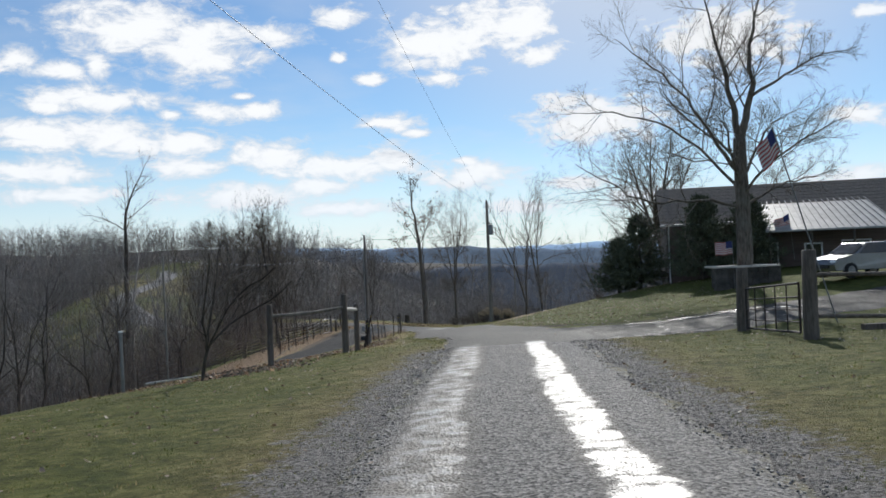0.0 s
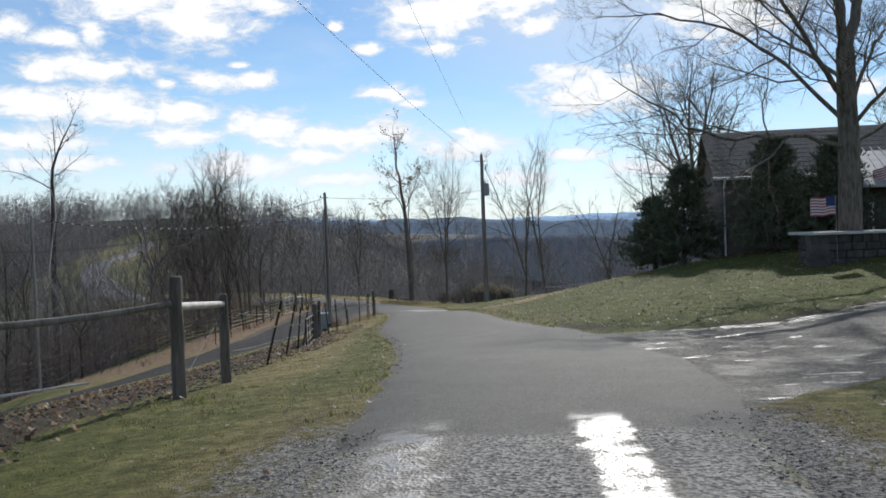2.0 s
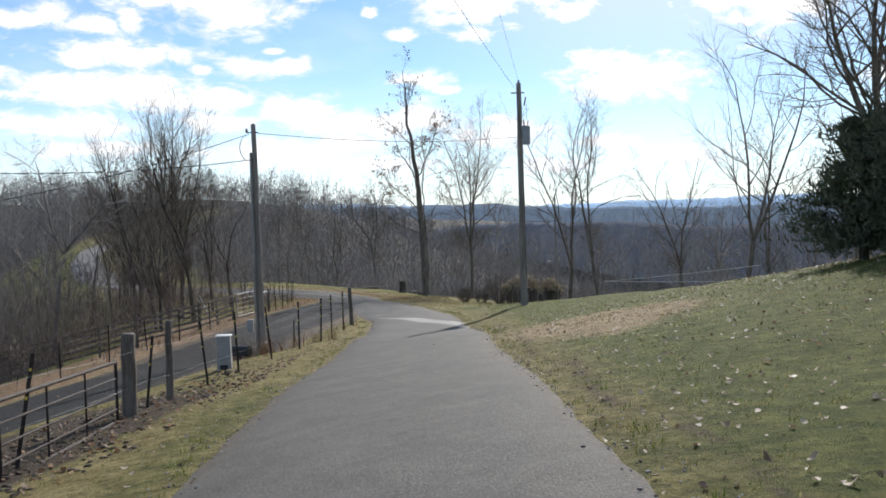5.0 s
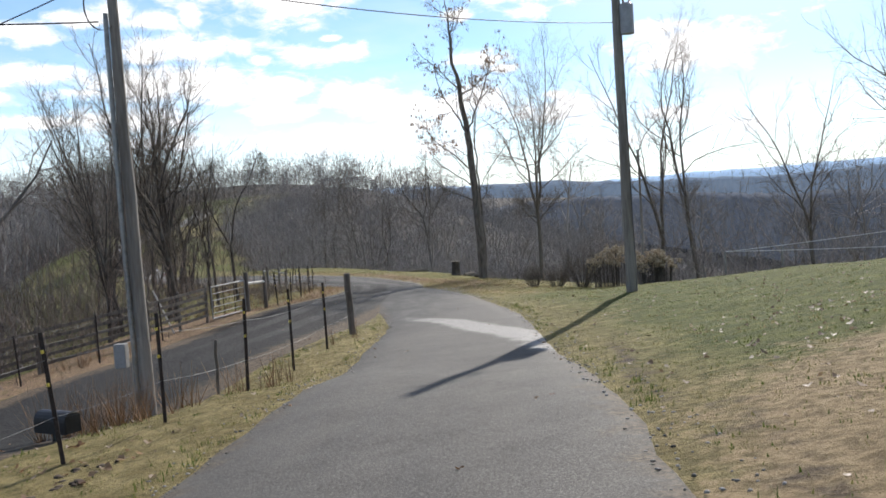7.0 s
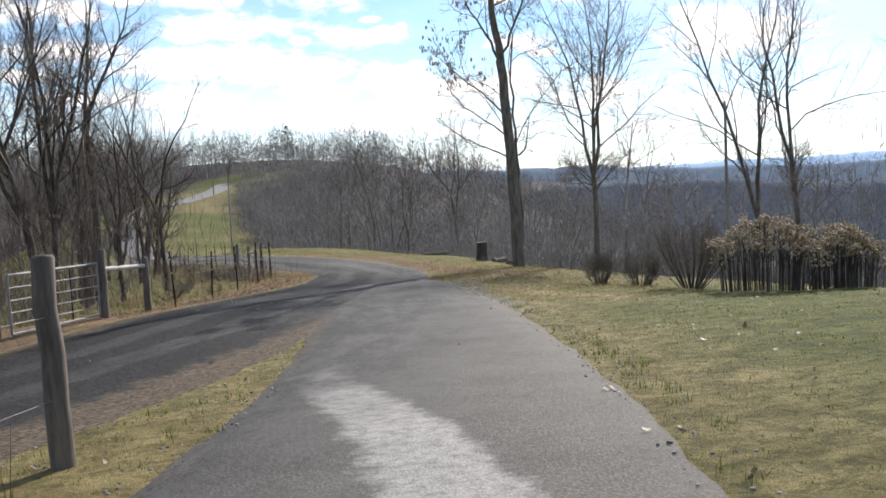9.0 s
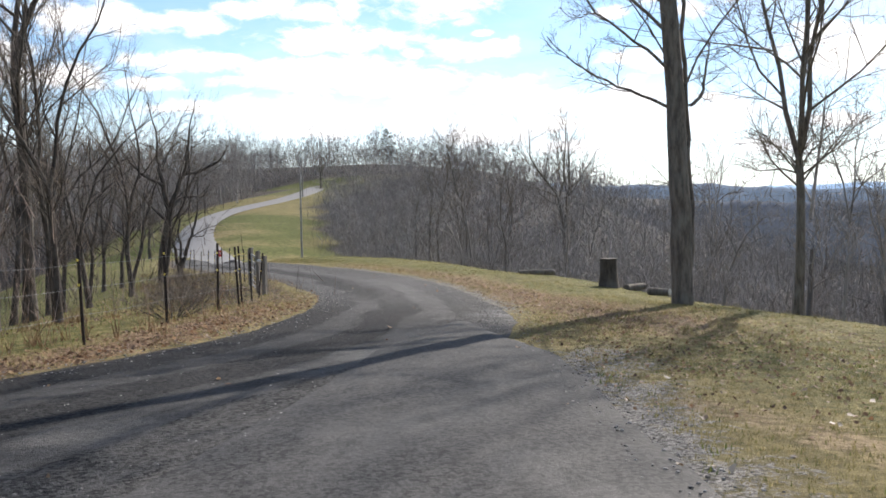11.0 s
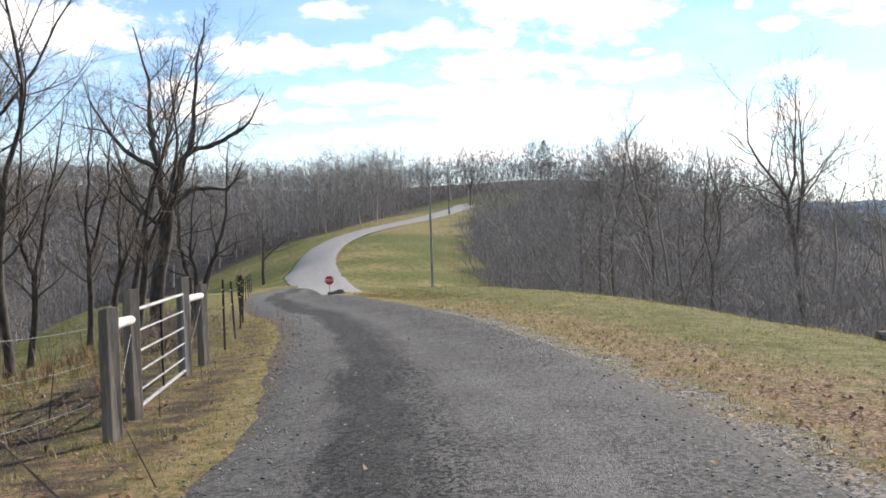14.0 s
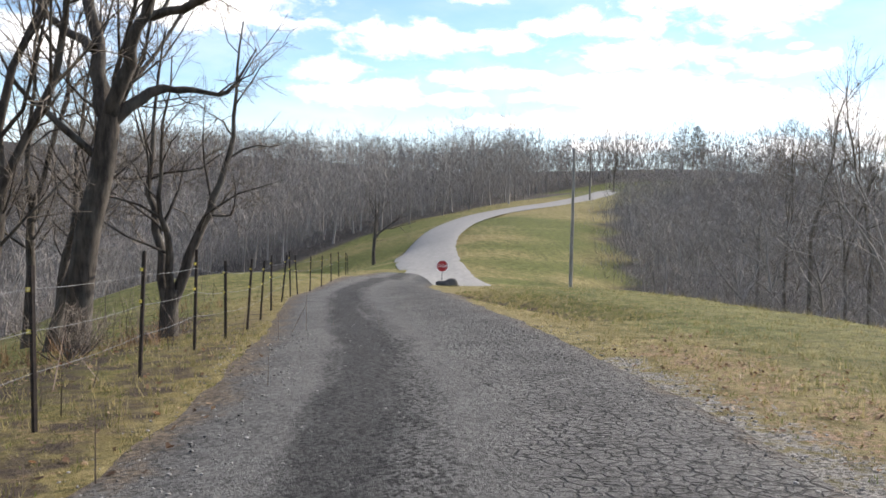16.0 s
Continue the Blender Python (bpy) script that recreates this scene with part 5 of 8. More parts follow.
tree(-33.8, 127.85, "leaning bare tree in the fence row", grow(43, 8, 0.17, spread=46, lift=0.15, kids=(8, 6, 5), reach=0.45, right=LOOKING, limbs=[
    (0.22, 0.17, 0, [(0, -0.3), (0.0, 0.5), (0.02, 1.0)]), (0.11, 0.015, 0.15, [(-0.05, 0.7), (-0.45, 2.6), (-0.6, 4.0), (-0.5, 6.5)]),
    (0.10, 0.012, -0.2, [(0.0, 0.8), (0.08, 2.0), (-0.05, 3.2), (0.3, 5.6)]), (0.13, 0.015, 0.1, [(0.05, 0.7), (0.5, 2.0), (0.95, 3.2), (1.2, 4.6), (1.3, 6.6)])]), "bark_dark")
for k, (x, y, h) in enumerate(((-30, 113, 12), (-36.5, 123, 10), (-35, 119, 11), (-27.5, 111.5, 9), (-38, 128, 9), (-36.6, 126.9, 13), (-39.3, 128, 11), (-31.4, 122.6, 9), (-25.5, 101.5, 12), (-27.8, 107.6, 13), (-30.6, 109.4, 14), (-33.2, 112, 15), (-29.2, 116.6, 12), (-34, 116.8, 14), (-38.5, 119.5, 15))):
    tree(x, y, "thin bare tree in the thicket beyond the fence", grow(50 + k, h, 0.12, 0.3, 2, 0.2, 42, 20, 0.06, 0.28, (10, 7, 5), reach=0.34, lean=(0.06 * (k % 3 - 1), 0.03)), "bark_dark", group="trees in the thicket")
tree(-74.7, 184.8, "small bare tree alone in the pasture", grow(44, 8.5, 0.2, 0.35, 3, 0.3, 50, 30, 0.06, 0.2, (6, 5, 4), reach=0.4), "bark_dark")
tree(-27, 181, "bare forked tree at the edge of the woods", grow(47, 17, 0.22, 0.45, 2, 0.4, 45, 22, 0.05, 0.25, (9, 6, 5), reach=0.26))
tree(-15.8, 172, "tall ragged bare tree standing clear of the woods", grow(61, 26, 0.27, 0.5, 3, 0.42, 46, 20, 0.07, 0.22, (12, 7, 5), reach=0.24, fine=0.007))
for k, (x, y, h) in enumerate(((-38.7, 188.3, 18.5), (-35.3, 184, 20), (-31.3, 174.6, 22), (-30.8, 180.7, 21), (-27.9, 173.2, 21.5), (-23, 168, 20))):
    tree(x, y, "tall bare tree standing above the edge of the woods", grow(180 + k, h, 0.17, 0.5, 1 + k % 2, 0.38, 44, 14, 0.04, 0.28, (11, 7, 5), reach=0.24, fine=0.007), group="tall trees at the woods")
tree(-6.0, 20.3, "small bare sapling on the lawn edge", grow(49, 3.6, 0.045, 0.22, 4, 0.2, 30, 22, 0.05, 0.35, (6, 5, 3), reach=0.34), "bark_dark")
tree(-86.5, 268, "lone bare tree on the hilltop", grow(28, 9, 0.18, 0.4, 3, 0.3, 45, 25, 0.04, 0.3, (7, 5, 4), reach=0.36))


def wood_kind(seed, h, kids):
    levels = grow(seed, h, 0.11, 0.5, 1 + seed % 2, 0.25, 50, 18, 0.06, 0.25, kids, reach=0.35, fine=0.012)
    thin = [[(p[[0, -1]] if k > 2 else p[::2] if len(p) > 4 else p[[0, 1, -1]], (r[[0, -1]] if k > 2 else r[::2] if len(r) > 4 else r[[0, 1, -1]]) + 0.006) for p, r in some] for k, some in enumerate(levels)]
    parts = [tubes(thin[0], 4), tubes(thin[1], 3)] + [slips(some, seed) for some in thin[2:] if some]
    v, quads, tris, base = [], [], [], 0
    for a, b in parts:
        v.append(a), (quads if b.shape[1] == 4 else tris).append(b + base)
        base += len(a)
    return np.concatenate(v), np.concatenate(quads), np.concatenate(tris)


def light_kind(seed, h):
    """A far tree: straight pieces only."""
    v, quads, tris, base = [], [], [], 0
    levels = grow(seed, h, 0.12, 0.45, 2, 0.3, 50, 18, 0.05, 0.25, (6, 4), reach=0.40, fine=0.02)
    for k, some in enumerate(levels):
        if not some:
            continue
        some = [(p[[0, -1]] if k else p[[0, len(p) // 2, -1]], (r[[0, -1]] if k else r[[0, len(r) // 2, -1]]) + 0.02 * (k > 0)) for p, r in some]
        a, b = tubes(some, 3) if k == 0 else slips(some, seed)
        v.append(a), (quads if k == 0 else tris).append(b + base)
        base += len(a)
    return np.concatenate(v), np.concatenate(quads), np.concatenate(tris)


def meadow_side(x, y):
    """Young growth along the hill meadow is lower than the rest of the woods."""
    return np.where((y > 160) & (y < 285) & (x > -86), np.interp(x, [-80, -50, -30], [0.42, 0.6, 1.0]), 1.0)


def plant_woods(name, kinds, places, material, label):
    g = random.Random(len(places))
    v, q, tr, base = [], [], [], 0
    places = np.array(places)
    zs = land(places[:, 0], places[:, 1])
    for (x, y), z in zip(places, zs):
        a, b, b3 = kinds[g.randrange(len(kinds))]
        t, s, sz = g.uniform(0, 6.28), g.uniform(0.75, 1.2), g.uniform(0.7, 1.2) * meadow_side(x, y)
        c, d = math.cos(t) * s, math.sin(t) * s
        v.append(np.stack([a[:, 0] * c - a[:, 1] * d + x, a[:, 0] * d + a[:, 1] * c + y, a[:, 2] * sz + z], 1))
        q.append(b + base), tr.append(b3 + base)
        base += len(a)
    ob = new(name, fast_mesh(name, np.concatenate(v), [np.concatenate(q), np.concatenate(tr)], material))
    tagged(ob, label, "woodland", kind="stuff")


def scatter(x0, x1, y0, y1, gap, keep, seed):
    g = np.random.RandomState(seed)
    x, y = np.meshgrid(np.arange(x0, x1, gap), np.arange(y0, y1, gap))
    x, y = (x + g.uniform(-0.48, 0.48, x.shape) * gap).ravel(), (y + g.uniform(-0.48, 0.48, y.shape) * gap).ravel()
    ok = keep(x, y)
    return np.stack([x[ok], y[ok]], 1)


def in_sight(x, y):
    """The stretch of country that lies open to the drive."""
    return ((x > -0.55 * y - 14) | (y > 116 - (x + 18) / 1.75)) & (x < 0.47 * (y - 25) + 8)


def deep(x, y):
    """Well inside the woods, where only the tops show."""
    return np.min([in_woods(x + 20 * math.cos(a), y + 20 * math.sin(a)) for a in np.arange(0, 6.28, 0.785)], 0) > 0.5


front = scatter(-130, 70, 55, 285, 5.6, lambda x, y: (in_woods(x, y) > 0.5) & in_sight(x, y) & ~deep(x, y), 3)
plant_woods("woodland_trees", [wood_kind(60 + k, 10 + 1.3 * (k % 4), (8, 6, 4)) for k in range(7)], front, MAT["woods"], "bare grey-brown woodland trees on the slopes")
inner = scatter(-130, 150, 55, 285, 7.0, lambda x, y: (in_woods(x, y) > 0.5) & in_sight(x, y) & deep(x, y), 6)
far = scatter(-330, 160, 288, 400, 9.6, lambda x, y: (in_woods(x, y) > 0.5) & in_sight(x, y), 4)
hill = scatter(-330, 40, 288, 345, 7.5, lambda x, y: in_sight(x, y), 9)
far = np.concatenate([inner, far, scatter(-330, -131, 60, 288, 10.0, lambda x, y: (in_woods(x, y) > 0.5) & in_sight(x, y), 5)])
plant_woods("far_woodland_trees", [light_kind(80 + k, 11) for k in range(7)], far, MAT["woods"], "distant bare woodland on the hills")


def brush(name, places, per, top, wide, material, label, seed):
    """The haze of fine twigs that fills bare woods: thin blades at all heights over each place."""
    r = np.random.RandomState(seed)
    z = np.repeat(land(places[:, 0], places[:, 1]), per)
    x, y = np.repeat(places[:, 0], per) + r.normal(0, 1.5, len(z)), np.repeat(places[:, 1], per) + r.normal(0, 1.5, len(z))
    tall = np.repeat(r.uniform(0.35, 1.15, len(places)) * meadow_side(places[:, 0], places[:, 1]), per) * top
    h = tall * r.beta(1.5, 1.15, len(z))
    a, tilt = r.uniform(0, 6.283, len(z)), r.normal(0, 0.95, len(z))
    n = r.uniform(0.5, 1.7, len(z)) * (0.6 + 0.04 * top)
    d = np.stack([np.cos(a) * np.sin(tilt), np.sin(a) * np.sin(tilt), np.abs(np.cos(tilt))], 1) * n[:, None]
    b = r.uniform(0, 6.283, len(z))
    w = wide * r.uniform(0.5, 1.5, len(z))
    side = np.stack([np.cos(b) * w, np.sin(b) * w, 0 * w], 1)
    p = np.stack([x, y, z + h - 0.2], 1)
    v = np.stack([p - side, p + side, p + d], 1).reshape(-1, 3)
    ob = new(name, fast_mesh(name, v, np.arange(len(v)).reshape(-1, 3), material))
    tagged(ob, label, "brush", kind="stuff")


brush("woodland_brush", scatter(-130, 70, 55, 285, 2.6, lambda x, y: (in_woods(x, y) > 0.4) & in_sight(x, y) & ~deep(x, y), 7), 150, 9.5, 0.018, MAT["woods"], "dense bare twigs and saplings filling the woods", 1)
brush("far_woodland_brush", np.concatenate([far, far + 2.5, far + np.array([[3.5, -2.0]]), far + np.array([[-2.5, 3.0]])]), 40, 9.5, 0.075, MAT["woods"], "dense bare twigs of the distant woods", 2)
brush("thicket_brush", scatter(-44, -26, 104, 136, 1.5, lambda x, y: (x < np.interp(y, [104, 116, 136], [-20.5, -25.5, -41])) & (waves(x * 0.5, y * 0.5) > -0.1) & (y < 110), 8), 40, 2.4, 0.008, MAT["bark_dark"], "tangled bare brush beyond the wire fence", 3)
brush("fence_brush", scatter(-44, -13, 95, 136, 1.1, lambda x, y: (off_line(x, y, drive_line) > 4.7) & (off_line(x, y, drive_line) < 6.4) & (x < np.interp(y, [95, 110, 136], [-13, -18.5, -38])) & (waves(x * 0.6, y * 0.6, 2.0) > -0.1), 14), 30, 0.75, 0.006, MAT["thicket"], "low tangle of dead stems under the pasture fence", 6)
brush("bank_brush", scatter(-30, -14.2, 42, 94, 1.6, lambda x, y: (x < np.interp(y, [42, 50, 56, 94], [-17.5, -17.0, -14.6, -14.0])) & (waves(x * 0.5, y * 0.5, 1.0) > -0.35), 10), 90, 4.2, 0.009, MAT["thicket"], "tangled bare brush beyond the lower drive", 4)
brush("clump_brush", scatter(-40, -16, 74, 103, 1.7, lambda x, y: (x < np.interp(y, [74, 84, 96, 103], [-17.5, -17.5, -20.0, -25.0])) & (waves(x * 0.4, y * 0.4, 3.0) > -0.5), 15), 75, 7.0, 0.011, MAT["thicket"], "tall tangled brush round the clump of trees", 8)
brush("fence_row_brush", scatter(-30, -16, 95, 106, 1.3, lambda x, y: (x < np.interp(y, [95, 100, 106], [-15.8, -17.8, -20.5])) & (waves(x * 0.6, y * 0.6, 5.0) > -0.3), 16), 45, 4.6, 0.008, MAT["thicket"], "bare saplings and brush in the fence row", 9)
brush("hilltop_brush", hill, 150, 8.0, 0.065, MAT["woods"], "dense bare twigs of the woods on the hilltop", 5)

# ---- small builders ----


def bm_tube(bm, a, b, r0, r1=None, sides=10):
    a, b = Vector(a), Vector(b)
    m = Matrix.Translation((a + b) / 2) @ (b - a).to_track_quat("Z", "Y").to_matrix().to_4x4()
    bmesh.ops.create_cone(bm, cap_ends=True, segments=sides, radius1=r0, radius2=r0 if r1 is None else r1, depth=(b - a).length, matrix=m)


def bm_box(bm, lo, hi, m=None):
    lo, hi = Vector(lo), Vector(hi)
    t = Matrix.Translation((lo + hi) / 2) @ Matrix.Diagonal((*(hi - lo), 1))
    bmesh.ops.create_cube(bm, size=1, matrix=(m @ t) if m else t)


def part(name, bm, material, parent=None, label="", bevel=0.0):
    if bevel:
        bmesh.ops.bevel(bm, geom=bm.edges[:], offset=bevel, segments=2, affect="EDGES", profile=0.6)
    me = bpy.data.meshes.new(name)
    bm.to_mesh(me)
    bm.free()
    me.materials.append(material)
    ob = new(name, me)
    ob.parent = parent
    if label:
        ob["label"] = label
    return ob


def tube_part(name, pieces, material, parent=None, sides=8, label=""):
    """A part from round rods: (a, b, r0[, r1])."""
    bm = bmesh.new()
    for piece in pieces:
        bm_tube(bm, piece[0], piece[1], piece[2], piece[3] if len(piece) > 3 else None, sides)
    return part(name, bm, material, parent, label)


def line_part(name, points, r, material, parent=None, sides=5, label=""):
    """A part that is one bent rod or wire."""
    v, q = tubes([(np.array(points, float), np.full(len(points), r))], sides)
    ob = new(name, fast_mesh(name, v, q, material))
    ob.parent = parent
    if label:
        ob["label"] = label
    return ob


def sag(a, b, drop, n=14):
    t = np.linspace(0, 1, n)[:, None]
    p = np.array(a, float) * (1 - t) + np.array(b, float) * t
    p[:, 2] -= drop * 4 * (t * (1 - t))[:, 0]
    return p


def wood_post(name, parent, x, y, z, h, r, lean=(0, 0), mat="old_wood", label=""):
    """A round post, worn at the rim and slightly crooked."""
    n = 6
    p = np.array([(x + lean[0] * k / (n - 1) + 0.012 * math.sin(3 * k + x), y + lean[1] * k / (n - 1) + 0.012 * math.cos(4 * k + y), z - 0.25 + (h + 0.25) * k / (n - 1)) for k in range(n)])
    rr = np.linspace(r * 1.06, r * 0.94, n)
    p, rr = np.concatenate([p, p[-1:] + [0, 0, 0.02], p[-1:] + [0, 0, 0.021]]), np.concatenate([rr, [r * 0.78, 0.001]])
    v, q = tubes([(p, rr)], 12)
    ob = new(name, fast_mesh(name, v, q, MAT[mat]))
    ob.parent = parent
    if label:
        ob["label"] = label
    return ob


def square_post(parent, x, y, z, h, r, mat):
    """A sawn square post with worn corners and a slanting top, a little twisted."""
    bm = bmesh.new()
    bm_box(bm, (x - r, y - r, z - 0.3), (x + r, y + r, z + h))
    for v in bm.verts:
        if v.co.z > z:
            v.co.z += 0.025 if v.co.x > x else -0.01
            v.co.x, v.co.y = v.co.x + 0.012 * (v.co.y - y) / r, v.co.y - 0.012 * (v.co.x - x) / r
    return part("post", bm, MAT[mat], parent, "", 0.012)


def t_post_mesh(h=1.4):
    """A steel fence post of T section with studs and a spade foot."""
    bm = bmesh.new()
    bm_box(bm, (-0.024, -0.004, -0.3), (0.024, 0.004, h))
    bm_box(bm, (-0.004, 0.004, -0.3), (0.004, 0.036, h))
    for k in range(12):
        bm_box(bm, (-0.008, -0.011, 0.25 + k * 0.095), (0.008, -0.004, 0.275 + k * 0.095))
    bm_box(bm, (-0.055, 0.0, -0.28), (0.055, 0.006, -0.12))
    me = bpy.data.meshes.new("post")
    bm.to_mesh(me)
    bm.free()
    me.materials.append(MAT["iron"])
    return me


T_POST = t_post_mesh()


def clip_mesh():
    bm = bmesh.new()
    bm_box(bm, (-0.012, -0.04, -0.018), (0.012, -0.012, 0.018))
    me = bpy.data.meshes.new("insulator")
    bm.to_mesh(me)
    bm.free()
    me.materials.append(MAT["yellow"])
    return me


CLIP = clip_mesh()


def wire_fence(label, spots, strands=(0.45, 0.85, 1.2), leans=None, group="wire fences", clip=False, mesh_from=None):
    """Steel posts with strands of wire from post to post; spots: x, y and a post height factor (0: only carries the wire)."""
    ob = new("wire_fence")
    base = Vector((spots[0][0], spots[0][1], land_at(*spots[0][:2])))
    ob.location = base
    g = random.Random(len(spots))
    tops = []
    for k, (x, y, s) in enumerate(spots):
        z = land_at(x, y)
        lean = leans[k] if leans else (g.gauss(0, 0.05), g.gauss(0, 0.04))
        if s:
            p = new("post", T_POST)
            p.parent = ob
            p.matrix_basis = Matrix.Translation(Vector((x, y, z)) - base) @ Euler((-lean[1], lean[0], g.uniform(-0.3, 0.3))).to_matrix().to_4x4() @ Matrix.Diagonal((1, 1, s, 1))
            if clip:
                for h in (0.85, 1.2):
                    c = new("insulator", CLIP)
                    c.parent = p
                    c.location = (0, 0, h)
        tops.append((x, y, z, lean))
    for h in strands:
        pts = []
        for a, b in zip(tops, tops[1:]):
            seg = sag([a[0] + a[3][0] * h, a[1] + a[3][1] * h, a[2] + h], [b[0] + b[3][0] * h, b[1] + b[3][1] * h, b[2] + h], 0.02 + 0.015 * g.random(), 5)
            pts += list(seg[:-1] - np.array(base))
        pts.append(np.array([tops[-1][0], tops[-1][1], tops[-1][2] + h]) - np.array(base))
        line_part("wire", pts, 0.0026, MAT["wire"], ob, 4)
    return tagged(ob, label, "fence", group)


def tube_gate(label, a, b, z0, z1, h=1.25, bars=6, mat="galv", uprights=3):
    """A tubular farm gate between two ends."""
    ob = new("farm_gate")
    ob.location = (*a, z0)
    d = Vector((b[0] - a[0], b[1] - a[1], z1 - z0))
    tube_part("frame", [((0, 0, 0.1), (0, 0, h), 0.026), ((*d.xy, d.z + 0.1), (*d.xy, d.z + h), 0.026), ((0, 0, 0.1), (*d.xy, d.z + 0.1), 0.026), ((0, 0, h), (*d.xy, d.z + h), 0.026)], MAT[mat], ob)
    for k in range(1, bars - 1):
        f = 0.1 + (h - 0.1) * (k / (bars - 1)) ** 1.12
        tube_part("rail", [((0, 0, f), (*d.xy, d.z + f), 0.015)], MAT[mat], ob)
    for k in range(1, uprights + 1):
        t = k / (uprights + 1)
        tube_part("upright", [((d.x * t, d.y * t, d.z * t + 0.1), (d.x * t, d.y * t, d.z * t + h), 0.016)], MAT["iron"], ob)
    return tagged(ob, label, "gate", "farm gates")


def brace(label, a, b, za, zb, ha, hb, r=0.085, rail=0.06, rail_h=1.22, sagged=0.0, mat="white_wood", post_mat="old_wood", square=False):
    """Two wooden posts with a peeled round rail let in between them."""
    ob = new("post_brace")
    ob.location = (*a, za)
    d = Vector((b[0] - a[0], b[1] - a[1], zb - za))
    if square:
        square_post(ob, 0, 0, 0, ha, r, post_mat)
        square_post(ob, d.x, d.y, d.z, hb, r * 0.95, post_mat)
    else:
        wood_post("post", ob, 0, 0, 0, ha, r, mat=post_mat)
        if hb:
            wood_post("post", ob, d.x, d.y, d.z, hb, r * 0.85, mat=post_mat)
    pts = sag((0, 0, rail_h), (d.x, d.y, d.z + rail_h), sagged, 6)
    v, q = tubes([(pts, np.linspace(rail, rail * 0.85, 6))], 10)
    rl = new("rail", fast_mesh("rail", v, q, MAT[mat]))
    rl.parent = ob
    rl["label"] = "pale peeled round rail" if mat == "white_wood" else "grey sagging rail"
    line_part("brace_wire", [(0, 0, 0.15), (d.x, d.y, d.z + rail_h - 0.1)], 0.005, MAT["wire"], ob, 4)
    return tagged(ob, label, "fence brace", "fence braces")


# ---- utility poles and lines ----


def pole(x, y, z, h, r, label, kind, lean=0.0, mat="pole_wood"):
    ob = new("utility_pole")
    ob.location = (x, y, z)
    n = 9
    p = np.array([(0.01 * math.sin(2 * k), 0.01 * math.cos(3 * k), -0.4 + (h + 0.4) * k / (n - 1)) for k in range(n)])
    rr = np.linspace(r, r * 0.64, n)
    p, rr = np.concatenate([p, p[-1:] + [0, 0, 0.05]]), np.concatenate([rr, [0.01]])
    v, q = tubes([(p, rr)], 16)
    shaft = new("shaft", fast_mesh("shaft", v, q, MAT[mat]))
    shaft.parent = ob
    if kind == "transformer":
        bm = bmesh.new()
        bm_tube(bm, (0.27, -0.12, h - 2.75), (0.27, -0.12, h - 1.95), 0.19, 0.19, 20)
        bm_tube(bm, (0.27, -0.12, h - 1.95), (0.27, -0.12, h - 1.90), 0.20, 0.12, 20)
        bm_box(bm, (0.1, -0.15, h - 2.6), (0.16, -0.09, h - 2.1))
        can = part("transformer", bm, MAT["grey_steel"], ob, "grey steel transformer can", 0.006)
        for dx in (-0.07, 0.08):
            tube_part("bushing", [((0.27 + dx, -0.12, h - 1.92), (0.27 + dx * 1.4, -0.12, h - 1.68), 0.035, 0.02)], MAT["porcelain"], can)
        tube_part("arm", [((-0.35, 0, h - 0.42), (0.25, 0, h - 0.42), 0.03)], MAT["pole_wood"], ob)
        tube_part("insulator", [((0, 0, h), (0, 0, h + 0.16), 0.05, 0.035)], MAT["porcelain"], ob)
        tube_part("cutout", [((0.22, 0.02, h - 1.0), (0.30, 0.0, h - 0.62), 0.03, 0.03)], MAT["porcelain"], ob)
        line_part("drop_wire", [(0.28, 0, h - 0.62), (0.33, -0.06, h - 1.2), (0.30, -0.12, h - 1.70)], 0.008, MAT["cable"], ob)
        line_part("ground_wire", [(0.13, -0.1, 0.0), (0.12, -0.09, h * 0.5), (0.10, -0.06, h - 0.6)], 0.012, MAT["cable"], ob)
    if kind == "service":
        line_part("conduit", [(-0.13, -0.09, -0.1), (-0.13, -0.09, h * 0.45), (-0.10, -0.07, h - 0.9)], 0.04, MAT["galv"], ob, 10, "grey metal conduit")
        loop = [(-0.14 - 0.30 * math.sin(a), -0.1, h - 0.75 + 0.42 * math.cos(a)) for a in np.linspace(0.2, 3.6, 12)]
        line_part("wire_loop", loop, 0.014, MAT["cable"], ob)
        tube_part("bracket", [((-0.22, -0.02, h - 0.25), (0.16, -0.02, h - 0.25), 0.018)], MAT["iron"], ob)
        tube_part("insulator", [((-0.22, -0.02, h - 0.25), (-0.22, -0.02, h - 0.12), 0.04, 0.03)], MAT["porcelain"], ob)
        bm = bmesh.new()
        bm_box(bm, (-0.42, -0.22, 0.75), (-0.22, -0.08, 1.15))
        part("meter_box", bm, MAT["cabinet"], ob, "pale grey meter box", 0.012)
    ob.rotation_euler = (0, radians(lean), 0)
    return tagged(ob, label, "utility pole", "utility poles")


pole(2.3, 74.1, -3.97, 10.05, 0.165, "grey wooden utility pole with a transformer", "transformer")
pole(-6.66, 62.4, -4.1, 7.45, 0.12, "weathered wooden utility pole beside the wire fence", "service", -0.3)
pole(-44.2, 167.0, land_at(-44.2, 167), 8.8, 0.12, "pale wooden utility pole below the hill meadow", "plain", 0.0, "grey_post")
pole(7.2, 121.7, land_at(7.2, 121.7), 2.15 - land_at(7.2, 121.7), 0.13, "grey wooden utility pole standing among the trees", "plain", 0.0, "grey_post")
pole(-81.2, 247, land_at(-81.2, 247), 8.5, 0.15, "far wooden utility pole beside the hill road", "plain")


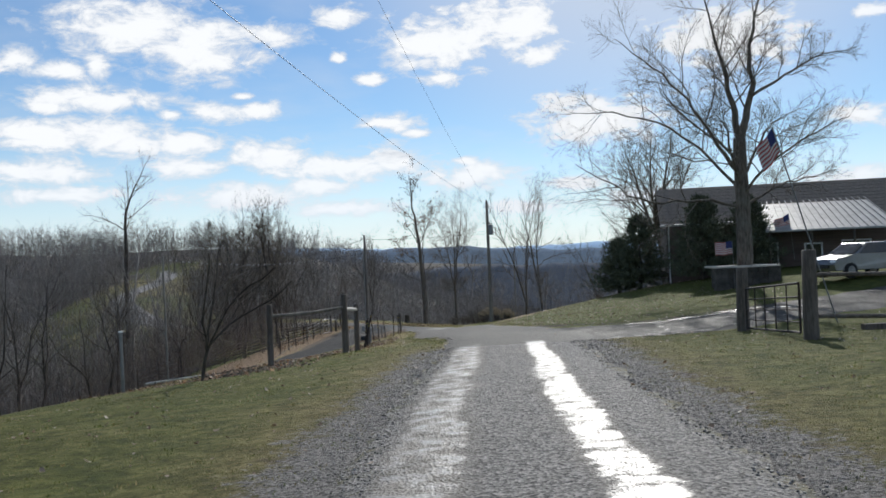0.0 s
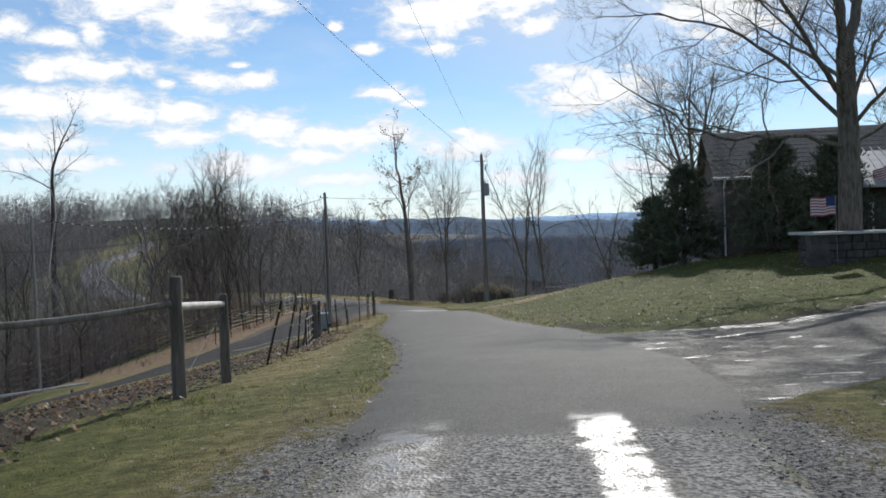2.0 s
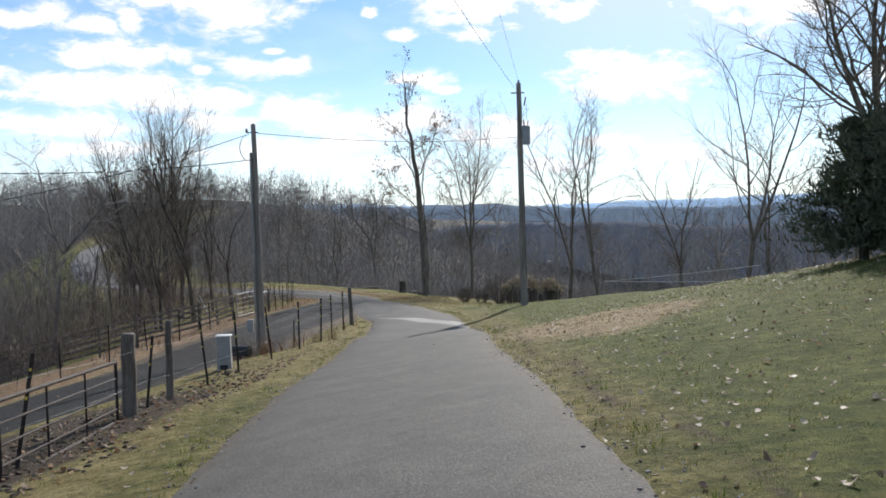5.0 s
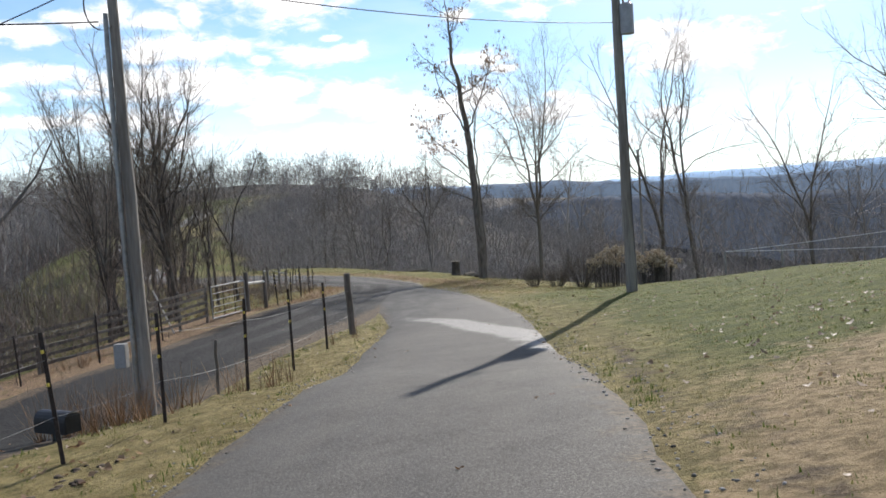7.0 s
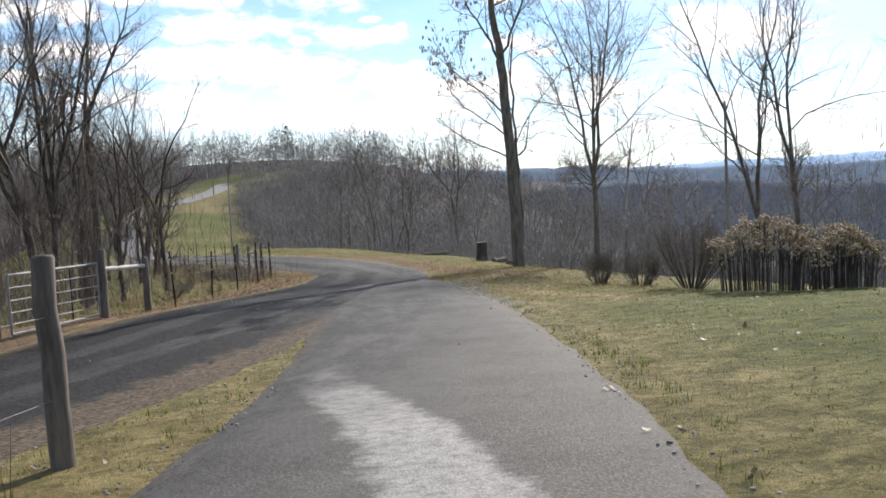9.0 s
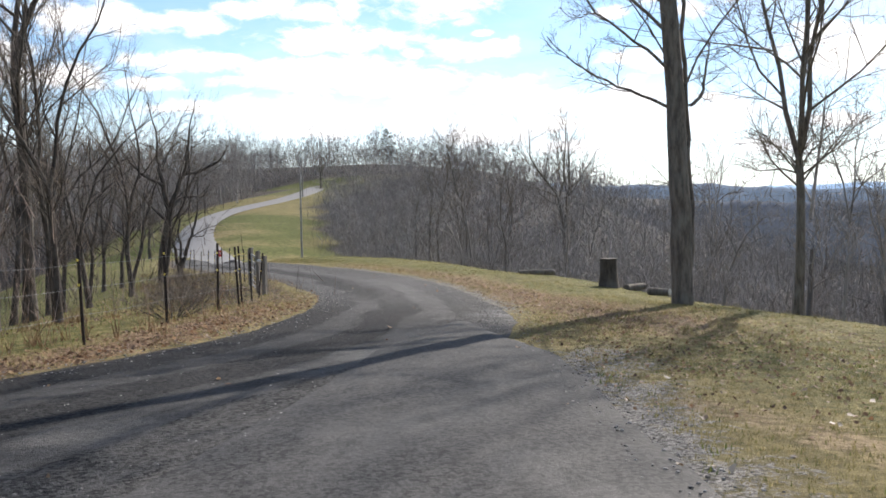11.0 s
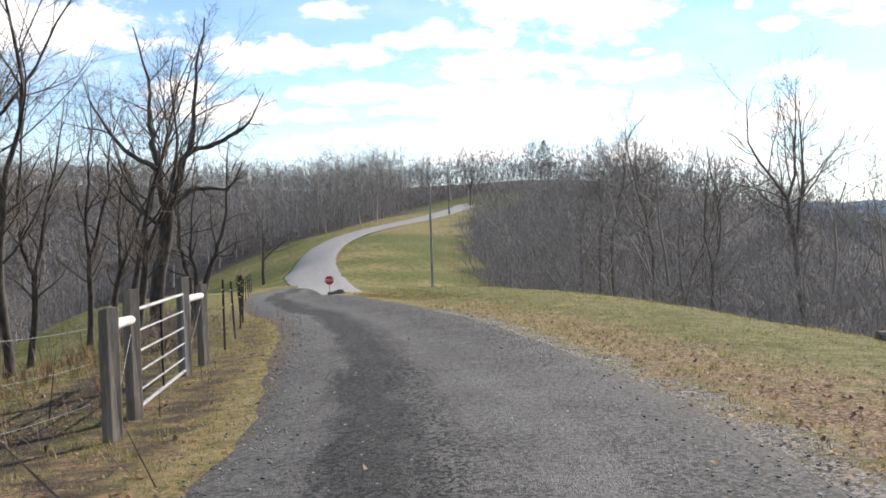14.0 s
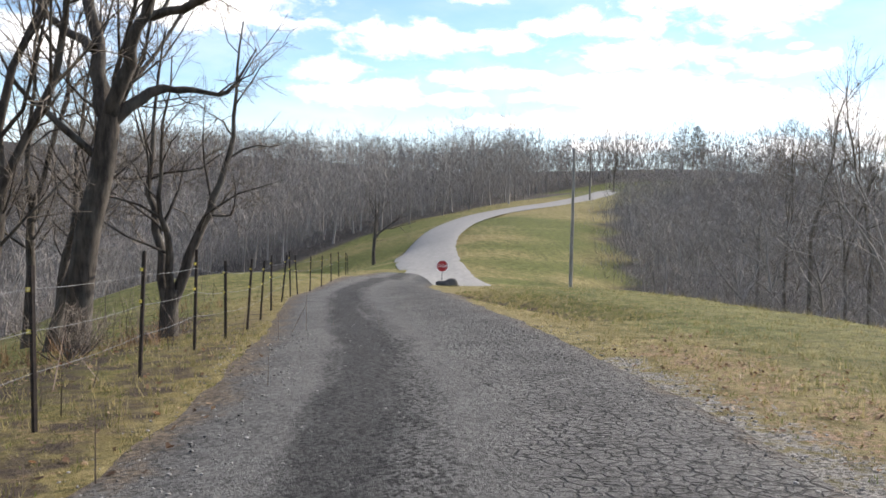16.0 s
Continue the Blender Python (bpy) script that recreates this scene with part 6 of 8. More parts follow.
def cable(a, b, drop, label, r=0.012, mat="cable"):
    ob = line_part("overhead_cable", sag(a, b, drop, 24), r, MAT[mat])
    return tagged(ob, label, "cable", "overhead cables")


cable((2.1, 74.1, 5.9), (-9.4, -22, 8.9), 1.0, "black overhead cable coming down to the transformer pole", 0.008)
cable((2.3, 74.1, 6.2), (-5.0, -22, 10.5), 0.9, "thin overhead cable above the gravel lane", 0.005)
cable((-6.75, 62.4, 3.1), (2.2, 74.1, 3.7), 0.25, "black service cable between two utility poles")
cable((-6.85, 62.4, 3.05), (-34, 66, 1.5), 1.5, "black service cable running out over the pasture", 0.011)
cable((-44.2, 167, -0.5), (-81.2, 247, 6.0), 0.6, "overhead cable climbing the hill meadow", 0.02)

# the slim pole across the lower drive, and the wrapped cable hung from it
slim = new("slim_pole")
slim.location = (-16.1, 48.2, land_at(-16.1, 48.2))
wood_post("shaft", slim, 0, 0, 0, 6.95, 0.055, (-0.1, 0.1), "grey_post")
tagged(slim, "slim grey wooden pole carrying a low cable", "pole")
swag = new("wrapped_cable")
swag.location = (-16.2, 48.3, land_at(-16.1, 48.2) + 6.8)
ends = sag((0, 0, 0), (9.6, 13.4, 0.1), 0.55, 40)
line_part("cable", ends, 0.013, MAT["cable"], swag)
for k in range(1, 30, 1):
    bm = bmesh.new()
    p, q = Vector(ends[k]), Vector(ends[k + 1])
    bm_tube(bm, p, p.lerp(q, 0.22 + 0.12 * math.sin(2.3 * k)), 0.016, 0.018, 7)
    part("wrap", bm, MAT["white"], swag)
tagged(swag, "sagging cable with white wraps along it", "cable")

# ---- fences along the lane ----
brace("weathered post with a sagging grey rail run to the corner post", (-5.15, 23.7), (-3.46, 25.62), land_at(-5.15, 23.7), land_at(-3.46, 25.62), 1.62, 0, 0.08, 0.05, 1.33, 0.04, mat="sawn_post")
brace("weathered corner post with a pale round brace rail", (-3.42, 25.75), (-3.35, 27.95), land_at(-3.42, 25.75), land_at(-3.35, 27.95), 1.68, 1.42, 0.095, 0.06, 1.28)
LEANS = [(0.22, 0.08), (0.26, 0.05), (0.20, 0.10), (0.10, 0.02), (0.16, 0.05), (0.12, 0.0), (-0.1, 0), (-0.04, 0), (-0.10, 0.03), (0, 0), (0.03, 0), (0, 0), (0, 0), (0, 0), (0, 0)]
wire_fence("leaning rusty steel posts with slack wire along the lane", [(-3.36, 27.95, 0), (-3.65, 32.4, 1.0), (-4.05, 36.5, 0.98), (-4.6, 41.2, 0.95), (-4.95, 44.2, 1.0), (-5.3, 49.2, 0.92),
           (-5.3, 52.6, 1.0), (-5.2, 54.6, 1.05), (-5.0, 57.0, 1.0), (-4.6, 58.6, 0.95), (-4.5, 61.25, 1.02), (-4.71, 64.3, 1.08), (-4.72, 66.8, 1.02), (-4.95, 70.1, 0)], (0.5, 1.1), LEANS, clip=True)
end_post = new("end_post")
end_post.location = (-4.93, 70.15, land_at(-4.93, 70.15))
wood_post("post", end_post, 0, 0, 0, 1.52, 0.085, (-0.06, 0))
tagged(end_post, "stout weathered wooden fence end post", "post")
tube_gate("dark tube gate hung beside the lane", (-4.7, 43.4), (-5.15, 47.6), land_at(-4.7, 43.4) - 0.15, land_at(-5.15, 47.6) - 0.1, 1.05, 5, "iron", 2)
for x, y, h, r in ((-5.2, 48.2, 1.35, 0.12), (-5.4, 50.6, 1.5, 0.07), (-5.84, 63.4, 0.95, 0.03)):
    p = new("wooden_post")
    p.location = (x, y, land_at(x, y))
    wood_post("post", p, 0, 0, 0, h, r, (0.02, 0))
    tagged(p, "old grey wooden fence post by the lane", "post", "old fence posts")


def mailbox(x, y):
    ob = new("mailbox")
    ob.location = (x, y, land_at(x, y))
    wood_post("post", ob, 0, 0, 0, 0.95, 0.06, (-0.05, 0.02), "black")
    bm = bmesh.new()
    bm_box(bm, (-0.30, -0.13, 0.86), (0.30, 0.13, 1.02))
    for k in range(9):
        a, b = math.pi * k / 9, math.pi * (k + 1) / 9
        vs = [bm.verts.new((sx, 0.13 * math.cos(t), 1.02 + 0.13 * math.sin(t))) for sx, t in ((-0.3, a), (0.3, a), (0.3, b), (-0.3, b))]
        bm.faces.new(vs)
    for sx in (-0.3, 0.3):
        bm.faces.new([bm.verts.new((sx, 0.13 * math.cos(math.pi * k / 9), 1.02 + 0.13 * math.sin(math.pi * k / 9))) for k in range(10)])
    box = part("box", bm, MAT["black"], ob)
    bm = bmesh.new()
    bm_box(bm, (0.30, -0.12, 0.87), (0.312, 0.12, 1.1))
    part("door", bm, MAT["black"], box)
    ob.rotation_euler = (0, 0, radians(-20))
    ob.location.z -= 0.72
    return tagged(ob, "black rural mailbox on a short post", "mailbox")


mailbox(-6.55, 59.5)


def cabinet(x, y):
    ob = new("utility_cabinet")
    ob.location = (x, y, land_at(x, y) - 0.15)
    bm = bmesh.new()
    bm_box(bm, (-0.19, -0.14, -0.25), (0.19, 0.14, 1.0))
    for v in bm.verts:
        if v.co.z > 0.9:
            v.co.x, v.co.y = v.co.x * 0.86, v.co.y * 0.86
    part("body", bm, MAT["cabinet"], ob, "", 0.02)
    bm = bmesh.new()
    bm_box(bm, (-0.19, -0.15, 1.0), (0.19, 0.15, 1.035))
    part("lid", bm, MAT["white"], ob, "", 0.012)
    bm = bmesh.new()
    bm_box(bm, (-0.1, -0.155, 0.12), (0.1, -0.13, 0.28))
    part("hatch", bm, MAT["black"], ob, "dark open hatch")
    ob.rotation_euler = (0, 0, radians(8))
    return tagged(ob, "pale grey plastic utility cabinet behind the fence", "cabinet")


cabinet(-6.02, 56.2)
pipe = new("plastic_pipe")
pipe.location = (-8.2, 21.3, land_at(-8.2, 21.3))
tube_part("tube", [((0, 0, -0.2), (-0.02, 0, 1.45), 0.04)], MAT["galv"], pipe, 12)
tube_part("cap", [((-0.02, 0, 1.45), (-0.02, 0, 1.49), 0.056)], MAT["white"], pipe, 12)
tagged(pipe, "grey plastic pipe standing in the lawn", "pipe")

rail = new("low_rail")
rx, ry = -14.6, 41.5
rail.location = (rx, ry, land_at(rx, ry))
for dx in (0.1, 2.3):
    tube_part("stake", [((dx, 0.4 * dx, -0.3), (dx, 0.4 * dx, 0.62), 0.04)], MAT["old_wood"], rail)
tube_part("pole", [((-0.3, -0.1, 0.55), (2.8, 1.1, 0.78), 0.05, 0.04)], MAT["white_wood"], rail, 10)
tagged(rail, "pale round pole laid on two low stakes", "rail")

# ---- across the lower drive: corral panels, gate ----


def corral_panel(a, b, za, zb):
    ob = new("corral_panel")
    ob.location = (*a, za)
    d = Vector((b[0] - a[0], b[1] - a[1], zb - za))
    for t in (0, 0.5, 1):
        wood_post("post", ob, d.x * t, d.y * t, d.z * t, 1.4, 0.05)
    for h in (0.28, 0.53, 0.78, 1.03, 1.28):
        bm = bmesh.new()
        m = Matrix.Translation(d * 0.5 + Vector((0, 0, h))) @ d.to_track_quat("X", "Z").to_matrix().to_4x4()
        bm_box(bm, (-d.length / 2, 0.05, -0.05), (d.length / 2, 0.075, 0.05), m)
        part("board", bm, MAT["old_wood"], ob)
    return tagged(ob, "weathered grey board fence panel of a corral", "fence panel", "corral panels")


for a, b in (((-12.9, 80.4), (-13.5, 76.8)), ((-13.52, 76.7), (-15.2, 73.2)), ((-15.25, 73.1), (-17.2, 70.0)), ((-17.3, 69.9), (-19.6, 66.8)), ((-18.6, 50.5), (-17.2, 53.5))):
    corral_panel(a, b, land_at(*a), land_at(*b))
tube_gate("pale tube farm gate beside the lower drive", (-12.75, 80.6), (-12.45, 83.4), land_at(-12.75, 80.6), land_at(-12.45, 83.4), 1.3, 6, "galv", 2)
brace("gate post and brace with a pale round rail", (-12.42, 83.55), (-12.2, 85.2), land_at(-12.42, 83.55), land_at(-12.2, 85.2), 1.6, 1.35, 0.10, 0.06, 1.15)
wire_fence("rusty steel posts and wire beyond the lower drive", [(-12.5, 60.5, 0.9), (-12.7, 64.5, 1), (-12.95, 68.6, 0.9), (-13.05, 72.6, 1.0), (-12.95, 76.6, 0.95), (-12.85, 80.5, 0)], (0.9, 1.2))
stick = new("leaning_stake")
stick.location = (-13.3, 78.4, land_at(-13.3, 78.4))
tube_part("stake", [((0, 0, -0.1), (-0.75, 0.1, 1.55), 0.03)], MAT["white_wood"], stick)
tagged(stick, "pale stake leaning against the fence", "stake")

# ---- fence and gate beside the merged drive ----
wire_fence("rusty steel posts and wire along the leafy bank", [(-12.1, 86.5, 1.05), (-12.4, 89.5, 1), (-12.7, 92.2, 1.05), (-13.0, 94.8, 1.05), (-13.5, 97.4, 1), (-14.3, 99.7, 1.0), (-15.6, 102.2, 1.1), (-16.6, 104.6, 1), (-17.7, 107.1, 1.05), (-18.7, 109.4, 0)], (0.45, 0.85, 1.2), clip=True)
gz = [land_at(x, y) for x, y in ((-18.9, 109.85), (-19.75, 111.0), (-21.6, 113.9), (-22.28, 115.1))]
brace("squared gate post and brace with a pale round rail", (-18.9, 109.85), (-19.75, 111.0), gz[0], gz[1], 1.38, 1.55, 0.075, 0.065, 1.2, post_mat="sawn_post", square=True)
tube_gate("galvanised farm gate standing closed by the drive", (-19.82, 111.1), (-21.52, 113.8), gz[1], gz[2], 1.3, 6, "galv", 1)
brace("squared gate post and brace with a pale round rail", (-21.6, 113.9), (-22.28, 115.1), gz[2], gz[3], 1.55, 1.38, 0.075, 0.065, 1.2, post_mat="sawn_post", square=True)
spots = [(-22.3, 115.2, 0), (-24.0, 117.7, 1.05), (-25.7, 120.1, 1.0), (-27.4, 122.4, 1.05), (-29.1, 124.6, 1.05), (-30.8, 126.7, 1.0), (-32.5, 128.8, 1.05), (-34.2, 130.8, 1.0),
         (-35.9, 132.8, 1.05), (-37.6, 134.9, 1.0), (-39.3, 137.0, 1.05), (-41.2, 139.3, 1), (-43.5, 142.4, 1), (-46, 145.8, 1), (-49, 149.8, 1), (-52, 153.8, 1), (-56, 159, 1), (-61, 165, 1)]
wire_fence("row of rusty steel posts with wire beside the pasture", spots, (0.5, 0.85, 1.2), clip=True)


def stop_sign(x, y):
    ob = new("stop_sign")
    ob.location = (x, y, land_at(x, y))
    tube_part("post", [((0, 0, -0.3), (0, 0, 1.45), 0.03)], MAT["galv"], ob)
    for name, r, y0, mat in (("plate", 0.375, 0.0, "white"), ("face", 0.348, -0.006, "red")):
        bm = bmesh.new()
        a = [(r / math.cos(math.pi / 8) * math.cos(math.pi / 8 + k * math.pi / 4), r / math.cos(math.pi / 8) * math.sin(math.pi / 8 + k * math.pi / 4)) for k in range(8)]
        front = [bm.verts.new((p, -0.045 + y0, q + 1.15)) for p, q in a]
        rear = [bm.verts.new((p, -0.040 + y0 * 0.4, q + 1.15)) for p, q in a]
        bm.faces.new(front), bm.faces.new(rear[::-1])
        for k in range(8):
            bm.faces.new((front[k], rear[k], rear[(k + 1) % 8], front[(k + 1) % 8]))
        part(name, bm, MAT[mat], ob)
    text = bpy.data.curves.new("lettering", "FONT")
    text.body, text.size, text.align_x, text.align_y, text.extrude = "STOP", 0.27, "CENTER", "CENTER", 0.001
    tmp = new("lettering_source", text)
    me = bpy.data.meshes.new_from_object(tmp.evaluated_get(bpy.context.evaluated_depsgraph_get()))
    bpy.data.objects.remove(tmp)
    me.materials.clear()
    me.materials.append(MAT["white"])
    lt = new("lettering", me)
    lt.parent = ob
    lt.location, lt.rotation_euler = (0, -0.055, 1.15), (radians(90), 0, 0)
    ob.rotation_euler = (0, 0, radians(36))
    return tagged(ob, "red octagonal stop sign on a metal post", "stop sign")


stop_sign(-53.0, 165.4)


def stump(x, y, h, r, label):
    ob = new("tree_stump")
    ob.location = (x, y, land_at(x, y))
    n = 7
    p = np.array([(0, 0, -0.2 + (h + 0.2) * k / (n - 1)) for k in range(n)])
    rr = r * np.array([1.5, 1.25, 1.08, 1.0, 0.98, 0.97, 0.97])
    v, q = tubes([(p, rr)], 18)
    v = v * np.stack([1 + 0.06 * np.sin(7 * np.arctan2(v[:, 1], v[:, 0]))] * 2 + [np.ones(len(v))], 1)
    b = new("bark", fast_mesh("bark", v, q, MAT["bark_dark"]))
    b.parent = ob
    bm = bmesh.new()
    bm_tube(bm, (0, 0, h - 0.02), (0, 0, h + 0.01), r * 1.1, r * 1.08, 18)
    part("cut_top", bm, MAT["bark_dark"], ob, "dark weathered sawn top")
    return tagged(ob, label, "tree stump")


stump(-7.1, 113.1, 1.02, 0.30, "tall sawn tree stump on the leafy bank")
for x, y, a, n in ((-11.0, 120.4, 20, 1.6), (-6.2, 113.6, 60, 1.1), (-5.3, 112.2, -30, 0.8)):
    lg = new("log")
    lg.matrix_world = pose(x, y, land_at(x, y) + 0.12, 0, 0, a)
    tube_part("wood", [((-n / 2, 0, 0), (n / 2, 0, 0.02), 0.15, 0.12)], MAT["bark"], lg, 12)
    tube_part("cut_end", [((n / 2, 0, 0.02), (n / 2 + 0.01, 0, 0.02), 0.115, 0.11)], MAT["white_wood"], lg, 12)
    tagged(lg, "short cut log lying among fallen leaves", "log", "cut logs")
bm = bmesh.new()
bmesh.ops.create_icosphere(bm, subdivisions=3, radius=1.0)
for v in bm.verts:
    k = 1 + 0.16 * math.sin(3.1 * v.co.x + 2.0 * v.co.y) + 0.12 * math.cos(4.3 * v.co.z + 1.7 * v.co.x)
    v.co = Vector((v.co.x * 0.75 * k, v.co.y * 0.45 * k, max(v.co.z * 0.38 * k, -0.2)))
me = bpy.data.meshes.new("boulder")
bm.to_mesh(me)
bm.free()
me.materials.append(MAT["masonry"])
me.shade_smooth()
rock = new("boulder", me)
rock.location = (-47.4, 158.0, land_at(-47.4, 158.0) + 0.08)
tagged(rock, "dark half-buried boulder at the road mouth", "boulder")
stand = new("wire_stand")
stand.location = (2.75, 73.6, land_at(2.75, 73.6))
line_part("frame", [(-0.17, 0, -0.05), (-0.15, 0, 0.36), (0.15, 0, 0.4), (0.18, 0, -0.05)], 0.012, MAT["black"], stand, 6)
line_part("crossbar", [(-0.16, 0, 0.2), (0.165, 0, 0.2)], 0.008, MAT["black"], stand, 6)
tagged(stand, "small bent black wire stand beside the pole", "stand")

# ---- the house on its knoll ----
HX, HY, HZ = 12.2, 53.0, -0.75


def slab(bm, corners, t):
    """A flat plate of thickness t below four or more corners."""
    top = [bm.verts.new(c) for c in corners]
    low = [bm.verts.new((c[0], c[1], c[2] - t)) for c in corners]
    bm.faces.new(top), bm.faces.new(low[::-1])
    n = len(corners)
    for k in range(n):
        bm.faces.new((top[k], low[k], low[(k + 1) % n], top[(k + 1) % n]))


def pierced(bm, length, height, thick, holes):
    """An upright wall along x from 0, with rectangular holes (x0, x1, z0, z1) right through it."""
    xs = sorted({0, length, *(h[0] for h in holes), *(h[1] for h in holes)})
    zs = sorted({-0.6, height, *(h[2] for h in holes), *(h[3] for h in holes)})
    for x0, x1 in zip(xs, xs[1:]):
        for z0, z1 in zip(zs, zs[1:]):
            if not any(h[0] <= x0 and x1 <= h[1] and h[2] <= z0 and z1 <= h[3] for h in holes):
                bm_box(bm, (x0, 0, z0), (x1, thick, z1))
    bmesh.ops.remove_doubles(bm, verts=bm.verts, dist=1e-4)
    seen = {}
    for f in bm.faces:
        seen.setdefault(frozenset(tuple(round(c, 3) for c in v.co) for v in f.verts), []).append(f)
    bmesh.ops.delete(bm, geom=[f for some in seen.values() if len(some) > 1 for f in some], context="FACES_ONLY")


def house():
    ob = new("house")
    ob.matrix_world = pose(HX, HY, HZ, 0, 0, -10)
    L, D, E, R = 18.0, 9.2, 3.75, 6.05
    holes = [(2.2, 3.4, 1.1, 2.4), (5.0, 6.2, 1.1, 2.4), (7.6, 8.6, 0.15, 2.3), (9.6, 11.2, 1.0, 2.4), (13.5, 14.9, 1.1, 2.4)]
    bm = bmesh.new()
    pierced(bm, L, E, 0.2, holes)
    part("front_wall", bm, MAT["wall"], ob)
    for name, x0 in (("gable_wall", 0.0), ("gable_wall", L - 0.2)):
        bm = bmesh.new()
        prof = [(0.2, -0.6), (D - 0.2, -0.6), (D - 0.2, E), (D / 2, R - 0.12), (0.2, E)]
        a, b = [bm.verts.new((x0, y, z)) for y, z in prof], [bm.verts.new((x0 + 0.2, y, z)) for y, z in prof]
        bm.faces.new(a[::-1]), bm.faces.new(b)
        for k in range(5):
            bm.faces.new((a[k], a[(k + 1) % 5], b[(k + 1) % 5], b[k]))
        part(name, bm, MAT["wall"], ob)
    bm = bmesh.new()
    bm_box(bm, (0, D - 0.2, -0.6), (L, D, E))
    part("rear_wall", bm, MAT["wall"], ob)
    for x0, x1, z0, z1 in holes:
        door = z0 < 0.5
        f = new("door" if door else "window")
        f.parent = ob
        bm = bmesh.new()
        for lo, hi in (((x0, -0.03, z0), (x0 + 0.09, 0.12, z1)), ((x1 - 0.09, -0.03, z0), (x1, 0.12, z1)), ((x0 + 0.09, -0.03, z1 - 0.09), (x1 - 0.09, 0.12, z1)), ((x0 + 0.09, -0.03, z0), (x1 - 0.09, 0.12, z0 + 0.09)), ((x0 + 0.09, 0.0, (z0 + z1) / 2 - 0.03), (x1 - 0.09, 0.1, (z0 + z1) / 2 + 0.03))):
            bm_box(bm, lo, hi)
        part("frame", bm, MAT["white"], f)
        bm = bmesh.new()
        bm_box(bm, (x0 + 0.09, 0.05, z0 + 0.09), (x1 - 0.09, 0.06, z1 - 0.09))
        part("pane", bm, MAT["glass"], f)
    o = 0.4
    for name, y0, y1 in (("front_roof", -o, D / 2), ("rear_roof", D + o, D / 2)):
        roof = new(name)
        roof.parent = ob
        zl = E - o * (R - E) / (D / 2) + 0.1
        rows = 11
        for k in range(rows):
            a, b = k / rows, (k + 1) / rows
            pa, pb = (y0 + (y1 - y0) * a, zl + (R + 0.05 - zl) * a), (y0 + (y1 - y0) * b, zl + (R + 0.05 - zl) * b)
            quad = [(-o, pa[0], pa[1] + 0.009), (L + o, pa[0], pa[1] + 0.009), (L + o, pb[0], pb[1]), (-o, pb[0], pb[1])]
            bm = bmesh.new()
            slab(bm, quad if name == "front_roof" else quad[::-1], 0.14)
            part("shingle_course", bm, MAT["roof"], roof)
    bm = bmesh.new()
    slab(bm, [(5.2, -2.3, 3.05), (12.2, -2.3, 3.05), (11.4, 2.6, 5.05), (5.6, 2.6, 5.05)], 0.1)
    porch = part("porch_roof", bm, MAT["tin"], ob, "pale metal porch roof")
    for k in range(18):
        bm = bmesh.new()
        x = 5.3 + k * 0.4
        xt = 5.65 + k * 0.335
        slab(bm, [(x, -2.3, 3.085), (x + 0.04, -2.3, 3.085), (xt + 0.04, 2.6, 5.085), (xt, 2.6, 5.085)], 0.03)
        part("seam", bm, MAT["tin"], porch)
    for x in (5.4, 7.6, 9.8, 12.0):
        tube_part("porch_post", [((x, -2.15, -0.3), (x, -2.15, 2.95), 0.07)], MAT["old_wood"], ob)
    bm = bmesh.new()
    bm_box(bm, (5.2, -2.4, -0.5), (12.2, -0.01, -0.02))
    part("porch_floor", bm, MAT["old_wood"], ob)
    tube_part("gutter", [((-o, -o - 0.06, E - 0.12), (L + o, -o - 0.06, E - 0.12), 0.06)], MAT["white"], ob)
    line_part("downspout", [(0.08, -o - 0.04, E - 0.15), (0.08, -0.06, E - 0.5), (0.08, -0.06, 0.0)], 0.045, MAT["white"], ob, 8)
    lights = new("string_lights")
    lights.matrix_world = ob.matrix_world @ pose(-o, -o - 0.13, E - 0.1)
    line_part("cord", [(0, 0, 0), (9, 0, -0.02), (18.7, 0, 0)], 0.012, MAT["cable"], lights)
    for k in range(46):
        bm = bmesh.new()
        bmesh.ops.create_icosphere(bm, subdivisions=1, radius=0.05, matrix=Matrix.Translation((0.2 + k * 0.4, 0, -0.05)) @ Matrix.Diagonal((0.8, 0.8, 1.4, 1)))
        part("bulb", bm, MAT["white"], lights)
    tagged(lights, "string of small white bulbs along the gutter", "string lights")
    return tagged(ob, "dark wooden house with shingled roof and metal porch roof", "house")


house()


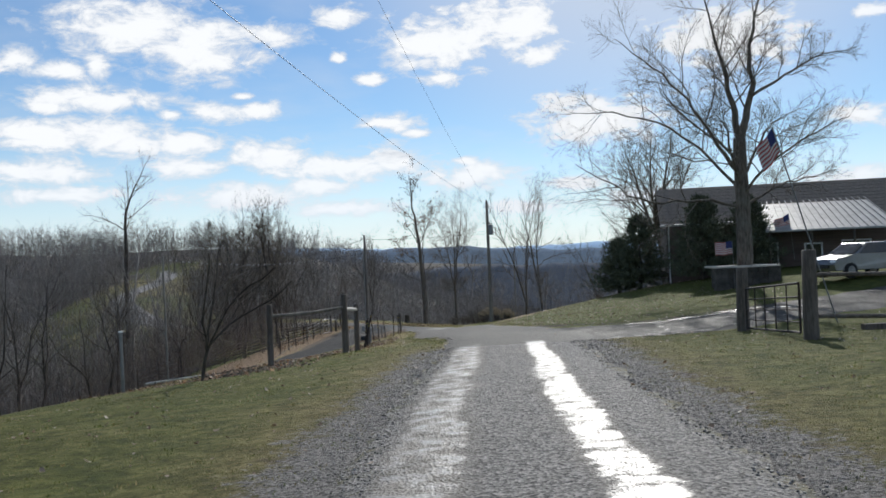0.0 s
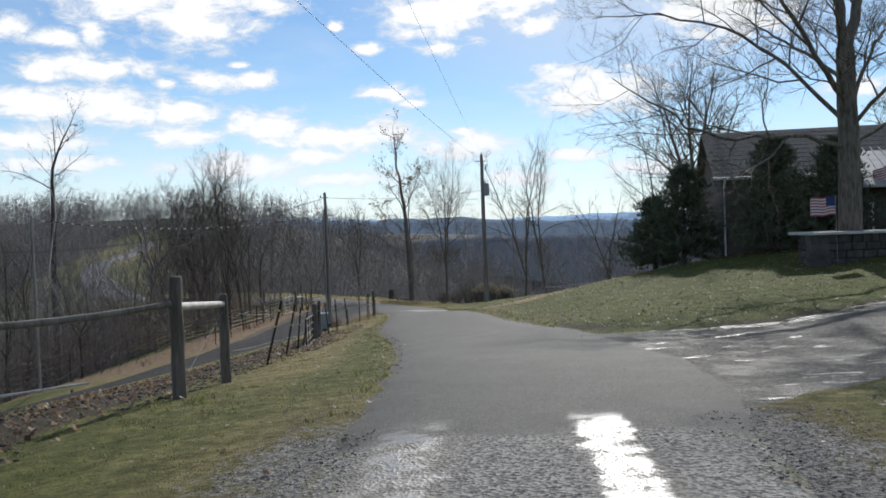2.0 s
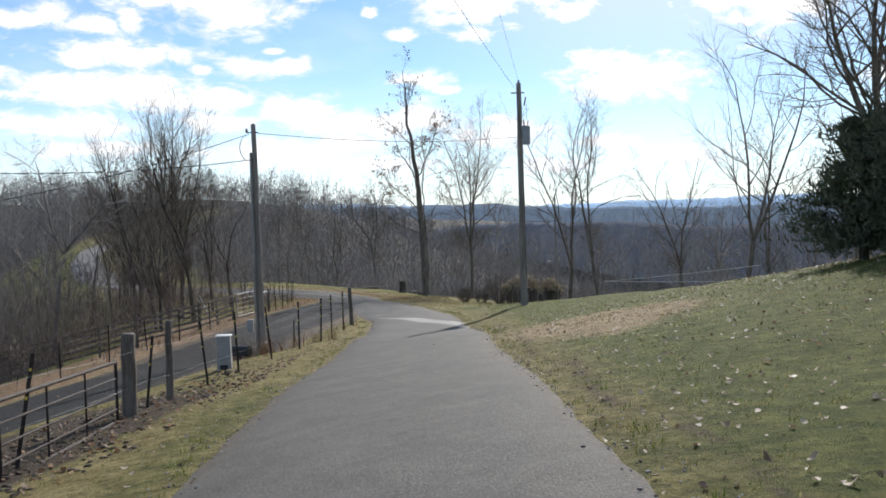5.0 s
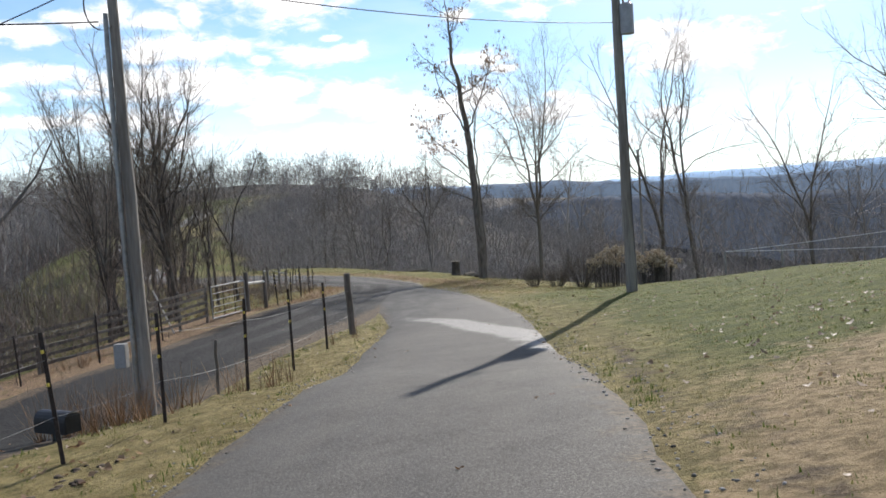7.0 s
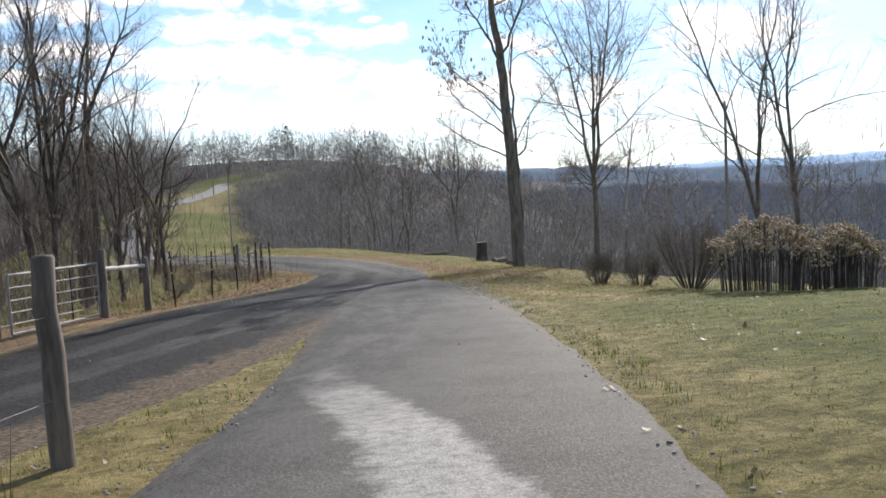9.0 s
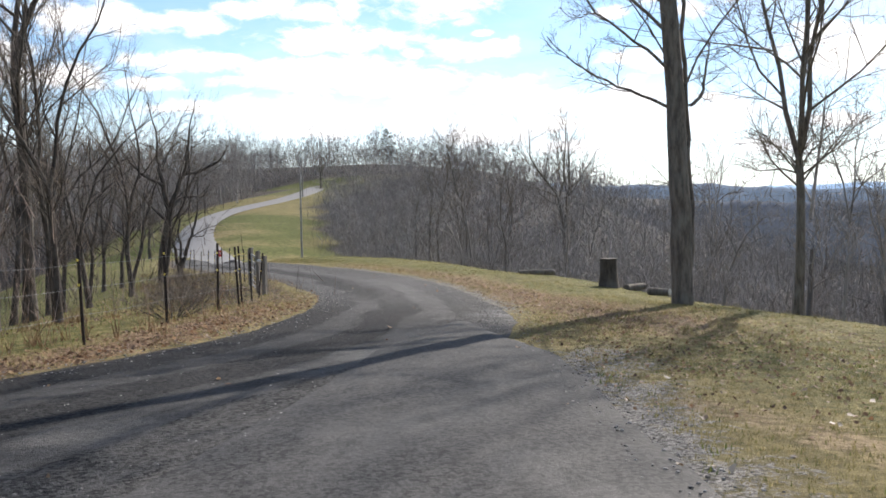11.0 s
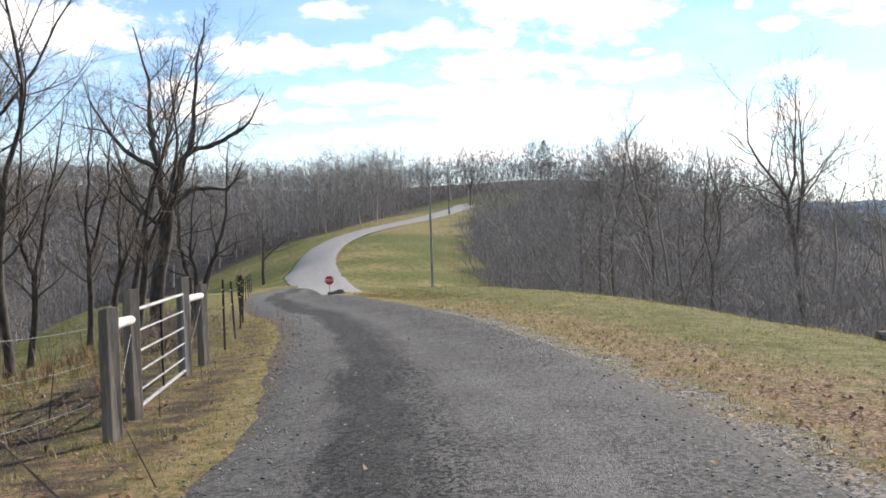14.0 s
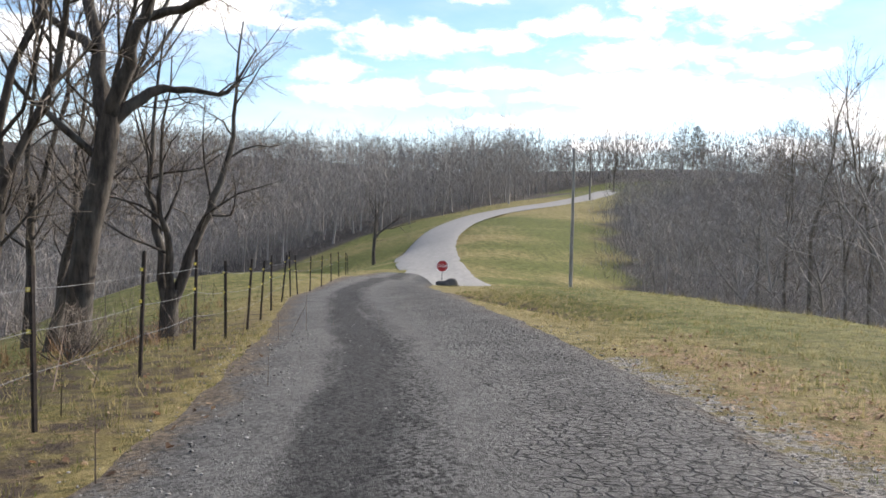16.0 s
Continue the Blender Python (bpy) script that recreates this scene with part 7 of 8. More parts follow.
def evergreen(x, y, h, r, seed, label, dense=170, group="cedars by the house"):
    """A dense cedar: tiers of drooping sprays round a short trunk."""
    g = random.Random(seed)
    ob = new("cedar")
    ob.location = (x, y, land_at(x, y))
    v, q = tubes([(np.array([(0, 0, -0.2), (0.03, 0, h * 0.5), (0, 0.02, h * 0.96)]), np.array([0.13, 0.08, 0.015]))], 8)
    t = new("trunk", fast_mesh("trunk", v, q, MAT["bark_dark"]))
    t.parent = ob
    sprays = []
    sprigs = []
    for k in range(int(dense * h)):
        f = g.random() ** 1.25
        a = g.uniform(0, 6.283)
        out = r * (1 - f) ** 0.6 * (0.8 + 0.3 * math.sin(3 * a + 9 * f + seed) + 0.15 * math.sin(7 * a - 14 * f)) * g.uniform(0.55, 1.2) + 0.12
        p0 = np.array([0, 0, h * (0.04 + 0.93 * f)])
        tip = p0 + np.array([math.cos(a) * out, math.sin(a) * out, out * g.uniform(-0.05, 0.45)])
        mid = (p0 + tip) / 2 + np.array([0, 0, 0.06])
        sprays.append((np.array([mid, tip]), np.array([0.014, 0.004])))
        for _ in range(18):
            s = mid + (tip - mid) * g.uniform(0.0, 1.08) + np.array([g.gauss(0, 0.06), g.gauss(0, 0.06), g.gauss(0, 0.06)])
            d = np.array([g.gauss(0, 0.7), g.gauss(0, 0.7), g.gauss(0.9, 0.5)]) + 0.5 * unit(tip - mid)
            sprigs.append((np.array([s, s + unit(d) * g.uniform(0.10, 0.30)]), np.array([0.028, 0.004])))
    (v, q), (sv, sq) = tubes(sprays, 3), slips(sprigs, seed)
    c = new("foliage", fast_mesh("foliage", np.concatenate([v, sv]), [q, sq + len(v)], MAT["evergreen"]))
    c.parent = ob
    return tagged(ob, label, "evergreen tree", group)


evergreen(10.7, 53.9, 4.4, 2.0, 1, "dark ragged cedar beside the house gable")
evergreen(9.7, 55.4, 3.3, 1.7, 4, "low dark cedar beside the house gable")
evergreen(13.5, 50.4, 4.7, 2.1, 2, "dark full cedar against the house front")
evergreen(16.2, 50.6, 4.3, 2.0, 3, "dark full cedar against the house front")
evergreen(-93, 331, 10.5, 3.8, 7, "dark pine standing above the bare woods on the hill", 45, "pines on the hill")


def planter():
    ob = new("stone_planter")
    ob.location = (13.75, 44.3, land_at(13.75, 44.0))
    g = random.Random(5)
    W, D = 1.1, 0.85
    for name, a, b in (("front_wall", (-W, -D), (W, -D)), ("side_wall", (-W, -D), (-W, D)), ("side_wall", (W, -D), (W, D)), ("rear_wall", (-W, D), (W, D))):
        wall = new(name)
        wall.parent = ob
        d = Vector((b[0] - a[0], b[1] - a[1], 0))
        for row in range(4):
            x, n = -0.1 + 0.1 * (row % 2), d.length + 0.1
            while x < n:
                w = min(g.uniform(0.25, 0.5), n - x + 0.02)
                if w < 0.12:
                    break
                bm = bmesh.new()
                m = Matrix.Translation((a[0], a[1], 0)) @ d.to_track_quat("X", "Z").to_matrix().to_4x4()
                bm_box(bm, (x, -0.12 + g.uniform(-0.02, 0.02), -0.15 + row * 0.26), (x + w - 0.02, 0.12, 0.09 + row * 0.26), m)
                part("stone", bm, MAT["masonry"], wall, "", 0.025)
                x += w
    for x in (-1.25, 1.25):
        bm = bmesh.new()
        bm_box(bm, (x - 0.3, -1.1, -0.2), (x + 0.3, -0.6, 0.9))
        part("corner_block", bm, MAT["masonry"], ob, "", 0.03)
    bm = bmesh.new()
    for lo, hi in (((-1.5, -1.2, 0.9), (1.5, -0.7, 0.99)), ((-1.5, 0.7, 0.9), (1.5, 1.1, 0.99)), ((-1.5, -0.7, 0.9), (-0.95, 0.7, 0.99)), ((0.95, -0.7, 0.9), (1.5, 0.7, 0.99))):
        bm_box(bm, lo, hi)
    part("coping", bm, MAT["white_wood"], ob, "pale stone coping", 0.012)
    bm = bmesh.new()
    bm_box(bm, (-0.95, -0.7, -0.1), (0.95, 0.7, 0.82))
    part("soil", bm, MAT["bark_dark"], ob)
    return tagged(ob, "stone planter with pale coping round a tree", "planter")


planter()


def flag(x, y, z, w, h, lean, droop, label, pole_len, turn=0.0, base_drop=None):
    """Cloth with folds on a thin staff; lean: the staff's slope to the side."""
    ob = new("flag")
    ob.matrix_world = pose(x, y, z, 0, 0, turn)
    top = Vector((-lean * pole_len, 0, pole_len))
    line_part("staff", [(0, 0, -0.2), tuple(top)], 0.022 if pole_len > 3 else 0.012, MAT["galv"], ob, 8)
    n, k = 14, 9
    grid = []
    for i in range(n):
        for j in range(k):
            u, v = i / (n - 1), j / (k - 1)
            s = top * (1 - (0.02 + h * (1 - v)) / pole_len)
            fold = 0.10 * w * math.sin(7 * u + 2 * v) * u
            grid.append((s.x - u * w * (1 - 0.45 * droop), fold, s.z - u * w * droop + 0.02 * math.sin(9 * u)))
    faces = [(i * k + j, (i + 1) * k + j, (i + 1) * k + j + 1, i * k + j + 1) for i in range(n - 1) for j in range(k - 1)]
    c = link_mesh("cloth", grid, faces, MAT["flag"], ob)
    uv = c.data.uv_layers.new(name="UVMap")
    flat = np.array([(i / (n - 1), j / (k - 1)) for i in range(n) for j in range(k)], np.float32)
    uv.data.foreach_set("uv", flat[np.array(faces).ravel()].ravel())
    return tagged(ob, label, "flag", "flags by the house")


flag(11.3, 27.2, land_at(11.3, 27.2), 0.8, 0.72, 0.32, 0.75, "large striped flag drooping from a leaning pole", 5.9, 10)
flag(13.1, 43.3, land_at(13.1, 43.3), 0.85, 0.62, 0.02, 0.05, "small striped flag on a thin stick", 2.3, 5)
flag(18.6, 50.3, land_at(18.6, 50.3) + 0.6, 1.0, 0.62, 0.1, 0.35, "small striped flag fixed to the porch", 2.4, 5)


def car():
    """A silver estate car seen from its nose."""
    ob = new("car")
    ob.matrix_world = pose(18.0, 40.7, land_at(18.0, 40.7), 0, 0, 200)
    prof = [(-2.25, 0.35), (2.2, 0.32), (2.28, 0.62), (2.1, 0.86), (1.1, 1.02), (0.35, 1.52), (-1.5, 1.56), (-2.1, 1.08), (-2.28, 0.8)]
    bm = bmesh.new()
    cols = []
    for side, w in ((-1, 0.86), (-0.5, 0.90), (0.5, 0.90), (1, 0.86)):
        yy = math.copysign(w if abs(side) == 1 else 0.45, side)
        cols.append([bm.verts.new((x, yy * (0.84 if z > 1.2 else 1.0), z)) for x, z in prof])
    n = len(prof)
    for a, b in zip(cols, cols[1:]):
        for k in range(n):
            bm.faces.new((a[k], a[(k + 1) % n], b[(k + 1) % n], b[k]))
    bm.faces.new(cols[0][::-1]), bm.faces.new(cols[-1])
    part("body", bm, MAT["car_paint"], ob, "silver painted body", 0.03)
    for name, quad in (("windscreen", [(1.06, -0.70, 1.06), (1.06, 0.70, 1.06), (0.42, 0.66, 1.49), (0.42, -0.66, 1.49)]), ("side_window", [(0.9, 0.872, 1.06), (-1.7, 0.872, 1.06), (-1.35, 0.785, 1.48), (0.35, 0.785, 1.48)]), ("side_window", [(0.9, -0.872, 1.06), (0.35, -0.785, 1.48), (-1.35, -0.785, 1.48), (-1.7, -0.872, 1.06)])):
        bm = bmesh.new()
        slab(bm, [(x + (0.02 if name == "windscreen" else 0), y * 1.012, z + 0.012) for x, y, z in quad], 0.015)
        part(name, bm, MAT["glass"], ob)
    for y in (-0.66, 0.66):
        bm = bmesh.new()
        bmesh.ops.create_uvsphere(bm, u_segments=12, v_segments=8, radius=0.16, matrix=Matrix.Translation((2.16, y, 0.72)) @ Matrix.Diagonal((0.5, 1.2, 0.6, 1)))
        part("headlight", bm, MAT["lens"], ob)
    bm = bmesh.new()
    bm_box(bm, (2.2, -0.5, 0.45), (2.3, 0.5, 0.62))
    part("grille", bm, MAT["black"], ob, "", 0.01)
    for x in (-1.4, 1.4):
        for y in (-0.82, 0.82):
            wheel = new("wheel")
            wheel.parent = ob
            tube_part("tyre", [((x, y - 0.1, 0.33), (x, y + 0.1, 0.33), 0.33)], MAT["rubber"], wheel, 24)
            tube_part("rim", [((x, y - 0.11, 0.33), (x, y + 0.11, 0.33), 0.2)], MAT["galv"], wheel, 20)
    return tagged(ob, "silver estate car parked by the house driveway", "car")


car()

# ---- old yard fence on the right ----
for x, y, h, r in ((7.65, 24.7, 1.72, 0.17), (7.1, 18.5, 1.8, 0.15), (13.2, 17.6, 1.6, 0.14)):
    p = new("yard_post")
    p.location = (x, y, land_at(x, y))
    wood_post("post", p, 0, 0, 0, h, r, (0.02, 0))
    tagged(p, "thick weathered log gate post in the yard", "post", "yard posts")
tube_gate("dark tube gate between two log posts", (7.6, 24.2), (7.15, 19.2), land_at(7.6, 24.2), land_at(7.15, 19.2), 1.15, 5, "iron", 4)
yard = new("rail_fence")
yard.location = (7.1, 18.5, land_at(7.1, 18.5))
for h, f in ((0.45, 0.06), (1.3, 0.05)):
    v, q = tubes([(sag((0.15, 0, h), (6.0, -0.9, h + 0.05), f, 6), np.full(6, 0.045))], 8)
    rl = new("rail", fast_mesh("rail", v, q, MAT["old_wood"]))
    rl.parent = yard
tagged(yard, "rough round rails between log posts", "fence")
sleeper = new("timber_edging")
sleeper.matrix_world = pose(12.2, 22.6, land_at(12.2, 22.6) + 0.06, 0, 0, 8)
bm = bmesh.new()
bm_box(bm, (-2.4, -0.1, -0.12), (2.4, 0.1, 0.1))
part("beam", bm, MAT["old_wood"], sleeper, "", 0.015)
tagged(sleeper, "long weathered timber lying along the yard", "timber")

# ---- shrubs ----


def twiggy_shrub(x, y, h, r, seed, label, stems=34, mat="twig"):
    g = random.Random(seed)
    ob = new("shrub")
    ob.location = (x, y, land_at(x, y))
    wood, fine = [], []
    for _ in range(stems):
        a, f = g.uniform(0, 6.283), g.random() ** 0.5
        base = np.array([math.cos(a) * 0.22 * f, math.sin(a) * 0.22 * f, -0.05])
        tip = np.array([math.cos(a) * r * f, math.sin(a) * r * f, h * (1.05 - 0.35 * f * f) * g.uniform(0.75, 1.1)])
        mid = (base + tip) / 2 + np.array([math.cos(a), math.sin(a), 0]) * 0.06
        wood.append((np.array([base, mid, tip]), np.array([0.012, 0.008, 0.002])))
        for _ in range(16):
            t = g.uniform(0.3, 1.0)
            s = mid + (tip - mid) * (t * 2 - 1) if t > 0.5 else base + (mid - base) * t * 2
            d = unit(unit(tip - base) + np.array([g.gauss(0, 0.6), g.gauss(0, 0.6), g.gauss(0.1, 0.4)]))
            e = s + d * g.uniform(0.2, 0.5) * min(1.0, h / 1.2)
            fine.append((np.array([s, e]), np.array([0.004, 0.0015])))
            for _ in range(3):
                w = s + (e - s) * g.uniform(0.3, 1)
                fine.append((np.array([w, w + unit(d + np.array([g.gauss(0, 0.7), g.gauss(0, 0.7), g.gauss(0, 0.5)])) * g.uniform(0.1, 0.25)]), np.array([0.0028, 0.0012])))
    for name, some in (("woody_base", wood), ("twig_mass", fine)):
        v, q = tubes(some, 3 if name == "twig_mass" else 5)
        c = new(name, fast_mesh(name, v, q, MAT["bark_dark"] if name == "woody_base" else MAT[mat]))
        c.parent = ob
    return tagged(ob, label, "shrub", "bare shrubs")


twiggy_shrub(-0.9, 91.2, 0.85, 0.5, 1, "bare round garden shrub on the mown bank", 30)
twiggy_shrub(0.15, 89.3, 0.85, 0.5, 2, "bare round garden shrub on the mown bank", 28)
twiggy_shrub(1.3, 87.2, 1.55, 1.1, 3, "dark twiggy garden shrub on the bank", 52)
for k, (x, y) in enumerate(((-12.9, 95.6), (-14.9, 98.8), (-17.6, 104), (-20.5, 107.5), (-26.2, 118.6), (-30.6, 123.5), (-28.0, 119.5), (-13.6, 90.4))):
    twiggy_shrub(x - 0.9, y + 0.6, 0.5 + 0.1 * (k % 3), 0.95, 20 + k, "low tangle of bare brush below the fence", 16)


def hydrangea(x, y, h, w, seed):
    """A clump of upright stems with pale dried flower heads."""
    g = random.Random(seed)
    ob = new("dried_flower_clump")
    ob.location = (x, y, land_at(x, y))
    stems, heads = [], []
    for _ in range(150):
        bx, by = g.uniform(-w, w), g.uniform(-0.6, 0.6)
        t = np.array([bx * 1.15 + g.gauss(0, 0.1), by * 1.2 + g.gauss(0, 0.1), h * (1.02 - 0.35 * (bx / w) ** 2) * g.uniform(0.6, 1.05)])
        stems.append((np.array([(bx, by, -0.05), (bx * 1.05, by, t[2] * 0.55), t]), np.array([0.010, 0.008, 0.005])))
        for _ in range(11 if t[2] > 0.62 * h else 3):
            o = unit(np.array([g.gauss(0, 1), g.gauss(0, 1), g.gauss(0, 0.8)])) * g.uniform(0.03, 0.11)
            d = unit(np.array([g.gauss(0, 1), g.gauss(0, 1), g.gauss(0, 1)])) * 0.045
            heads.append((np.array([t + o - d, t + o, t + o + d]), np.array([0.008, 0.026, 0.006])))
    for name, some, mat in (("woody_base", stems, "bark_dark"), ("flower_mass", heads, "dried_head")):
        v, q = tubes(some, 4)
        c = new(name, fast_mesh(name, v, q, MAT[mat]))
        c.parent = ob
    return tagged(ob, "clump of tall stems with pale dried flower heads", "plant", "dried flower clumps")


hydrangea(2.6, 84.8, 1.55, 0.9, 1)
hydrangea(4.1, 84.2, 1.25, 0.6, 2)

# clothes line beyond the crest
line_post = new("clothes_line")
cx, cy = 7.8, 90.0
line_post.location = (cx, cy, land_at(cx, cy))
top_z = -4.08 - land_at(cx, cy)
tube_part("post", [((0, 0, -0.3), (0, 0, top_z), 0.045)], MAT["galv"], line_post)
tube_part("post", [((2.6, 0.5, -0.6), (2.6, 0.5, top_z + 0.1), 0.045)], MAT["galv"], line_post)
for dy, e in ((0.0, 0.9), (0.3, -0.05)):
    line_part("line", sag((0, dy, top_z - 0.02), (9.0, dy - 2.5, top_z + e), 0.05, 8), 0.014, MAT["white"], line_post)
tagged(line_post, "metal clothes line posts with white lines", "clothes line")

# withered pods on the tall tree
g = random.Random(9)
podlist = []
for p, r in POD_TREE[3]:
    if g.random() < 0.06 and p[-1][2] > 8:
        for _ in range(2):
            s = p[-1] + np.array([g.gauss(0, 0.06), g.gauss(0, 0.06), 0])
            podlist.append((np.array([s, s + np.array([g.gauss(0, 0.04), g.gauss(0, 0.04), -0.10]), s + np.array([g.gauss(0, 0.05), g.gauss(0, 0.05), -0.20])]), np.array([0.008, 0.026, 0.006])))
v, q = tubes(podlist, 4)
pods = new("pod_mass", fast_mesh("pod_mass", v, q, MAT["weed"]))
pods.parent = pod_tree
tagged(pods, "clumps of withered brown pods", kind="stuff")

# ---- grass, leaves, loose stones ----


def edge_distance(x, y):
    """Metres from the nearest road edge, below 0 on a road."""
    lane, drive = off_line(x, y, lane_line[lane_line[:, 1] < 96][::2]) - lane_half(y), off_line(x, y, drive_line[::2]) - drive_half(y)
    north, south = np.interp(x, [1.5, 3.1, 3.65, 4.5, 5.3, 6.3, 7.4, 8.2, 10, 14], [34, 33.5, 33.0, 32.3, 31.9, 31.9, 32.4, 32.8, 33.9, 36.0]), np.interp(x, [2.4, 3.4, 4.7, 6.0, 7.9, 14], [19.0, 20.5, 22.3, 24.6, 26.4, 31.2])
    mouth = np.where((x > 2) & (x < 26), np.maximum(y - north, south - y) * 0.87, 9.0)
    return np.minimum(np.minimum(lane, drive), np.minimum(mouth, off_line(x, y, paved_line) - 2.6))


def blades(name, n, box, keep, material, label, tall, seed, per=6, wide=0.006):
    r = np.random.RandomState(seed)
    x, y = r.uniform(box[0], box[1], n * 3), r.uniform(box[2], box[3], n * 3)
    ok = keep(x, y, r)
    x, y = x[ok][:n], y[ok][:n]
    z = land(x, y)
    d = edge_distance(x, y)
    z = z + smooth(d, 0.2, 2.5) * (0.05 * waves(x, y) + 0.03 * waves(2.1 * x, 2.3 * y, 4.0))
    x, y, z = (np.repeat(a, per) for a in (x, y, z))
    m = len(x)
    a, t = r.uniform(0, 6.283, m), r.uniform(0.1, 0.9, m)
    h = r.uniform(0.45, 1.15, m) * tall
    bx, by = x + r.normal(0, 0.045, m), y + r.normal(0, 0.045, m)
    dx, dy = np.cos(a), np.sin(a)
    px, py = -dy * wide * r.uniform(0.6, 1.4, m), dx * wide * r.uniform(0.6, 1.4, m)
    base = np.stack([bx, by, z - 0.02], 1)
    side = np.stack([px, py, 0 * px], 1)
    lean = np.stack([dx * t * h, dy * t * h, h * np.sqrt(1 - 0.6 * t * t)], 1)
    v = np.stack([base - side * 1.2, base + side * 1.2, base + lean], 1).reshape(-1, 3)
    ob = new(name, fast_mesh(name, v, np.arange(len(v)).reshape(-1, 3), material))
    tagged(ob, label, "grass", kind="stuff")


def lawn_keep(x, y, r):
    d = edge_distance(x, y)
    return (d > 0.02) & (in_woods(x, y) < 0.5) & (r.uniform(0, 1, len(x)) < np.clip(1.25 - d / 11, 0.06, 1))


blades("lawn_grass", 13500, (-9, 13, 2, 84), lawn_keep, MAT["grass_green"], "short green winter grass on the lawns", 0.045, 1, 8)
blades("dry_grass", 7000, (-9, 13, 2, 84), lawn_keep, MAT["grass_dry"], "dry straw-coloured grass along the lane", 0.05, 2, 8)
blades("dry_grass", 17000, (-34, 8, 84, 142), lawn_keep, MAT["grass_dry"], "dry straw-coloured grass beside the drive", 0.065, 3)
blades("verge_grass", 7000, (-34, 8, 84, 142), lawn_keep, MAT["grass_green"], "sparse green grass beside the drive", 0.06, 4)
blades("field_tufts", 4200, (-40, 2, 96, 146), lambda x, y, r: (edge_distance(x, y) > 0.15) & (in_woods(x, y) < 0.3) & (waves(x * 0.7, y * 0.7, 3.0) > 0.1) & (r.uniform(0, 1, len(x)) < np.clip(1.2 - edge_distance(x, y) / 8, 0.1, 1)), MAT["grass_dry"], "rough tufts of dry grass in the field", 0.15, 8, 10, 0.005)
blades("edge_tufts", 2600, (-8, 6, 22, 92), lambda x, y, r: (np.abs(edge_distance(x, y) - 0.12) < 0.22) & (waves(x * 0.9, y * 0.9, 5.0) > -0.2), MAT["grass_green"], "coarse green grass fringing the lane", 0.10, 9, 9, 0.006)
blades("bank_tufts", 2200, (-40, -10, 86, 140), lambda x, y, r: (edge_distance(x, y) > 0.1) & (edge_distance(x, y) < 2.6) & (waves(x * 0.8, y * 0.8, 6.0) > 0.0) & (x < np.interp(y, [86, 100, 136], [-11, -13, -35])), MAT["grass_dry"], "coarse dry grass on the verge by the fence", 0.14, 10, 9, 0.006)
blades("tall_weeds", 500, (-16, -4, 48, 100), lambda x, y, r: ((y < 82) | (x < -10)) & (edge_distance(x, y) > 0.5) & (edge_distance(x, y) < 1.8) & (waves(x * 0.6, y * 0.6) > 0.25), MAT["weed"], "rust-brown dead weeds along the fence", 0.65, 5, 9, 0.005)
blades("bank_grass", 5200, (-8, 3, 84, 106), lambda x, y, r: (edge_distance(x, y) > 0.05) & (edge_distance(x, y) < 5) & (x > np.interp(y, [80, 100, 125], [-9, -11, -24])), MAT["grass_dry"], "short dry grass on the bank at the bend", 0.06, 25)
blades("rust_weeds", 42, (-7.3, -5.7, 59.8, 61.6), lambda x, y, r: x < 0, MAT["weed"], "clump of rust-red dead weeds beside the utility pole", 0.9, 21, 10, 0.004)
blades("bank_weeds", 1500, (-40, -12, 86, 136), lambda x, y, r: (edge_distance(x, y) > 1.7) & (edge_distance(x, y) < 5.5) & (waves(x * 0.5, y * 0.5, 2.0) > 0.1) & (x < np.interp(y, [86, 100, 136], [-11.5, -14, -36])), MAT["weed"], "brown dead weeds on the bank below the fence", 0.5, 6, 8, 0.005)


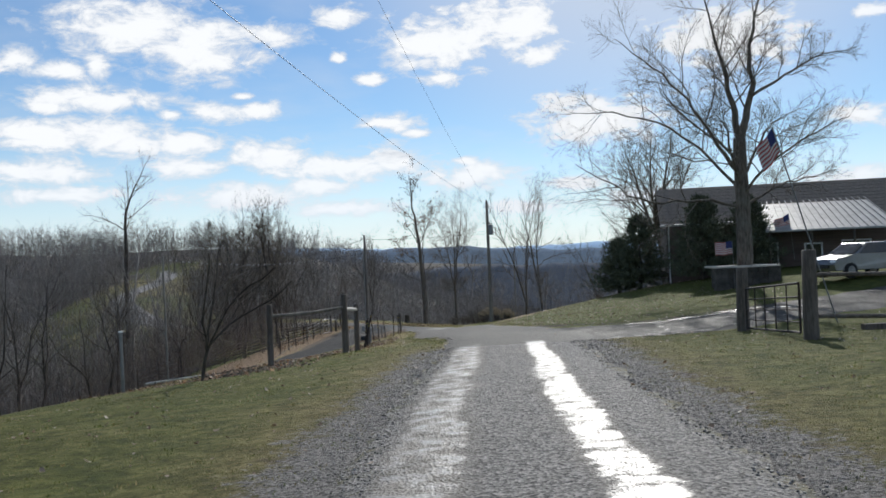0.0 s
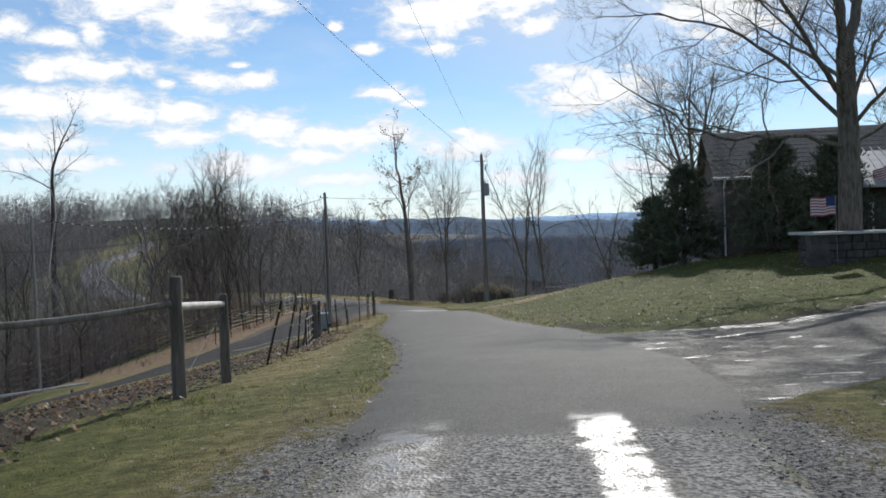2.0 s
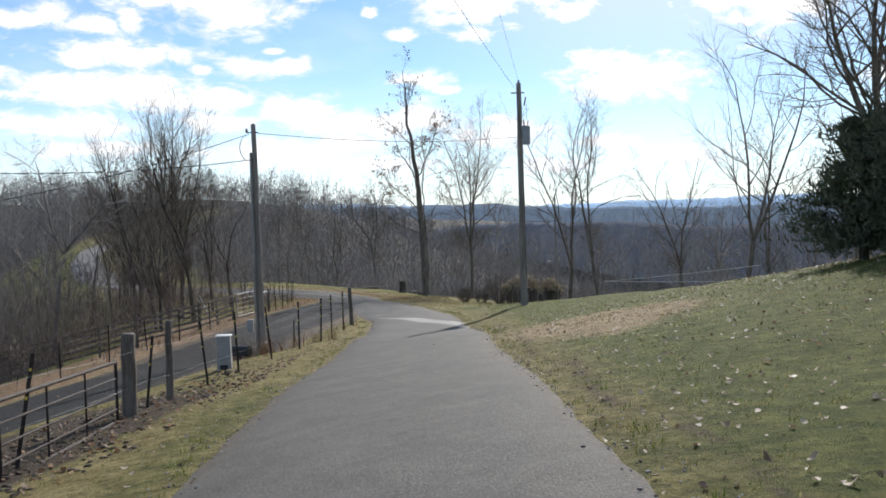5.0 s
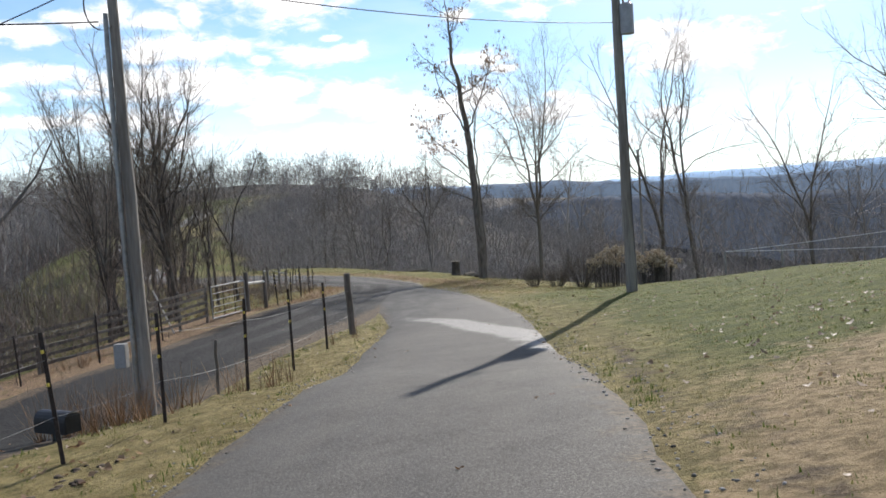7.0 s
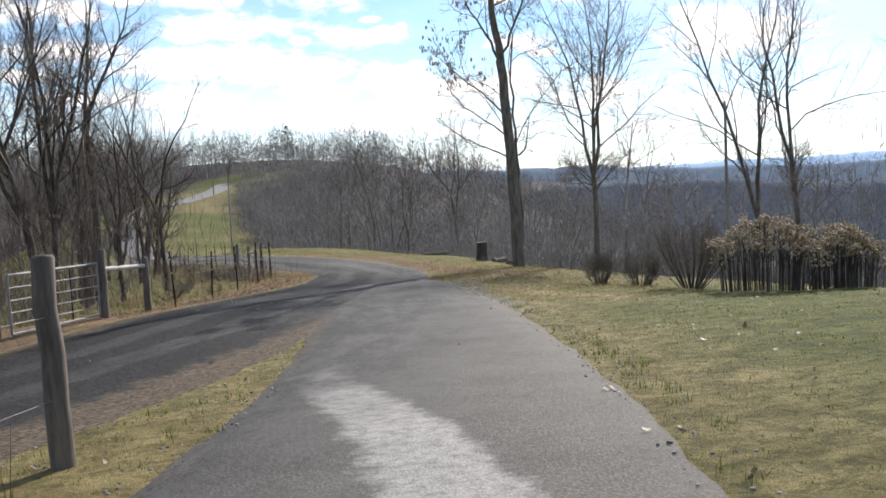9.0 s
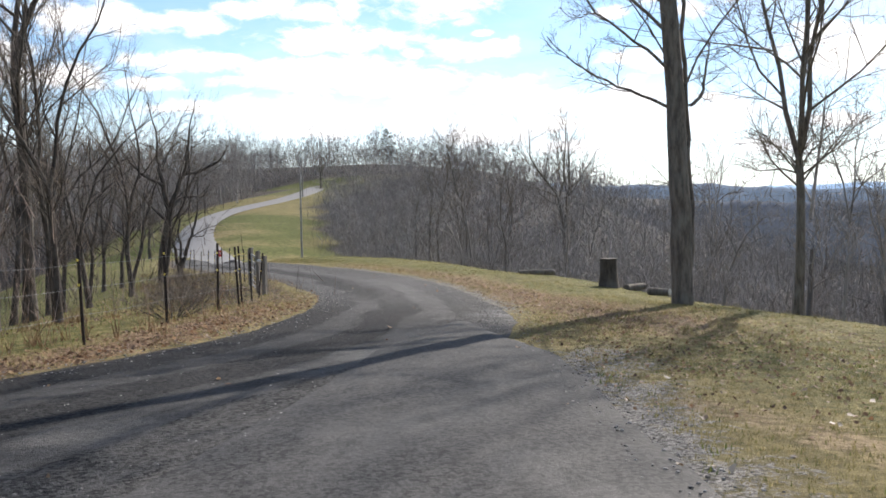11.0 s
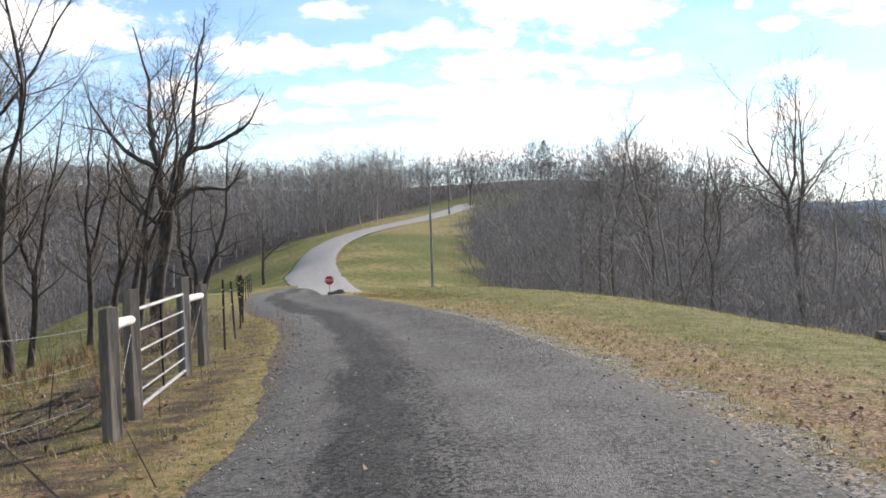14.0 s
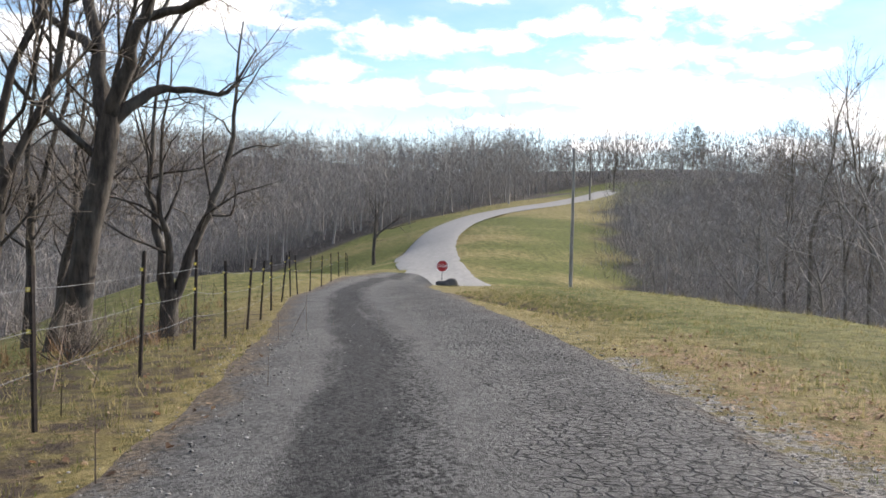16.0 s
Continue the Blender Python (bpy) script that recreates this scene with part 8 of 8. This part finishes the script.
def litter(name, n, box, keep, material, label, size, seed, flat=True):
    """Curled leaves or loose stones strewn on the land."""
    r = np.random.RandomState(seed)
    x, y = r.uniform(box[0], box[1], n * 6), r.uniform(box[2], box[3], n * 6)
    ok = keep(x, y, r)
    x, y = x[ok][:n], y[ok][:n]
    m = len(x)
    d = edge_distance(x, y)
    z = land(x, y) + smooth(d, 0.2, 2.5) * (0.05 * waves(x, y) + 0.03 * waves(2.1 * x, 2.3 * y, 4.0)) + (0.052 - 0.05 * smooth(d, -0.5, 0.1))
    a, s = r.uniform(0, 6.283, m), size * r.uniform(0.5, 1.3, m)
    c, k = np.cos(a), np.sin(a)
    if flat:
        curl, tip, roll = r.uniform(0.1, 0.8, m), r.normal(0, 0.6, m), r.normal(0, 0.45, m)
        loc = np.array([(-1, -0.55, 1), (1, -0.3, 1), (1, 0.3, 1), (-1, 0.55, 1), (0, -0.75, 0), (0, 0.75, 0)])
        quads = np.array([(0, 4, 5, 3), (4, 1, 2, 5)])
        h = loc[None, :, 2] * curl[:, None] + loc[None, :, 0] * tip[:, None] * 0.5 + loc[None, :, 1] * roll[:, None] * 0.5 + 0.3
    else:
        loc = np.array([(-1, -0.8, -0.4), (0.9, -1, -0.4), (1, 0.8, -0.4), (-0.8, 1, -0.4), (-0.6, -0.55, 0.5), (0.55, -0.6, 0.6), (0.65, 0.5, 0.45), (-0.5, 0.6, 0.55)])
        quads = np.array([(0, 1, 5, 4), (1, 2, 6, 5), (2, 3, 7, 6), (3, 0, 4, 7), (4, 5, 6, 7), (3, 2, 1, 0)])
        loc = loc[None] * r.uniform(0.6, 1.3, (m, 1, 3))
        h = loc[..., 2] * 0.8
    lx, ly = (loc[..., 0] if loc.ndim == 3 else loc[None, :, 0]), (loc[..., 1] if loc.ndim == 3 else loc[None, :, 1])
    v = np.stack([x[:, None] + s[:, None] * (lx * c[:, None] - ly * k[:, None]), y[:, None] + s[:, None] * (lx * k[:, None] + ly * c[:, None]), z[:, None] + s[:, None] * h], -1)
    q = quads[None] + np.arange(m)[:, None, None] * v.shape[1]
    ob = new(name, fast_mesh(name, v.reshape(-1, 3), q.reshape(-1, 4), material))
    tagged(ob, label, "leaves" if flat else "stones", kind="stuff")


def bank_leaves(x, y, r):
    d, left = edge_distance(x, y), x < np.interp(y, [80, 100, 125], [-9, -11, -24])
    p = np.where(left, np.exp(-(((d - 0.7) / 1.0) ** 2)) * smooth(108 - y, 0, 12), 0.9 * np.exp(-(((d - np.interp(y, [99, 106], [2.2, 0.9])) / np.interp(y, [99, 106], [2.8, 1.0])) ** 2)) * smooth(y, 87, 94) * np.interp(y, [102, 118, 146], [1.0, 0.7, 0.0]))
    return (d > -0.1) & (r.uniform(0, 1, len(x)) < p)


litter("fallen_leaves", 34000, (-36, 6, 84, 142), bank_leaves, MAT["leaf"], "brown fallen leaves strewn along the banks", 0.024, 11)
litter("lawn_leaves", 5500, (-8, 14, 4, 92), lambda x, y, r: (edge_distance(x, y) > -0.3) & (r.uniform(0, 1, len(x)) < np.where((x > 2) & (y > 32) & (y < 62), 0.9, 0.15)), MAT["pale_leaf"], "scattered pale leaves on the lawn", 0.03, 12)
litter("road_leaves", 170, (-20, 4, 24, 118), lambda x, y, r: (edge_distance(x, y) < -0.2), MAT["leaf"], "a few leaves lying on the road", 0.027, 13)
litter("verge_leaves", 9000, (-32, -10.5, 83, 126), lambda x, y, r: (edge_distance(x, y) > -0.25) & (edge_distance(x, y) < 2.2) & (x < np.interp(y, [80, 100, 125], [-9, -11, -24])) & (r.uniform(0, 1, len(x)) < (0.25 + 0.75 * np.exp(-((edge_distance(x, y) - 0.4) / 0.6) ** 2)) * np.interp(y, [98, 104, 112], [1.0, 0.35, 0.15])), MAT["leaf"], "brown leaves drifted along the fence side of the drive", 0.031, 20)
litter("pasture_leaves", 6000, (-38, -14, 94, 134), lambda x, y, r: (edge_distance(x, y) > 1.8) & (edge_distance(x, y) < 5.5) & (x < np.interp(y, [94, 110, 134], [-14, -20, -37])) & (r.uniform(0, 1, len(x)) < 0.35 + 0.5 * waves(x * 0.4, y * 0.4)), MAT["leaf"], "dead leaves drifted under the pasture fence", 0.03, 18)
litter("soil_clods", 2600, (-8, -3.6, 21, 57), lambda x, y, r: (edge_distance(x, y) > 0.9) & (waves(x * 0.8, y * 0.8, 7.0) > -0.3), MAT["clod"], "dark clods of bare soil under the fence", 0.04, 19, False)
litter("ditch_leaves", 2200, (-9, -3.6, 20, 58), lambda x, y, r: (edge_distance(x, y) > 0.8), MAT["leaf"], "dead leaves in the ditch under the fence", 0.04, 14)
litter("lane_gravel", 8000, (-2.8, 4.6, 3, 21.2), lambda x, y, r: (edge_distance(x, y) < 0.9 * r.uniform(0, 1, len(x))) & (r.uniform(0, 1, len(x)) < 0.25 + 0.75 * (np.abs(np.abs(x - np.interp(y, [0, 20], [0.5, 1.1])) - 0.85) > 0.4)), MAT["stone"], "loose grey gravel on the lane", 0.011, 15, False)
litter("drive_gravel", 7000, (-30, -2, 84, 130), lambda x, y, r: (edge_distance(x, y) < 0.35) & (r.uniform(0, 1, len(x)) < 0.35 + 0.65 * (edge_distance(x, y) > -0.8)), MAT["stone"], "loose stone chippings along the drive", 0.012, 16, False)
litter("edge_gravel", 3500, (-6, 7, 22, 84), lambda x, y, r: (np.abs(edge_distance(x, y)) < 0.3), MAT["stone"], "crumbled asphalt and grit along the lane edge", 0.013, 17, False)
